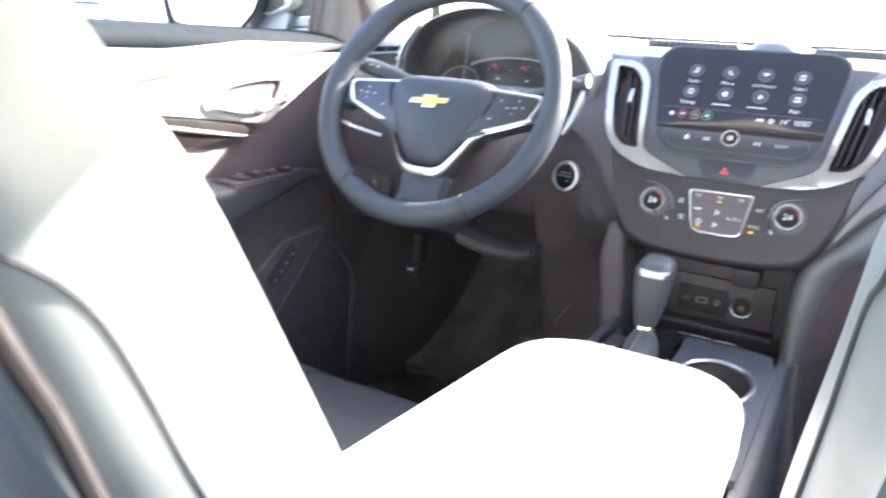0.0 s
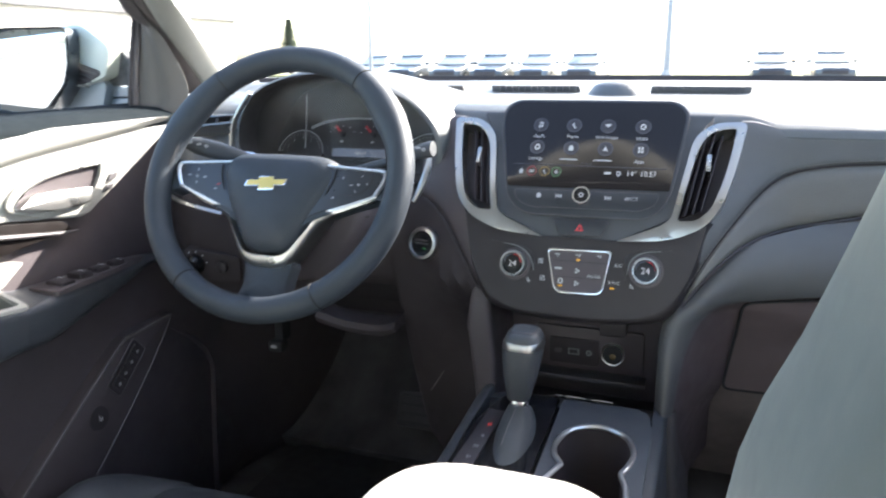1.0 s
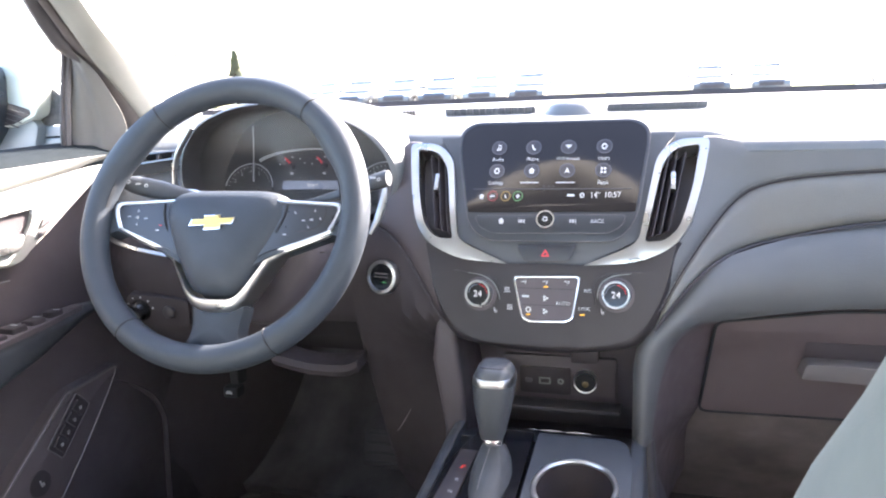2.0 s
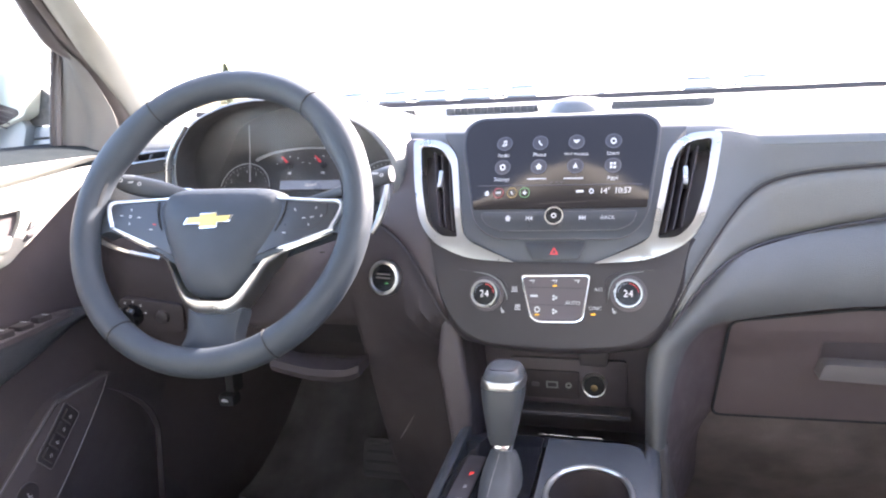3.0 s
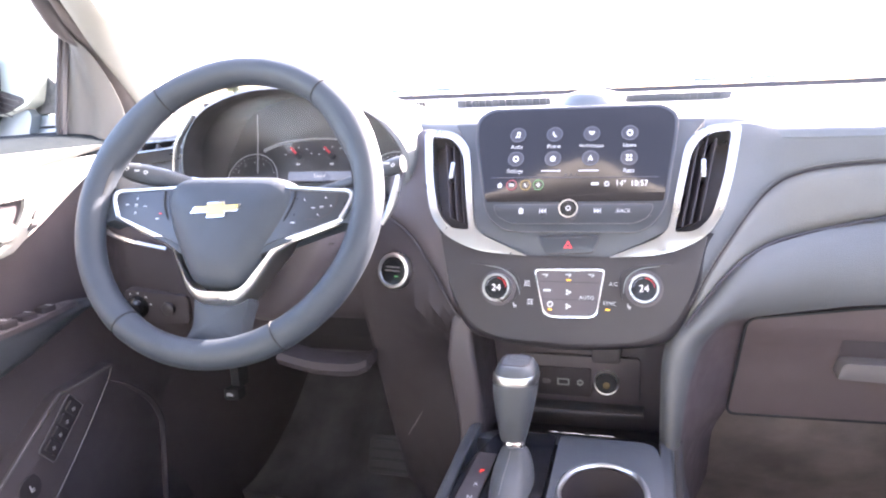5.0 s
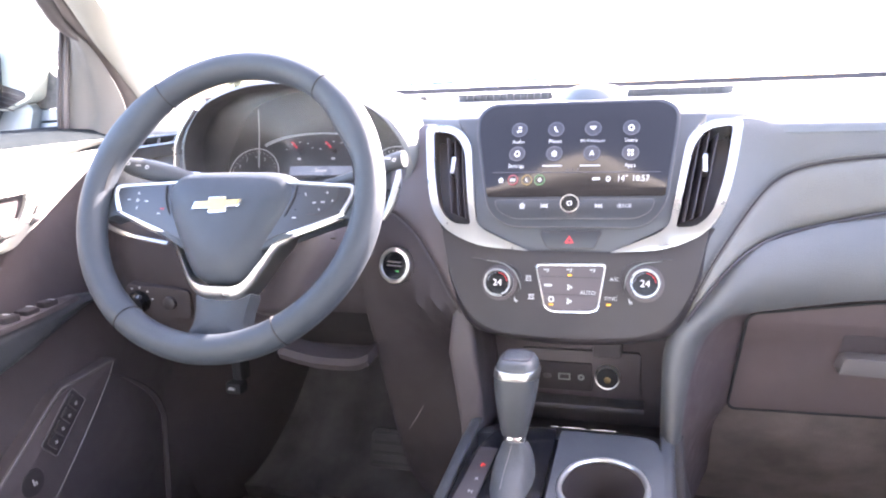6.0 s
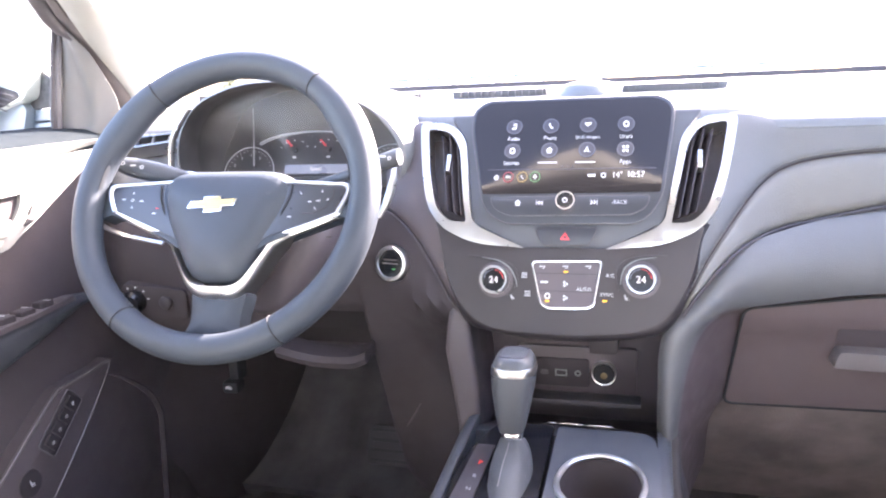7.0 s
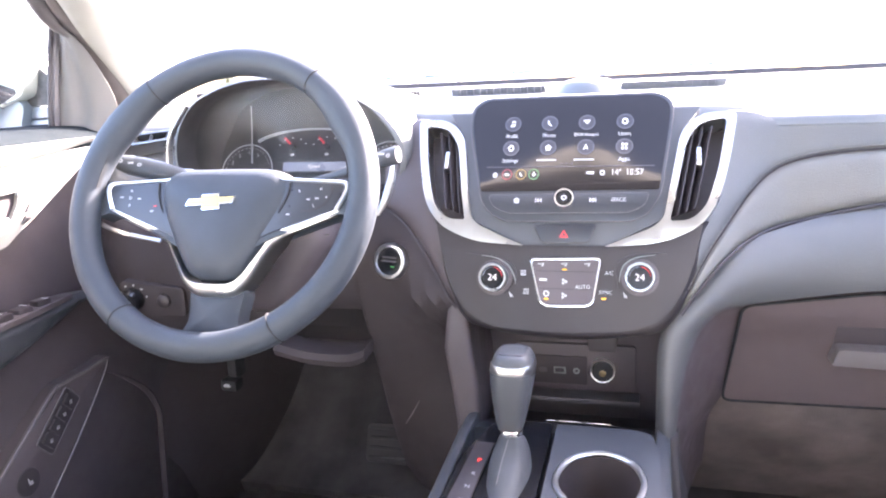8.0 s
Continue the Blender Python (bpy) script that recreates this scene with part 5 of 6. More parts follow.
for y, k, dz in ((-0.138, 0.80, 0.004), (-0.132, 0.90, 0.002), (-0.122, 0.97, 0.0), (-0.108, 1.0, 0.0), (-0.02, 1.06, -0.010), (0.03, 1.06, -0.016)):
    rings.append([Vector((-0.36 + p.x * k, y, 0.955 + (p.y - 0.955) * k + dz)) for p in rounded(SHROUD, 0.014, 4)])
part("shroud", loft(rings), M_HARD, column)
part("shroud_joint", tube(curve_through([(-0.455, -0.123, 0.975), (-0.41, -0.124, 0.975), (-0.31, -0.124, 0.975), (-0.265, -0.123, 0.975)], 12), 0.0010, 6), M_DEEP, column)
stalk = part("light_stalk", tube(curve_through([(-0.40, -0.115, 1.035), (-0.44, -0.13, 1.045), (-0.475, -0.142, 1.055), (-0.518, -0.150, 1.066)], 12), [0.004, 0.005, 0.006, 0.007, 0.0085, 0.010, 0.0115, 0.0125, 0.013, 0.013, 0.013, 0.0125, 0.010], 12, flat=0.75), M_STALK, column, "dark indicator stalk with white symbols")
sl = lean((-0.492, -0.1585, 1.062), 35, 12)
for x, k in ((-0.016, "ring"), (-0.003, "bar"), (0.008, "ring")):
    glyph(k, x, 0.002 - 0.25 * x, 0.0032, 0.0042, M_PRINT, stalk, sl)
part("column_trim", tube([(-0.470, -0.121, 1.0555), (-0.44, -0.122, 1.050), (-0.412, -0.122, 1.0435)], [0.001, 0.0032, 0.002], 8), M_CHROME, column, "short chrome strip")
wiper = part("wiper_stalk", tube(curve_through([(-0.29, -0.115, 1.035), (-0.25, -0.122, 1.045), (-0.215, -0.128, 1.056), (-0.190, -0.131, 1.0635), (-0.172, -0.133, 1.068)], 14), [0.005, 0.005, 0.0055, 0.006, 0.0065, 0.007, 0.008, 0.009, 0.010, 0.0105, 0.011, 0.0112, 0.0105][:13] + [0.008] * 2, 12, flat=0.75), M_STALK, column, "dark wiper stalk")
ws = lean((-0.186, -0.142, 1.066), 35, -12)
glyph("bar", -0.003, 0.003, 0.004, 0.0022, M_PRINT, wiper, ws)
glyph("ring", 0.006, 0.001, 0.003, 0.0022, M_PRINT, wiper, ws)

wheel = thing("steering_wheel", WC, "black leather steering wheel with satin silver spoke trim", "steering wheel")


def rim_point(t, off=0.0):
    return Vector((0.1695 + off) * math.cos(t) * Vector((1, 0)) + Vector((0, (0.1625 + off) * math.sin(t))))


def rim_mesh():
    n, k = 120, 16
    rings = []
    for i in range(n):
        t = 2 * math.pi * i / n
        grip = 0.0036 * (math.exp(-((math.degrees(t) - 34) / 13) ** 2) + math.exp(-((math.degrees(t) - 146) / 13) ** 2))
        rr, rd = 0.0160 + grip, 0.0185
        e = Vector((math.cos(t), math.sin(t)))
        c = rim_point(t, -0.6 * grip)
        ring = []
        for j in range(k):
            a = 2 * math.pi * j / k
            q = c + e * (rr * math.cos(a))
            ring.append(Vector(wp(q.x, q.y, rd * math.sin(a) * (1 if math.sin(a) > 0 else 0.9))))
        rings.append(ring)
    rings.append(rings[0])
    bm = loft(rings, cap=False)
    bmesh.ops.remove_doubles(bm, verts=bm.verts, dist=1e-6)
    return bm


rim = part("rim", rim_mesh(), M_LEATHER, wheel, "black grained leather rim")
for a in (127, 54, 236, 302):
    t = radians(a)
    e, c = Vector((math.cos(t), math.sin(t))), rim_point(t)
    part("seam", tube([wp(*(c + e * (0.0163 * math.cos(b))), 0.0188 * math.sin(b)) for b in [2 * math.pi * j / 20 for j in range(20)]], 0.0009, 5, closed=True), M_SEAM, rim)
inner = bmesh.new()
for a0, a1 in ((150, 176), (8, 30)):
    for i in range(22):
        t = radians(mixv(a0, a1, i / 22))
        c0, c1 = rim_point(t, -0.0155), rim_point(t + 0.012, -0.0150)
        tube([wp(c0.x, c0.y, 0.004), wp(c1.x, c1.y, 0.009)], 0.0008, 4, bm=inner)
tagged(part("rim_stitching", inner, M_SEAM, rim), kind="stuff")

bagL = [(0.0, 0.039), (0.050, 0.0385), (0.072, 0.034), (0.0835, 0.020), (0.081, 0.003), (0.067, -0.027), (0.051, -0.053), (0.0415, -0.069), (0.031, -0.083), (0.019, -0.0885), (0.0, -0.0900)]
bag = rounded([(x, s) for x, s in bagL] + [(-x, s) for x, s in reversed(bagL[1:-1])], 0.010, 3)
wb = lambda x, s, d: wp(x + 0.001, s, d)
cover = part("airbag_cover", domed(bag, [(0.97, -0.035), (1.0, -0.022), (0.985, -0.012), (0.93, -0.005), (0.80, 0.002), (0.5, 0.007), (0.15, 0.009)], wb), M_LEATHER, wheel, "charcoal shield-shaped airbag cover with a gold badge")
for s in (-1, 1):
    part("gap", tube([wb(s * x * 0.974, (z + 0.02) * 0.97 - 0.02, -0.0035 - 0.012 * smooth01(-z, 0.005, 0.045)) for x, z in curve_through(bagL[3:8], 20)], 0.0011, 6), M_SEAM, cover, "dark gap beside the airbag cover")
B = [(-0.034, -0.0045), (-0.011, -0.0045), (-0.011, -0.0105), (0.014, -0.0105), (0.014, -0.0045), (0.030, -0.0045), (0.034, 0.004), (0.012, 0.004), (0.012, 0.0085), (-0.012, 0.0085), (-0.012, 0.004), (-0.030, 0.004)]
wl = lambda x, s, d: wp(0.90 * (x - 0.06 * s) - 0.003, 0.95 * (s + 0.055 * x) - 0.006, d)
badge = part("badge", plate(B, 0.002, 0.0105, 0.0008, wl), M_CHROME, cover, "chrome-edged gold badge")
part("badge_fill", plate([(x * 0.90, s * 0.80) for x, s in B], 0.008, 0.0114, 0, wl), M_GOLD, cover, smooth=False)
for s in (-1, 1):
    pod = rounded([(s * 0.158, 0.0250), (s * 0.140, 0.0225), (s * 0.060, 0.0245), (s * 0.045, -0.055), (s * 0.068, -0.042), (s * 0.112, -0.0255), (s * 0.143, -0.0145), (s * 0.158, -0.022)], 0.006)
    spoke = part("spoke", plate(pod, -0.03, -0.006, 0.003, wp), M_LEATHER, wheel, "dark thumb switch pod")
    part("button_face", plate(rounded([(s * 0.1435, 0.0175), (s * 0.062, 0.022), (s * 0.050, -0.044), (s * 0.068, -0.036), (s * 0.137, -0.011), (s * 0.1455, 0.010)], 0.005), -0.012, -0.0045, 0.001, wp), M_BEZEL, spoke, "dark switch field inside the silver trim")
    if s > 0:
        part("key_edge", tube([wp(s * x, z, -0.0043) for x, z in ((0.131, 0.0165), (0.1315, 0.006), (0.124, -0.006), (0.111, -0.0125), (0.098, -0.0125))], 0.0006, 5), M_DEEP, spoke)
    keys = ((0.1258, 0.0027, "arrow", 0.0020), (0.1186, 0.0117, "arrow", 0.0020), (0.1148, 0.0013, "next", 0.0022), (0.112, -0.0071, "phone", 0.0020), (0.1052, 0.0002, "bar", 0.0020), (0.094, 0.0097, "phone", 0.0022), (0.0838, -0.0165, "bar", 0.0022))
    if s < 0:
        keys = ((0.128, 0.003, "bar", 0.0022), (0.116, 0.0105, "arrow", 0.0022), (0.116, 0.002, "ring", 0.0024), (0.1155, -0.0065, "arrow", 0.0022), (0.104, 0.001, "bar", 0.0022), (0.085, -0.0135, "bar", 0.0022))
    for x, z, k, r in keys:
        glyph(k, s * x, z, r, -0.0038, M_PRINT, spoke, wp)
    if s < 0:
        part("indicator", plate(rect(-0.0835, -0.0082, -0.0800, -0.0070), -0.008, -0.0036, 0, wp), M_RED_PRINT, spoke, smooth=False)
    # chrome strip: over the pod's edge and down beside the airbag cover
    path = curve_through([(s * 0.066, 0.0238), (s * 0.118, 0.0207), (s * 0.141, 0.0193), (s * 0.1478, 0.0145), (s * 0.1450, 0.003), (s * 0.138, -0.0112)], 32)
    wd = [0.0020 + 0.0010 * smooth01(i, 8, 18) for i in range(len(path))]
    part("spoke_trim", tube([wp(p.x, p.y, -0.0055) for p in path], wd, 8), M_WHEEL_SATIN, wheel, "satin silver trim strip")
IV = [(0.0, -0.0930), (0.021, -0.0918), (0.0330, -0.0850), (0.0447, -0.0685), (0.0540, -0.0548), (0.0605, -0.0435), (0.067, -0.0375), (0.077, -0.0322), (0.106, -0.0220), (0.138, -0.0090)]
OV = [(0.0, -0.1060), (0.021, -0.1045), (0.0375, -0.0925), (0.0495, -0.0735), (0.0580, -0.0590), (0.065, -0.0490), (0.072, -0.0440), (0.083, -0.0380), (0.107, -0.0285), (0.141, -0.0150)]
inner_v = curve_through([(-x, z) for x, z in reversed(IV[1:])] + IV, 128)
outer_v = curve_through([(-x, z) for x, z in reversed(OV[1:])] + OV, 128)
vee = []
for i, o in zip(inner_v, outer_v):
    deep = 1 - 0.70 * smooth01(abs(i.x), 0.060, 0.085)
    vee.append([wb(i.x + (o.x - i.x) * k, i.y + (o.y - i.y) * k, -0.004 + (d + 0.004) * deep) for k, d in ((0.0, -0.040), (0.0, -0.0085), (0.10, -0.0075), (0.35, -0.0085), (0.70, -0.0110), (0.95, -0.0150), (1.0, -0.020), (0.9, -0.040))])
part("vee_trim", loft(vee), M_WHEEL_SATIN, wheel, "wide satin silver trim running under the airbag cover")
lowsp = rounded([(-0.036, -0.092), (0.036, -0.092), (0.0315, -0.118), (0.031, -0.134), (0.044, -0.154), (-0.044, -0.154), (-0.031, -0.134), (-0.0315, -0.118)], 0.01)
part("lower_spoke", domed(lowsp, [(1.0, -0.045), (1.0, -0.030), (0.96, -0.024), (0.6, -0.019), (0.1, -0.018)], wb), M_LEATHER, wheel, "charcoal lower spoke")
part("hub", lathe([(0.03, -0.10), (0.03, -0.05), (0.045, -0.03)], Matrix.Translation(WC) @ Matrix.Rotation(radians(90 - WL), 4, "X"), 24), M_DEEP, wheel)

# ---- pedals, release lever, driver's footwell ----
def pedal(name, x0, z0, x1, z1, y, label):
    p = thing(name, ((x0 + x1) / 2, y, z0), label, "pedal")
    pf = lean(((x0 + x1) / 2, y, (z0 + z1) / 2), 25)
    w, h = (x1 - x0) / 2, (z1 - z0) / 2
    part("pad", plate(rounded(rect(-w, -h, w, h), 0.012), -0.012, 0.006, 0.003, pf), M_MAT, p)
    for i in range(4):
        k = -h + 2 * h * (i + 0.5) / 4
        part("ridge", plate(rect(-w * 0.85, k - 0.003, w * 0.85, k + 0.003), 0.005, 0.0085, 0.001, pf), M_DEEP, p)
    part("arm", tube([pf(0, 0, -0.012), pf(0, h + 0.05, -0.03), pf(0, h + 0.25, -0.04)], 0.008, 8), M_HARD, p)
    return p


pedal("brake_pedal", -0.395, 0.475, -0.292, 0.545, 0.25, "black ridged rubber brake pedal")
pedal("accelerator_pedal", -0.262, 0.44, -0.212, 0.60, 0.27, "tall black accelerator pedal")
lever = thing("bonnet_release_lever", (-0.54, 0.05, 0.695), "small black bonnet release lever with a white symbol", "lever")
part("grip", box((-0.550, 0.045, 0.685), (-0.522, 0.070, 0.704), 0.006), M_SEAM, lever)
part("bracket", box((-0.544, 0.06, 0.70), (-0.528, 0.09, 0.76), 0.004), M_SEAM, lever)
vl = lean((-0.536, 0.0435, 0.6965), 0)
part("symbol", plate([(-0.0055, -0.002), (0.0055, -0.002), (0.0055, 0.0005), (0.002, 0.0028), (-0.0035, 0.0028), (-0.0055, 0.0005)], 0, 0.0015, 0, vl), M_PRINT, lever, smooth=False)
mat_ob = thing("floor_mat", (-0.40, -0.05, 0.36), "black ribbed floor mat under the pedals", "floor mat")
part("mat", box((-0.64, -0.30, 0.358), (-0.18, 0.30, 0.372), 0.006), M_MAT, mat_ob)
tagged(part("trim_kick_panel", grid(lambda u, v: (-0.735 + 0.10 * smooth01(mixv(0.10, 0.55, u), 0.1, 0.5) + 0.02 * math.sin(3 * v), mixv(0.06, 0.6, u), mixv(0.36, 0.80, v)), 8, 6, 0.01), M_HARD), "dark kick panel beside the footwell", "trim", kind="structure")
tagged(part("trim_kick_panel_right", grid(lambda u, v: (0.735 - 0.08 * smooth01(mixv(0.10, 0.55, u), 0.1, 0.5), mixv(0.06, 0.6, u), mixv(0.36, 0.80, v)), 8, 6, 0.01), M_HARD), "dark kick panel beside the footwell", "trim", kind="structure")
sill_edge = curve_through([(-0.655, -0.080, 0.762), (-0.648, -0.045, 0.740), (-0.645, -0.006, 0.703), (-0.643, 0.011, 0.668), (-0.642, 0.012, 0.640), (-0.640, 0.000, 0.545), (-0.640, -0.010, 0.38)], 32)
tagged(part("trim_door_opening", tube(sill_edge, [0.0004 + 0.0042 * smooth01(i, 0, 9) for i in range(33)], 8, flat=0.6), M_KNEE), "dark rubber flange round the door opening", "trim", kind="structure")
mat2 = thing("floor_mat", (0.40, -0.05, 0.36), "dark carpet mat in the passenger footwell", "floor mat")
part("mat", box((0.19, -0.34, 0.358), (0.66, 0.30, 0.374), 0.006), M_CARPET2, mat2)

# ---- centre console ----
console = thing("centre_console", (0, -0.4, 0.36), "grey centre console with cup holders and gear selector", "console")
ct = lambda y: knots(y, [-0.45, -0.30, -0.13, -0.09], [0.742, 0.738, 0.752, 0.752])
rings = []
for y, w, z in ((0.05, 0.112, 0.68), (-0.085, 0.118, 0.735), (-0.11, 0.118, 0.740), (-0.113, 0.112, 0.62), (-0.43, 0.112, 0.62), (-0.435, 0.120, 0.732), (-0.80, 0.118, 0.74), (-0.98, 0.115, 0.70)):
    rings.append([Vector((p.x, y, p.y)) for p in rounded([(-w - 0.02, 0.36), (w + 0.02, 0.36), (w, z), (-w, z)], [0.01, 0.01, 0.02, 0.02], 3)])
part("body", loft(rings), M_CONSOLE, console)
for s in (-1, 1):
    cs = [[Vector((s * p.x, y, p.y)) for p in rounded([(0.102, 0.36), (0.142, 0.36), (0.120, ct(y) - 0.008), (0.104, ct(y) - 0.004)], [0.002, 0.01, 0.012, 0.004], 3)] for y in (-0.085, -0.13, -0.20, -0.30, -0.44)]
    part("side_panel", loft(cs), M_CONSOLE, console)
top = lambda x, y, d: Vector((x, y, ct(y) + d))
ycuts = [-0.40, -0.36, -0.32, -0.30, -0.26, -0.22, -0.18, -0.14, -0.12]
cup = curve_through([(0.020, -0.258), (0.009, -0.240), (0.0075, -0.216), (0.020, -0.187), (0.050, -0.174), (0.080, -0.187), (0.0925, -0.216), (0.089, -0.244), (0.084, -0.260), (0.092, -0.285), (0.092, -0.325), (0.075, -0.350), (0.050, -0.356), (0.022, -0.348), (0.006, -0.320), (0.009, -0.282)], 64)
cup = [(p.x, p.y) for p in cup[:-1]]
part("cup_panel", plate(rounded([(-0.004, -0.118), (0.098, -0.118), (0.108, -0.16), (0.108, -0.425), (-0.004, -0.425)], [0.006, 0.02, 0.03, 0.004, 0.004]), -0.008, 0.004, 0.002, top, ycuts, hole=cup), M_CONSOLE, console, "grey panel round two joined cup holders")
ring = part("cup_ring", tube([top(x, y, 0.005) for x, y in cup], 0.0032, 8, closed=True), M_WHEEL_SATIN, console, "chrome ring round the cup holders")
walls = loft([[top(x, y, 0.003) for x, y in cup], [top(0.05 + (x - 0.05) * 0.94, -0.255 + (y + 0.255) * 0.96, -0.085) for x, y in cup], [top(0.05 + (x - 0.05) * 0.90, -0.255 + (y + 0.255) * 0.94, -0.090) for x, y in cup]], cap=False)
f0 = [v for v in walls.verts][-len(cup):]
walls.faces.new(f0)
part("cup_well", walls, M_DEEP, console, "black cup holder well")
for x0, x1 in ((-0.018, -0.008), (-0.004, 0.022), (0.028, 0.056)):
    part("tray_edge", tube([(x0, -0.108, 0.755), ((x0 + x1) / 2, -0.108, 0.7552), (x1, -0.108, 0.755)], [0.0005, 0.0010, 0.0004], 8), M_SATIN, console, "thin bright tray edge")
# gear selector
sel = thing("gear_selector", (-0.042, -0.2, 0.75), "leather-booted automatic gear selector with chrome band", "gear selector")
part("base_plate", plate(rounded([(-0.072, -0.120), (-0.008, -0.120), (-0.008, -0.330), (-0.100, -0.330), (-0.098, -0.20)], [0.02, 0.006, 0.006, 0.006, 0.03]), -0.004, 0.006, 0.002, top, ycuts), M_GLOSS, sel, "gloss black gate plate")
part("gate_strip", plate([(-0.086, -0.175), (-0.066, -0.175), (-0.072, -0.330), (-0.096, -0.330)], 0.003, 0.008, 0.001, top, ycuts), M_DEEP, sel)
lettering("gear_letter", "P", 0.0095, (-0.0745, -0.212, 0.0088), top, M_RED_LIGHT, sel, "red lit letter P")
for i, ch in enumerate("RND"):
    lettering("gear_letter", ch, 0.0075, (-0.0755 - 0.0015 * i, -0.236 - 0.022 * i, 0.0088), top, M_PRINT, sel)
boot = []
for z, w, h, x, y in ((0.742, 0.0225, 0.062, -0.040, -0.225), (0.757, 0.0205, 0.048, -0.041, -0.216), (0.766, 0.0185, 0.033, -0.0415, -0.208), (0.772, 0.0160, 0.022, -0.042, -0.202), (0.778, 0.0120, 0.0130, -0.0425, -0.199), (0.781, 0.0108, 0.0112, -0.0425, -0.199)):
    n = 40
    boot.append([Vector((x + (w + 0.0007 * math.cos(7 * a) * (1 if 0.75 < z < 0.779 else 0)) * math.cos(a), y + (h + 0.0007 * math.cos(7 * a)) * math.sin(a), z)) for a in [2 * math.pi * i / n for i in range(n)]])
part("boot", loft(boot), M_BOOT, sel, "pleated dark leather boot")
part("boot_seam", tube(curve_through([(-0.045, -0.268, 0.762), (-0.0445, -0.243, 0.771), (-0.044, -0.225, 0.775), (-0.0435, -0.212, 0.780)], 10), 0.0004, 5), M_STITCH, sel)


def knob_ring(z, w, h, x=-0.0425, y=-0.196):
    return [Vector((x + p.x, y + p.y, z)) for p in rounded(rect(-w, -h, w, h), min(w, h) * 0.9, 5)]


part("collar", loft([knob_ring(z, r, r) for z, r in ((0.776, 0.0110), (0.778, 0.0118), (0.786, 0.0122), (0.788, 0.0112))]), M_CHROME, sel, "chrome collar")
part("knob", loft([knob_ring(z, w, h, -0.0425 + 0.05 * (z - 0.797), -0.196 + 0.06 * (z - 0.797)) for z, w, h in ((0.788, 0.0130, 0.0145), (0.792, 0.0142, 0.0160), (0.815, 0.0185, 0.0215), (0.836, 0.0216, 0.0256), (0.8530, 0.0230, 0.0270))]), M_KNOB, sel, "charcoal tapered selector knob")
part("knob_band", loft([knob_ring(z, w, h, -0.0397, -0.1925) for z, w, h in ((0.8522, 0.0228, 0.0269), (0.8530, 0.0231, 0.0272), (0.8600, 0.0221, 0.0262), (0.8612, 0.0214, 0.0256))]), M_SATIN, sel, "satin silver band")
part("knob_cap", loft([knob_ring(z, w, h, -0.0393, -0.192) for z, w, h in ((0.860, 0.0214, 0.0256), (0.8635, 0.0205, 0.0248), (0.8675, 0.0186, 0.0228), (0.8705, 0.0160, 0.0195), (0.8718, 0.0110, 0.0130), (0.8720, 0.004, 0.005))]), M_KNOB, sel)
part("cap_groove", tube([(-0.0393 + p.x, -0.192 + p.y, 0.8713) for p in rounded(rect(-0.0140, -0.0165, 0.0140, 0.0150), 0.008, 4)], 0.0007, 5, closed=True), M_DEEP, sel)

# armrest lid
arm = thing("armrest_lid", (0.02, -0.65, 0.79), "pale grey padded armrest lid on the console", "armrest")
rings = []
for z, k in ((0.813, 0.93), (0.818, 0.985), (0.828, 1.0), (0.848, 0.995), (0.858, 0.97), (0.865, 0.90), (0.867, 0.70)):
    o = rounded([(-0.076, -0.473), (0.113, -0.473), (0.122, -0.895), (-0.090, -0.895)], [0.075, 0.060, 0.04, 0.04], 8)
    rings.append([Vector((0.0216 + (p.x - 0.0216) * k, -0.675 + (p.y + 0.675) * (1 - (1 - k) * 0.5), z - 0.0247 * (p.y + 0.485))) for p in o])
part("pad", loft(rings), M_ARM, arm)
part("lid_base", box((-0.066, -0.88, 0.735), (0.104, -0.48, 0.822), 0.01), M_HARD, arm)


# ---- front seats ----
EZ = [0.55, 0.62, 0.816, 0.948, 1.039, 1.091, 1.113, 1.16, 1.20, 1.24]
EY = [-0.555, -0.590, -0.695, -0.769, -0.821, -0.858, -0.873, -0.905, -0.940, -0.975]


SIDE_SEAM = {1: [(-0.66, 0.57), (-0.735, 0.70), (-0.822, 0.858), (-0.862, 0.945), (-0.885, 0.988), (-0.912, 1.014), (-0.940, 1.026), (-0.956, 1.029)],
             -1: [(-0.70, 0.57), (-0.765, 0.70), (-0.833, 0.85), (-0.885, 0.97), (-0.911, 1.030), (-0.923, 1.045), (-0.931, 1.059), (-0.938, 1.068), (-0.946, 1.077), (-0.965, 1.083)]}


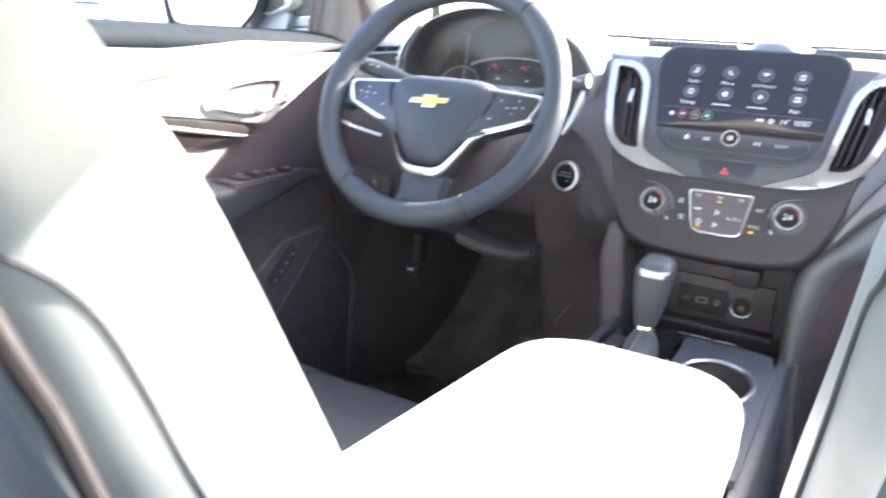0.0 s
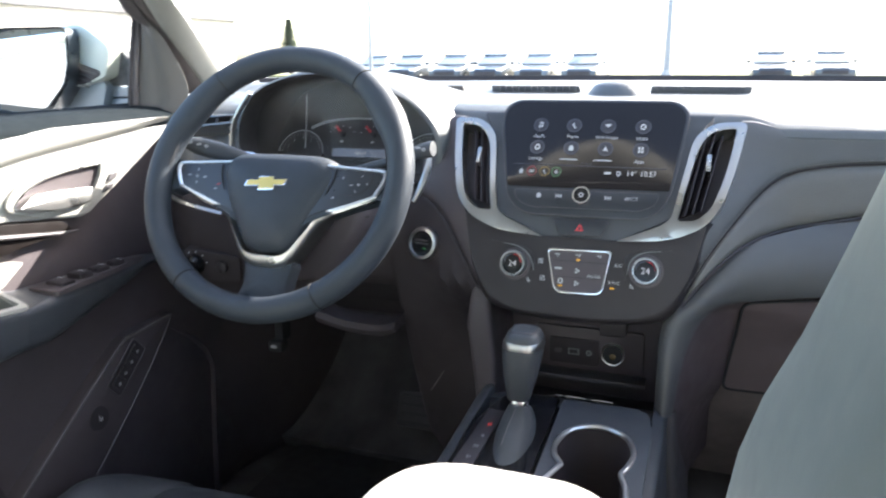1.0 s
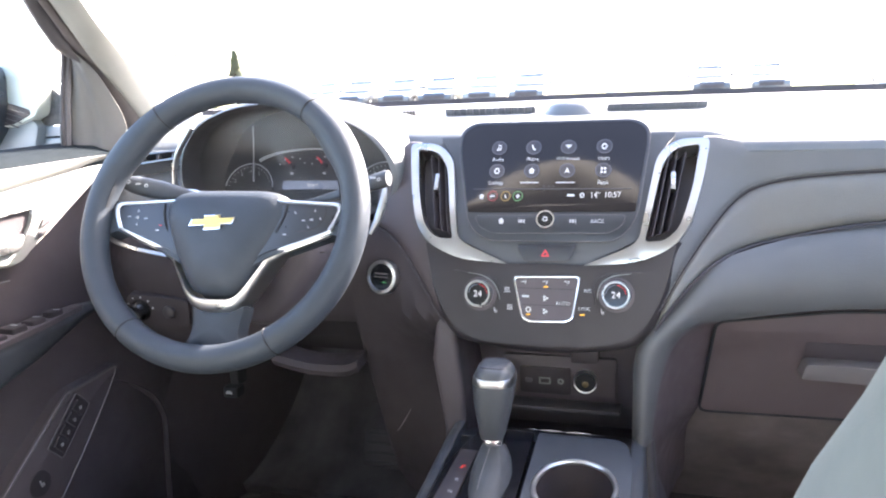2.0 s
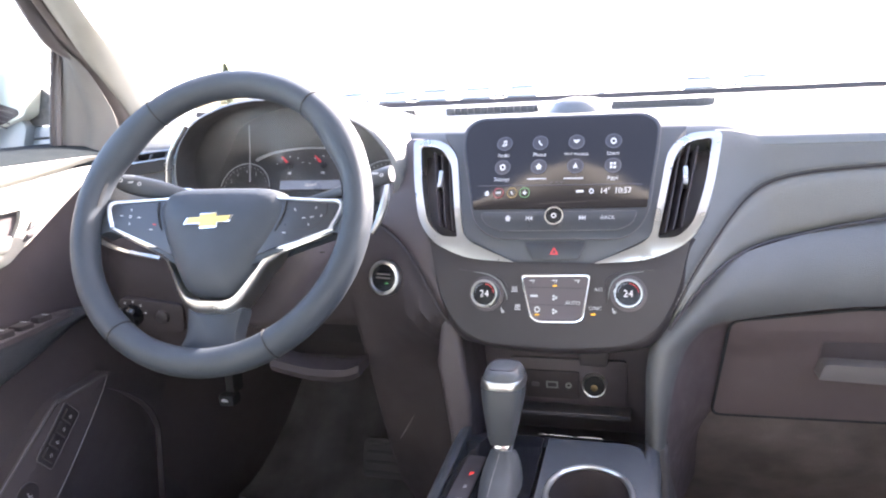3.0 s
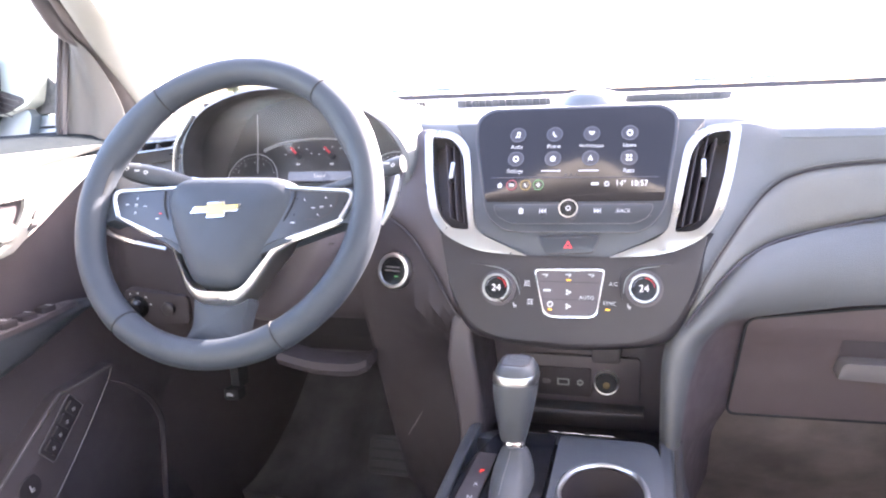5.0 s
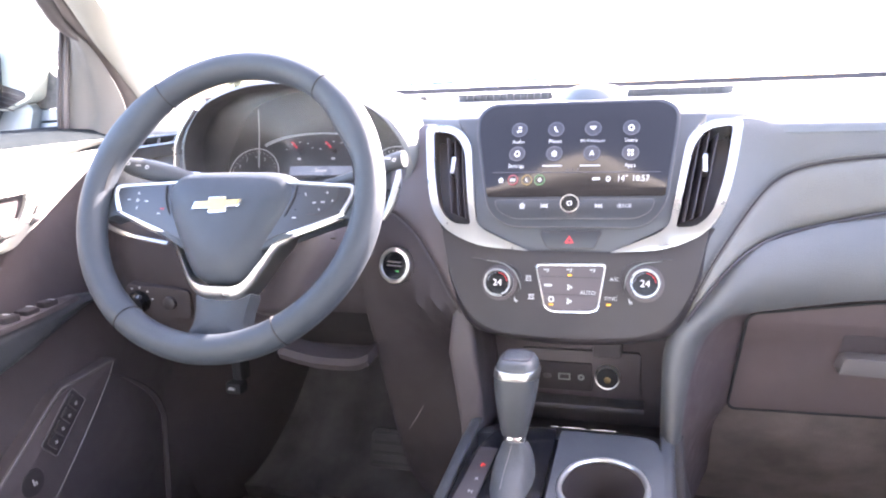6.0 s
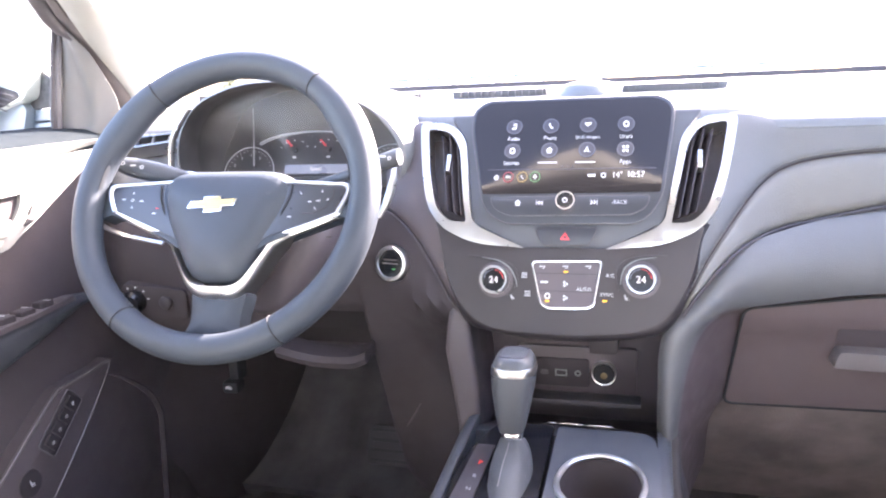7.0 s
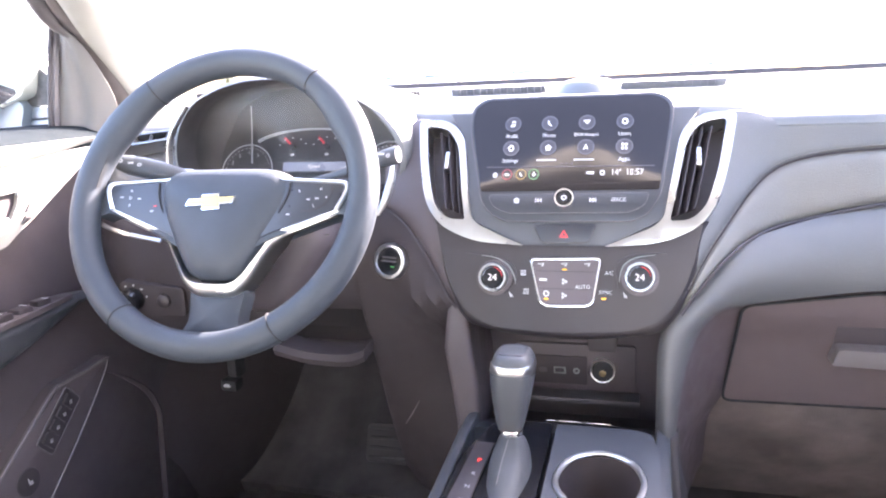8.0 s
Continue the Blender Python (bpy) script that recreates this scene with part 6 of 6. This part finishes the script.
def seat(xc, dy, label, side, upright=(0, 0, 0, 0, 0, 0), wider=(0, 0, 0, 0, 0, 0)):
    """side: +1 where the seat's inner edge lies towards +x."""
    st = thing("front_seat", (xc, dy - 0.45, 0.36), label, "car seat", group="front seats")
    steps = [0.8, 0.9, 1.0, 1.1, 1.15, 1.2]
    ey = lambda z: knots(z, EZ, EY) + knots(z, steps, upright)
    hw = lambda z: knots(z, steps, wider) + knots(z, [0.55, 0.7, 1.0, 1.05, 1.10, 1.15, 1.20, 1.235], [0.23, 0.243, 0.248, 0.2465, 0.236, 0.232, 0.20, 0.13])
    dep = lambda z: knots(z, [0.55, 0.8, 1.1, 1.19, 1.225], [0.17, 0.165, 0.125, 0.10, 0.07])
    front, back, shellr = [], [], []
    for i in range(25):
        z = 0.55 + 0.685 * i / 24
        w, t, y = hw(z), dep(z), ey(z) + dy
        hollow = 0.045 * smooth01(z, 0.55, 0.7) * (1 - smooth01(z, 1.05, 1.2))
        fr = [(-w, y - t * 0.5), (-w * 1.0, y - 0.014), (-w * 0.965, y), (-w * 0.72, y - 0.004), (-w * 0.60, y - hollow), (0, y - hollow - 0.006), (w * 0.60, y - hollow), (w * 0.72, y - 0.004), (w * 0.965, y), (w, y - 0.014), (w, y - t * 0.5)]
        front.append([Vector((xc + p[0], p[1], z + 0.0)) for p in curve_through(fr, 30)])
        bk = [(w, y - t * 0.5), (w * 0.995, y - t * 0.72), (w * 0.93, y - t * 0.95), (w * 0.84, y - t), (0, y - t - 0.006), (-w * 0.84, y - t), (-w * 0.93, y - t * 0.95), (-w * 0.995, y - t * 0.72), (-w, y - t * 0.5)]
        back.append([Vector((xc + p[0], p[1], z)) for p in curve_through(bk, 24)])
    rings = [f + b[1:-1] for f, b in zip(front, back)]
    shell = loft(rings)
    skin = BVHTree.FromBMesh(shell)
    part("backrest", shell, M_SEAT, st, "ash grey leatherette backrest with raised bolsters")
    for s in (-1, 1):
        line = []
        for p in curve_through(SIDE_SEAM[side], 28):
            y, z = p.x, p.y
            spot = skin.ray_cast(Vector((xc + s * 0.5, y + dy + knots(z, steps, upright), z)), Vector((-s, 0, 0)))[0]
            if spot:
                line.append(spot + Vector((s * 0.0003, 0, 0)))
        part("side_seam", tube(line, 0.0013, 6), M_SEAM if side > 0 else M_PIPING, st, "dark piped side seam")
    for s in (-1, 1) if side > 0 else ():
        fold = [Vector((xc + s * (hw(z) * 0.968 + 0.001), y + dy + knots(z, steps, upright), z)) for y, z in ((-0.950, 1.050), (-0.926, 1.000), (-0.912, 0.967), (-0.900, 0.940), (-0.883, 0.890), (-0.855, 0.810), (-0.81, 0.70))]
        # the groove's shade is put into this tube's dark colour
        part("fold", tube(curve_through(fold, 24), 0.0055, 8), M_FOLD_SHADE, st, "dark brown tube painting the shade of the fold behind the bolster")
    panel = []
    for i in range(17):
        z = 0.58 + 0.50 * i / 16
        w, t, y = hw(z) * (0.86 - 0.2 * smooth01(z, 1.0, 1.09)), dep(z), ey(z) + dy
        panel.append([Vector((xc + px * w, y - t - py, z)) for px, py in ((-1, -0.01), (-0.99, 0.012), (-0.9, 0.022), (0, 0.028), (0.9, 0.022), (0.99, 0.012), (1, -0.01))])
    part("back_panel", loft(panel), M_SEAT_BACK, st, "grey moulded back panel")
    for s in (-1, 1):
        part("headrest_post", tube([(xc + s * 0.07, dy - 0.99 + upright[5], 1.18), (xc + s * 0.07, dy - 1.015 + upright[5], 1.27)], 0.006, 10), M_CHROME, st)
    hr = []
    for i in range(13):
        a = -1 + 2 * i / 12
        k = max(0.12, (1 - abs(a) ** 3.2)) ** 0.5
        z = 1.335 + 0.095 * a
        hr.append([Vector((xc + p.x, dy - 1.02 + upright[5] - 0.25 * (z - 1.335) + p.y, z)) for p in rounded(rect(-0.135 * k, -0.05 * k, 0.135 * k, 0.05 * k), 0.045 * k, 4)])
    part("headrest", loft(hr), M_SEAT, st)
    cush = []
    for i in range(21):
        u = i / 20
        y = mixv(-0.19, -0.68, u) + dy * 0.6
        zt = knots(u, [0, 0.04, 0.12, 0.3, 1.0], [0.53, 0.58, 0.606, 0.610, 0.575])
        w = knots(u, [0, 0.05, 0.2, 1], [0.20, 0.235, 0.255, 0.26])
        bol = 0.030 * smooth01(u, 0.05, 0.3)
        pr = [(-w, 0.48), (-w - 0.004, zt - 0.05), (-w * 0.96, zt + bol - 0.008), (-w * 0.85, zt + bol), (-w * 0.68, zt + 0.004), (-w * 0.63, zt - 0.006), (-w * 0.58, zt + 0.001), (0, zt + 0.004), (w * 0.58, zt + 0.001), (w * 0.63, zt - 0.006), (w * 0.68, zt + 0.004), (w * 0.85, zt + bol), (w * 0.96, zt + bol - 0.008), (w + 0.004, zt - 0.05), (w, 0.48)]
        cush.append([Vector((xc + p.x, y, p.y)) for p in curve_through(pr, 42)])
    part("cushion", loft(cush), M_CUSHION, st, "dark grey seat cushion with side bolsters")
    part("base", box((xc - 0.22, dy - 0.62, 0.40), (xc + 0.22, dy - 0.24, 0.50), 0.02), M_HARD, st)
    for s in (-1, 1):
        part("rail", box((xc + s * 0.19 - 0.02, dy - 0.70, 0.36), (xc + s * 0.19 + 0.02, dy - 0.18, 0.405), 0.004), M_DEEP, st)
    return st


seat(-0.361, 0.0, "ash grey leatherette driver's seat lit by the sun", 1)
seat(0.405, 0.08, "ash grey leatherette passenger seat slid forward in shade", -1, (0.0, 0.009, 0.019, 0.036, 0.048, 0.063), (0.015, 0.007, -0.005, -0.010, -0.016, 0.004))

# ---- driver's door ----
dp = lambda y, z, d: Vector((-0.692 + d, y, z))


def door(x, s, name, label):
    """A closed front door; s: +1 for the side whose cabin face looks to +x."""
    d = thing(name, (x, -0.45, 0.4), label, "car door", kind="structure")
    return d


door_l = door(-0.72, 1, "door_1", "closed driver's door with pale vinyl insert and dark lower trim")
part("panel", plate([(-1.02, 0.37), (-0.30, 0.37), (0.20, 0.37), (0.20, 1.075), (-1.02, 1.08)], -0.07, -0.012, 0.004, dp), M_HARD, door_l, "dark grained lower door panel")
sill = []
for i in range(13):
    y = mixv(-1.02, 0.06, i / 12)
    sill.append([Vector((-0.735 + p.x, y, 1.078 + 0.006 * i / 12 + p.y)) for p in rounded([(-0.035, -0.02), (0.040, -0.016), (0.052, 0.004), (0.030, 0.020), (-0.035, 0.026)], 0.012, 3)])
part("sill_cap", loft(sill), M_SILL, door_l, "dark soft window sill cap")
ins = rounded([(-1.00, 1.080), (-0.2, 1.082), (0.034, 1.086), (0.004, 1.060), (-0.050, 1.028), (-0.125, 0.986), (-0.178, 0.9585), (-0.31, 0.977), (-0.42, 0.989), (-1.0, 0.998)], [0.005, 0.01, 0.004, 0.03, 0.04, 0.03, 0.015, 0.05, 0.05, 0.005])
part("insert", plate(ins, -0.02, 0.0, 0.004, dp), M_INSERT, door_l, "pale vinyl insert, sunlit")
crease = curve_through([(-1.0, 1.000), (-0.55, 1.020), (-0.386, 1.035), (-0.256, 1.056), (-0.117, 1.070), (0.010, 1.083)], 24)
roll = [[Vector((-0.694 + d, p.x, p.y + k)) for d, k in ((-0.004, 0.040), (0.006, 0.030), (0.012, 0.016), (0.013, 0.008), (0.009, 0.001), (0.002, -0.004), (-0.004, -0.005))] for p in crease]
part("insert_roll", loft([[Vector((q.x, q.y, min(q.z, 1.088))) for q in r] for r in roll]), M_INSERT, door_l, "raised soft fold across the insert")
bz = rounded([(-0.308, 0.992), (-0.287, 1.018), (-0.246, 1.031), (-0.172, 1.038), (-0.102, 1.0375), (-0.086, 1.031), (-0.105, 1.007), (-0.172, 0.9625), (-0.260, 0.972)], [0.02, 0.03, 0.03, 0.03, 0.008, 0.006, 0.01, 0.01, 0.03])
hole = rounded([(-0.295, 0.990), (-0.278, 1.007), (-0.247, 1.0215), (-0.194, 1.029), (-0.140, 1.0305), (-0.144, 1.016), (-0.170, 0.980), (-0.227, 0.977)], [0.012, 0.02, 0.02, 0.02, 0.004, 0.01, 0.008, 0.03])
bez = part("handle_bezel", plate(bz, -0.004, 0.005, 0.002, dp, hole=hole), M_INSERT, door_l, "pale bezel round the inner door handle")
part("bezel_edge", tube([dp(p.x, p.y, 0.0055) for p in hole], 0.0014, 6, closed=True), M_SATIN, bez)
# nearly flush plate; the hollow's shade is only its dark colour
part("handle_well_shade", plate(hole, -0.01, 0.0006, 0, dp), M_HARD, bez, "flat dark plate painting the shaded hollow behind the handle")
hd = lambda y, z, d: Vector((-0.692 + d - 0.25 * (z - 0.98), y, z))
part("inner_handle", plate(rounded([(-0.290, 0.989), (-0.262, 1.004), (-0.222, 1.003), (-0.160, 1.000), (-0.172, 0.982), (-0.227, 0.979)], 0.008), 0.0, 0.014, 0.005, hd), M_SATIN, door_l, "bright satin inner door handle")
for z in (1.0085, 0.994):
    k = 0.7 * (z - 1.0085)
    part("lock_button", plate(rounded([(-0.134 + k, z - 0.006), (-0.118 + k, z - 0.003), (-0.110 + k, z + 0.0055), (-0.126 + k, z + 0.0045)], 0.002), 0.003, 0.008, 0.001, dp), M_LEG, door_l)
# the dark colour stands for shade on this strip
part("shaded_strip", plate(rounded([(-1.0, 0.995), (-0.42, 0.986), (-0.31, 0.974), (-0.215, 0.961), (-0.20, 0.946), (-0.32, 0.934), (-1.0, 0.944)], 0.01), -0.015, 0.002, 0.002, dp), M_STRIP_SHADE, door_l, "strip below the insert, its shade put into a dark brown")
part("ledge", tube(curve_through([(-0.687, -1.0, 0.990), (-0.687, -0.5, 0.978), (-0.687, -0.39, 0.969), (-0.687, -0.30, 0.956), (-0.690, -0.225, 0.945), (-0.692, -0.19, 0.942)], 18), [0.0036 - 0.0026 * smooth01(i, 6, 18) for i in range(19)], 8), M_LEG, door_l)
part("elbow_pad", plate(rounded([(-1.0, 0.946), (-0.42, 0.938), (-0.288, 0.920), (-0.325, 0.894), (-1.0, 0.894)], 0.006), -0.012, 0.006, 0.004, dp), M_INSERT, door_l, "pale padded strip above the armrest")
arm_d = []
for y, w, z0, z1, zi, dip in ((-1.0, 0.075, 0.80, 0.892, 0.892, 0.0005), (-0.463, 0.075, 0.80, 0.891, 0.888, 0.0005), (-0.462, 0.075, 0.80, 0.891, 0.888, 0.045), (-0.332, 0.070, 0.804, 0.891, 0.872, 0.045), (-0.331, 0.070, 0.804, 0.891, 0.872, 0.0005), (-0.300, 0.066, 0.805, 0.882, 0.877, 0.0005), (-0.18, 0.050, 0.825, 0.879, 0.879, 0.0005), (-0.08, 0.030, 0.845, 0.876, 0.876, 0.0005), (-0.03, 0.022, 0.855, 0.869, 0.869, 0.0005)):
    o = rounded([(0, z0), (w - (0.010 if y < -0.31 else 0.0), z0 + 0.012), (w + (0.001 if y < -0.31 else 0.008), zi - 0.008), (w, zi), (w - 0.006, zi), (w - 0.007, zi - dip), (0.013, z1 - dip), (0.012, z1), (0, z1)], [0.004, 0.012, 0.010, 0.003, 0.001, 0.001, 0.001, 0.001, 0.001], 3)
    arm_d.append([Vector((-0.712 + p.x, y, p.y)) for p in o])
part("armrest", loft(arm_d), M_CONSOLE, door_l, "dark door armrest")
sw = lambda x, y, d: Vector((x, y, knots(y, [-0.4, -0.18, -0.08], [0.881, 0.880, 0.877]) + d))
part("switch_plate", plate(rounded([(-0.694, -0.285), (-0.640, -0.285), (-0.652, -0.18), (-0.676, -0.085), (-0.694, -0.085)], 0.008), -0.004, 0.003, 0.001, sw), M_HARD, door_l)
for i in range(4):
    y = -0.265 + 0.036 * i
    k = part("window_switch", plate(rounded(rect(-0.684, y, -0.652 - 0.005 * i, y + 0.024), 0.004), 0.0, 0.008 + 0.002 * (i % 2), 0.003, sw), M_DEEP, door_l)
    glyph("bar", -0.668, y + 0.012, 0.005, 0.0115, M_PRINT, k, sw)
cup_o = rounded([(-0.704, -0.466), (-0.637, -0.466), (-0.642, -0.326), (-0.704, -0.326)], 0.008)
cup_i = rounded([(-0.699, -0.460), (-0.643, -0.460), (-0.650, -0.334), (-0.699, -0.334)], 0.006)
cup_z = lambda x, y, d: Vector((x, y, mixv(0.892, knots(y, [-0.46, -0.335], [0.889, 0.873]), min(1.0, max(0.0, (x + 0.70) / 0.06))) + d))
part("cup_lining", plate(cup_i, -0.040, 0.0, 0.0, cup_z, hole=[(x + (0.002 if x < -0.67 else -0.002), y + (0.002 if y < -0.39 else -0.002)) for x, y in cup_i]), M_SEAT_BACK, door_l, "pale grey lining of the pull cup")
part("cup_floor", plate(cup_i, -0.044, -0.040, 0.0, cup_z), M_SEAT_BACK, door_l)
part("pull_cup", plate(cup_o, -0.001, 0.004, 0.0015, cup_z, hole=cup_i), M_INSERT, door_l, "pale-edged pull cup")
pk = rounded([(-0.240, 0.691), (-0.136, 0.761), (-0.060, 0.763), (-0.030, 0.768), (-0.037, 0.752), (-0.112, 0.677), (-0.177, 0.617), (-0.26, 0.545), (-0.36, 0.545), (-0.36, 0.607)], [0.01, 0.02, 0.03, 0.006, 0.01, 0.03, 0.03, 0.01, 0.01, 0.02])
ridge = curve_through([(-0.36, 0.603), (-0.245, 0.688), (-0.150, 0.756), (-0.128, 0.7615), (-0.085, 0.7630), (-0.046, 0.7655), (-0.041, 0.759), (-0.060, 0.734), (-0.112, 0.680), (-0.177, 0.6195), (-0.26, 0.548)], 60)
pocket = part("switch_panel", plate(pk, -0.02, 0.014, 0.006, dp), M_HARD, door_l, "raised dark panel with a key strip")
# the edge highlight is put into this tube's lighter colour
part("panel_edge_highlight", tube([dp(p.x, p.y, 0.0125) for p in ridge], 0.0025, 8), M_GLINT, pocket, "pale highlight painted along the panel's edge")
a0, a1 = Vector((-0.1250, 0.7350)), Vector((-0.1675, 0.6975))
dirn = (a1 - a0).normalized()
nrm = Vector((-dirn.y, dirn.x))
strip = [a0 - dirn * 0.014 + nrm * 0.017, a1 + dirn * 0.014 + nrm * 0.017, a1 + dirn * 0.014 - nrm * 0.017, a0 - dirn * 0.014 - nrm * 0.017]
part("key_strip", plate(rounded(strip, 0.005), 0.0, 0.0155, 0.001, dp), M_DEEP, pocket)
part("strip_edge", tube([dp(p.x, p.y, 0.0150) for p in rounded(strip, 0.005)], 0.0013, 6, closed=True), M_LEG, pocket)
for i in range(4):
    c = a0.lerp(a1, i / 3)
    e, g = dirn * 0.0080, nrm * 0.011
    part("memory_key", plate(rounded([c - e + g, c + e + g, c + e - g, c - e - g], 0.003), 0.005, 0.0185, 0.002, dp), M_DEEP, pocket)
    glyph("squares", c.x, c.y, 0.0030, 0.0192, M_PRINT, pocket, dp)
m = Matrix.Translation((-0.683, -0.210, 0.660)) @ Matrix.Rotation(radians(90), 4, "Y")
part("tailgate_knob", lathe([(0.0205, 0), (0.0200, 0.003), (0.0180, 0.0060), (0.015, 0.0065)], m, 26), M_DEEP, pocket, "round black tailgate knob")
ky = lambda y, z, d: Vector((-0.6760 + d, y, z))
glyph("seat", -0.210, 0.661, 0.0065, 0.0008, M_PRINT, pocket, ky)
part("speaker_shade", plate(disc(-0.45, 0.60, 0.09, 28), -0.01, 0.0, 0.003, dp), M_DEEP, door_l)
for x, y, r in ((-0.7315, -0.021, 0.0034), (-0.7290, -0.0085, 0.0034)):
    part("window_seal", tube(curve_through([(x, y, 1.085), (x + 0.004, y, 1.13), (x + 0.017, y + 0.001, 1.20), (x + 0.026, y + 0.001, 1.243), (x + 0.034, y - 0.010, 1.262)], 14), r, 8), M_DEEP, door_l, "black rubber window channel")
part("frame_front", tube(curve_through([(-0.7335, -0.014, 1.085), (-0.726, -0.014, 1.13), (-0.713, -0.013, 1.20), (-0.704, -0.012, 1.243), (-0.690, -0.035, 1.262)], 14), 0.0065, 8), M_LEG, door_l, "grey window frame strip")
head_rail = curve_through([(-0.676, -0.010, 1.222), (-0.682, -0.040, 1.243), (-0.668, -0.085, 1.275), (-0.628, -0.20, 1.362), (-0.602, -0.42, 1.462)], 18)
part("frame_top", tube(head_rail, [0.004 + 0.007 * smooth01(i, 0, 6) for i in range(len(head_rail))], 10, flat=0.7), M_LEG, door_l, "grey upper window frame")
SAIL_L = [(-0.729, -0.008, 1.082), (-0.724, -0.008, 1.13), (-0.711, -0.008, 1.20), (-0.702, -0.010, 1.243), (-0.688, -0.030, 1.258)]
SAIL_R = [(-0.692, 0.034, 1.080), (-0.668, 0.046, 1.128), (-0.666, 0.000, 1.203), (-0.675, -0.036, 1.240), (-0.668, -0.060, 1.258)]
sail_l, sail_r = curve_through(SAIL_L, 20), curve_through(SAIL_R, 20)


def sail_point(u, v):
    p = sail_l[round(v * 20)].lerp(sail_r[round(v * 20)], u)
    fold = 0.006 * math.sin(math.pi * u) - 0.006 * math.exp(-((u - 0.42) / 0.13) ** 2) * (1 - 0.6 * v)
    return p + Vector((0.45, -0.89, 0.0)) * fold


part("sail_panel", grid(sail_point, 20, 20, 0.008, push=(-0.006, 0.008, 0)), M_WRAP, door_l, "grey fluted trim ahead of the window")
pane = part("window_pane", grid(lambda u, v: (mixv(-0.745, -0.64, v), mixv(-0.035, -1.02, u) - 0.03 * v, mixv(1.09, 1.46, v)), 4, 4), M_PANE, door_l, "clear door window")
pane.visible_shadow = False

door_r = door(0.74, -1, "door_2", "closed passenger door, dark trimmed")
part("panel", box((0.70, -1.02, 0.42), (0.77, 0.10, 1.085), 0.01), M_HARD, door_r)
part("armrest", box((0.63, -1.0, 0.80), (0.71, -0.10, 0.886), 0.02), M_PAD, door_r)

# ---- driver's wing mirror ----
mir = thing("wing_mirror", (-0.97, 0.03, 1.08), "painted wing mirror with a bright mirror glass", "wing mirror")
GLASS = [(-1.114, 1.180), (-1.100, 1.2055), (-0.858, 1.2225), (-0.8644, 1.1628), (-0.8749, 1.1379), (-0.9200, 1.0975), (-1.0850, 1.1096)]
CASE = [(-1.136, 1.176), (-1.118, 1.2150), (-0.9995, 1.2320), (-0.862, 1.2310), (-0.856, 1.215), (-0.8640, 1.1567), (-0.8780, 1.1300), (-0.9150, 1.0905), (-1.0006, 1.0840), (-1.112, 1.0970)]
rings = []
for y, k in ((0.012, 0.95), (-0.002, 0.97), (-0.006, 1.0), (0.012, 0.985), (0.05, 0.93), (0.11, 0.74), (0.15, 0.42)):
    rings.append([Vector((-0.99 + (p.x + 0.99) * k, y, 1.16 + (p.y - 1.16) * k)) for p in rounded(CASE, 0.014, 4)])
part("housing", loft(rings), M_DARKPAINT, mir, "dark painted mirror housing")
part("mirror_pane", plate(rounded(GLASS, [0.014, 0.016, 0.010, 0.02, 0.02, 0.010, 0.014]), 0.0, 0.004, 0.001, lambda x, z, d: Vector((x, -0.006 - d, z))), M_MIRROR, mir, "bright mirror glass reflecting the sky")
on_y = lambda y0: (lambda x, z, d: Vector((x, y0 - d, z)))
fairing = part("fairing", plate(rounded([(-0.900, 1.233), (-0.8562, 1.2380), (-0.7998, 1.1991), (-0.8140, 1.1513), (-0.8283, 1.1455), (-0.8764, 1.1310), (-0.8970, 1.1471), (-0.8860, 1.2161)], [0.01, 0.02, 0.012, 0.008, 0.008, 0.01, 0.006, 0.01]), -0.05, 0.0, 0.008, on_y(0.022)), M_FAIRING_BOUNCE, mir, "grey-green fairing beside the glass, bounced light put into its pale colour")
wedge = part("duct", plate(rounded([(-0.8870, 1.1787), (-0.8257, 1.1605), (-0.8238, 1.1527), (-0.8568, 1.1390), (-0.8762, 1.1360), (-0.8885, 1.1598)], 0.004), 0.0, 0.0015, 0.0006, on_y(0.022)), M_DEEP, fairing, "black ribbed inset in the fairing")
for k in range(4):
    z = 1.1685 - 0.0075 * k
    part("rib", plate([(-0.886, z), (-0.832 - 0.006 * k, z - 0.0125), (-0.832 - 0.006 * k, z - 0.0143), (-0.886, z - 0.0018)], 0.001, 0.003, 0.0004, on_y(0.022)), M_LEG, wedge)
part("arm", plate(rounded([(-0.9142, 1.1339), (-0.8865, 1.1312), (-0.8360, 1.1455), (-0.8260, 1.1338), (-0.8420, 1.0900), (-0.9518, 1.0830)], 0.008), -0.06, 0.0, 0.010, on_y(0.034)), M_ARMPAINT, mir, "grey mirror arm")
part("patch", plate(rounded([(-0.816, 1.2014), (-0.7869, 1.1798), (-0.7900, 1.1350), (-0.8373, 1.1335)], 0.006), -0.02, 0.0, 0.004, on_y(0.050)), M_GRAINED, mir, "dark grained corner patch")
for k, (z0, z1) in enumerate(((1.1170, 1.1335), (1.0930, 1.1140))):
    part("foot", plate(rounded([(-0.852 + 0.004 * k, z0 - 0.002), (-0.785, z0), (-0.785, z1), (-0.845 - 0.004 * k, z1 - 0.002)], 0.003), -0.05, 0.0, 0.003, on_y(0.052)), M_ARMPAINT, mir, "grey mounting foot of the mirror")
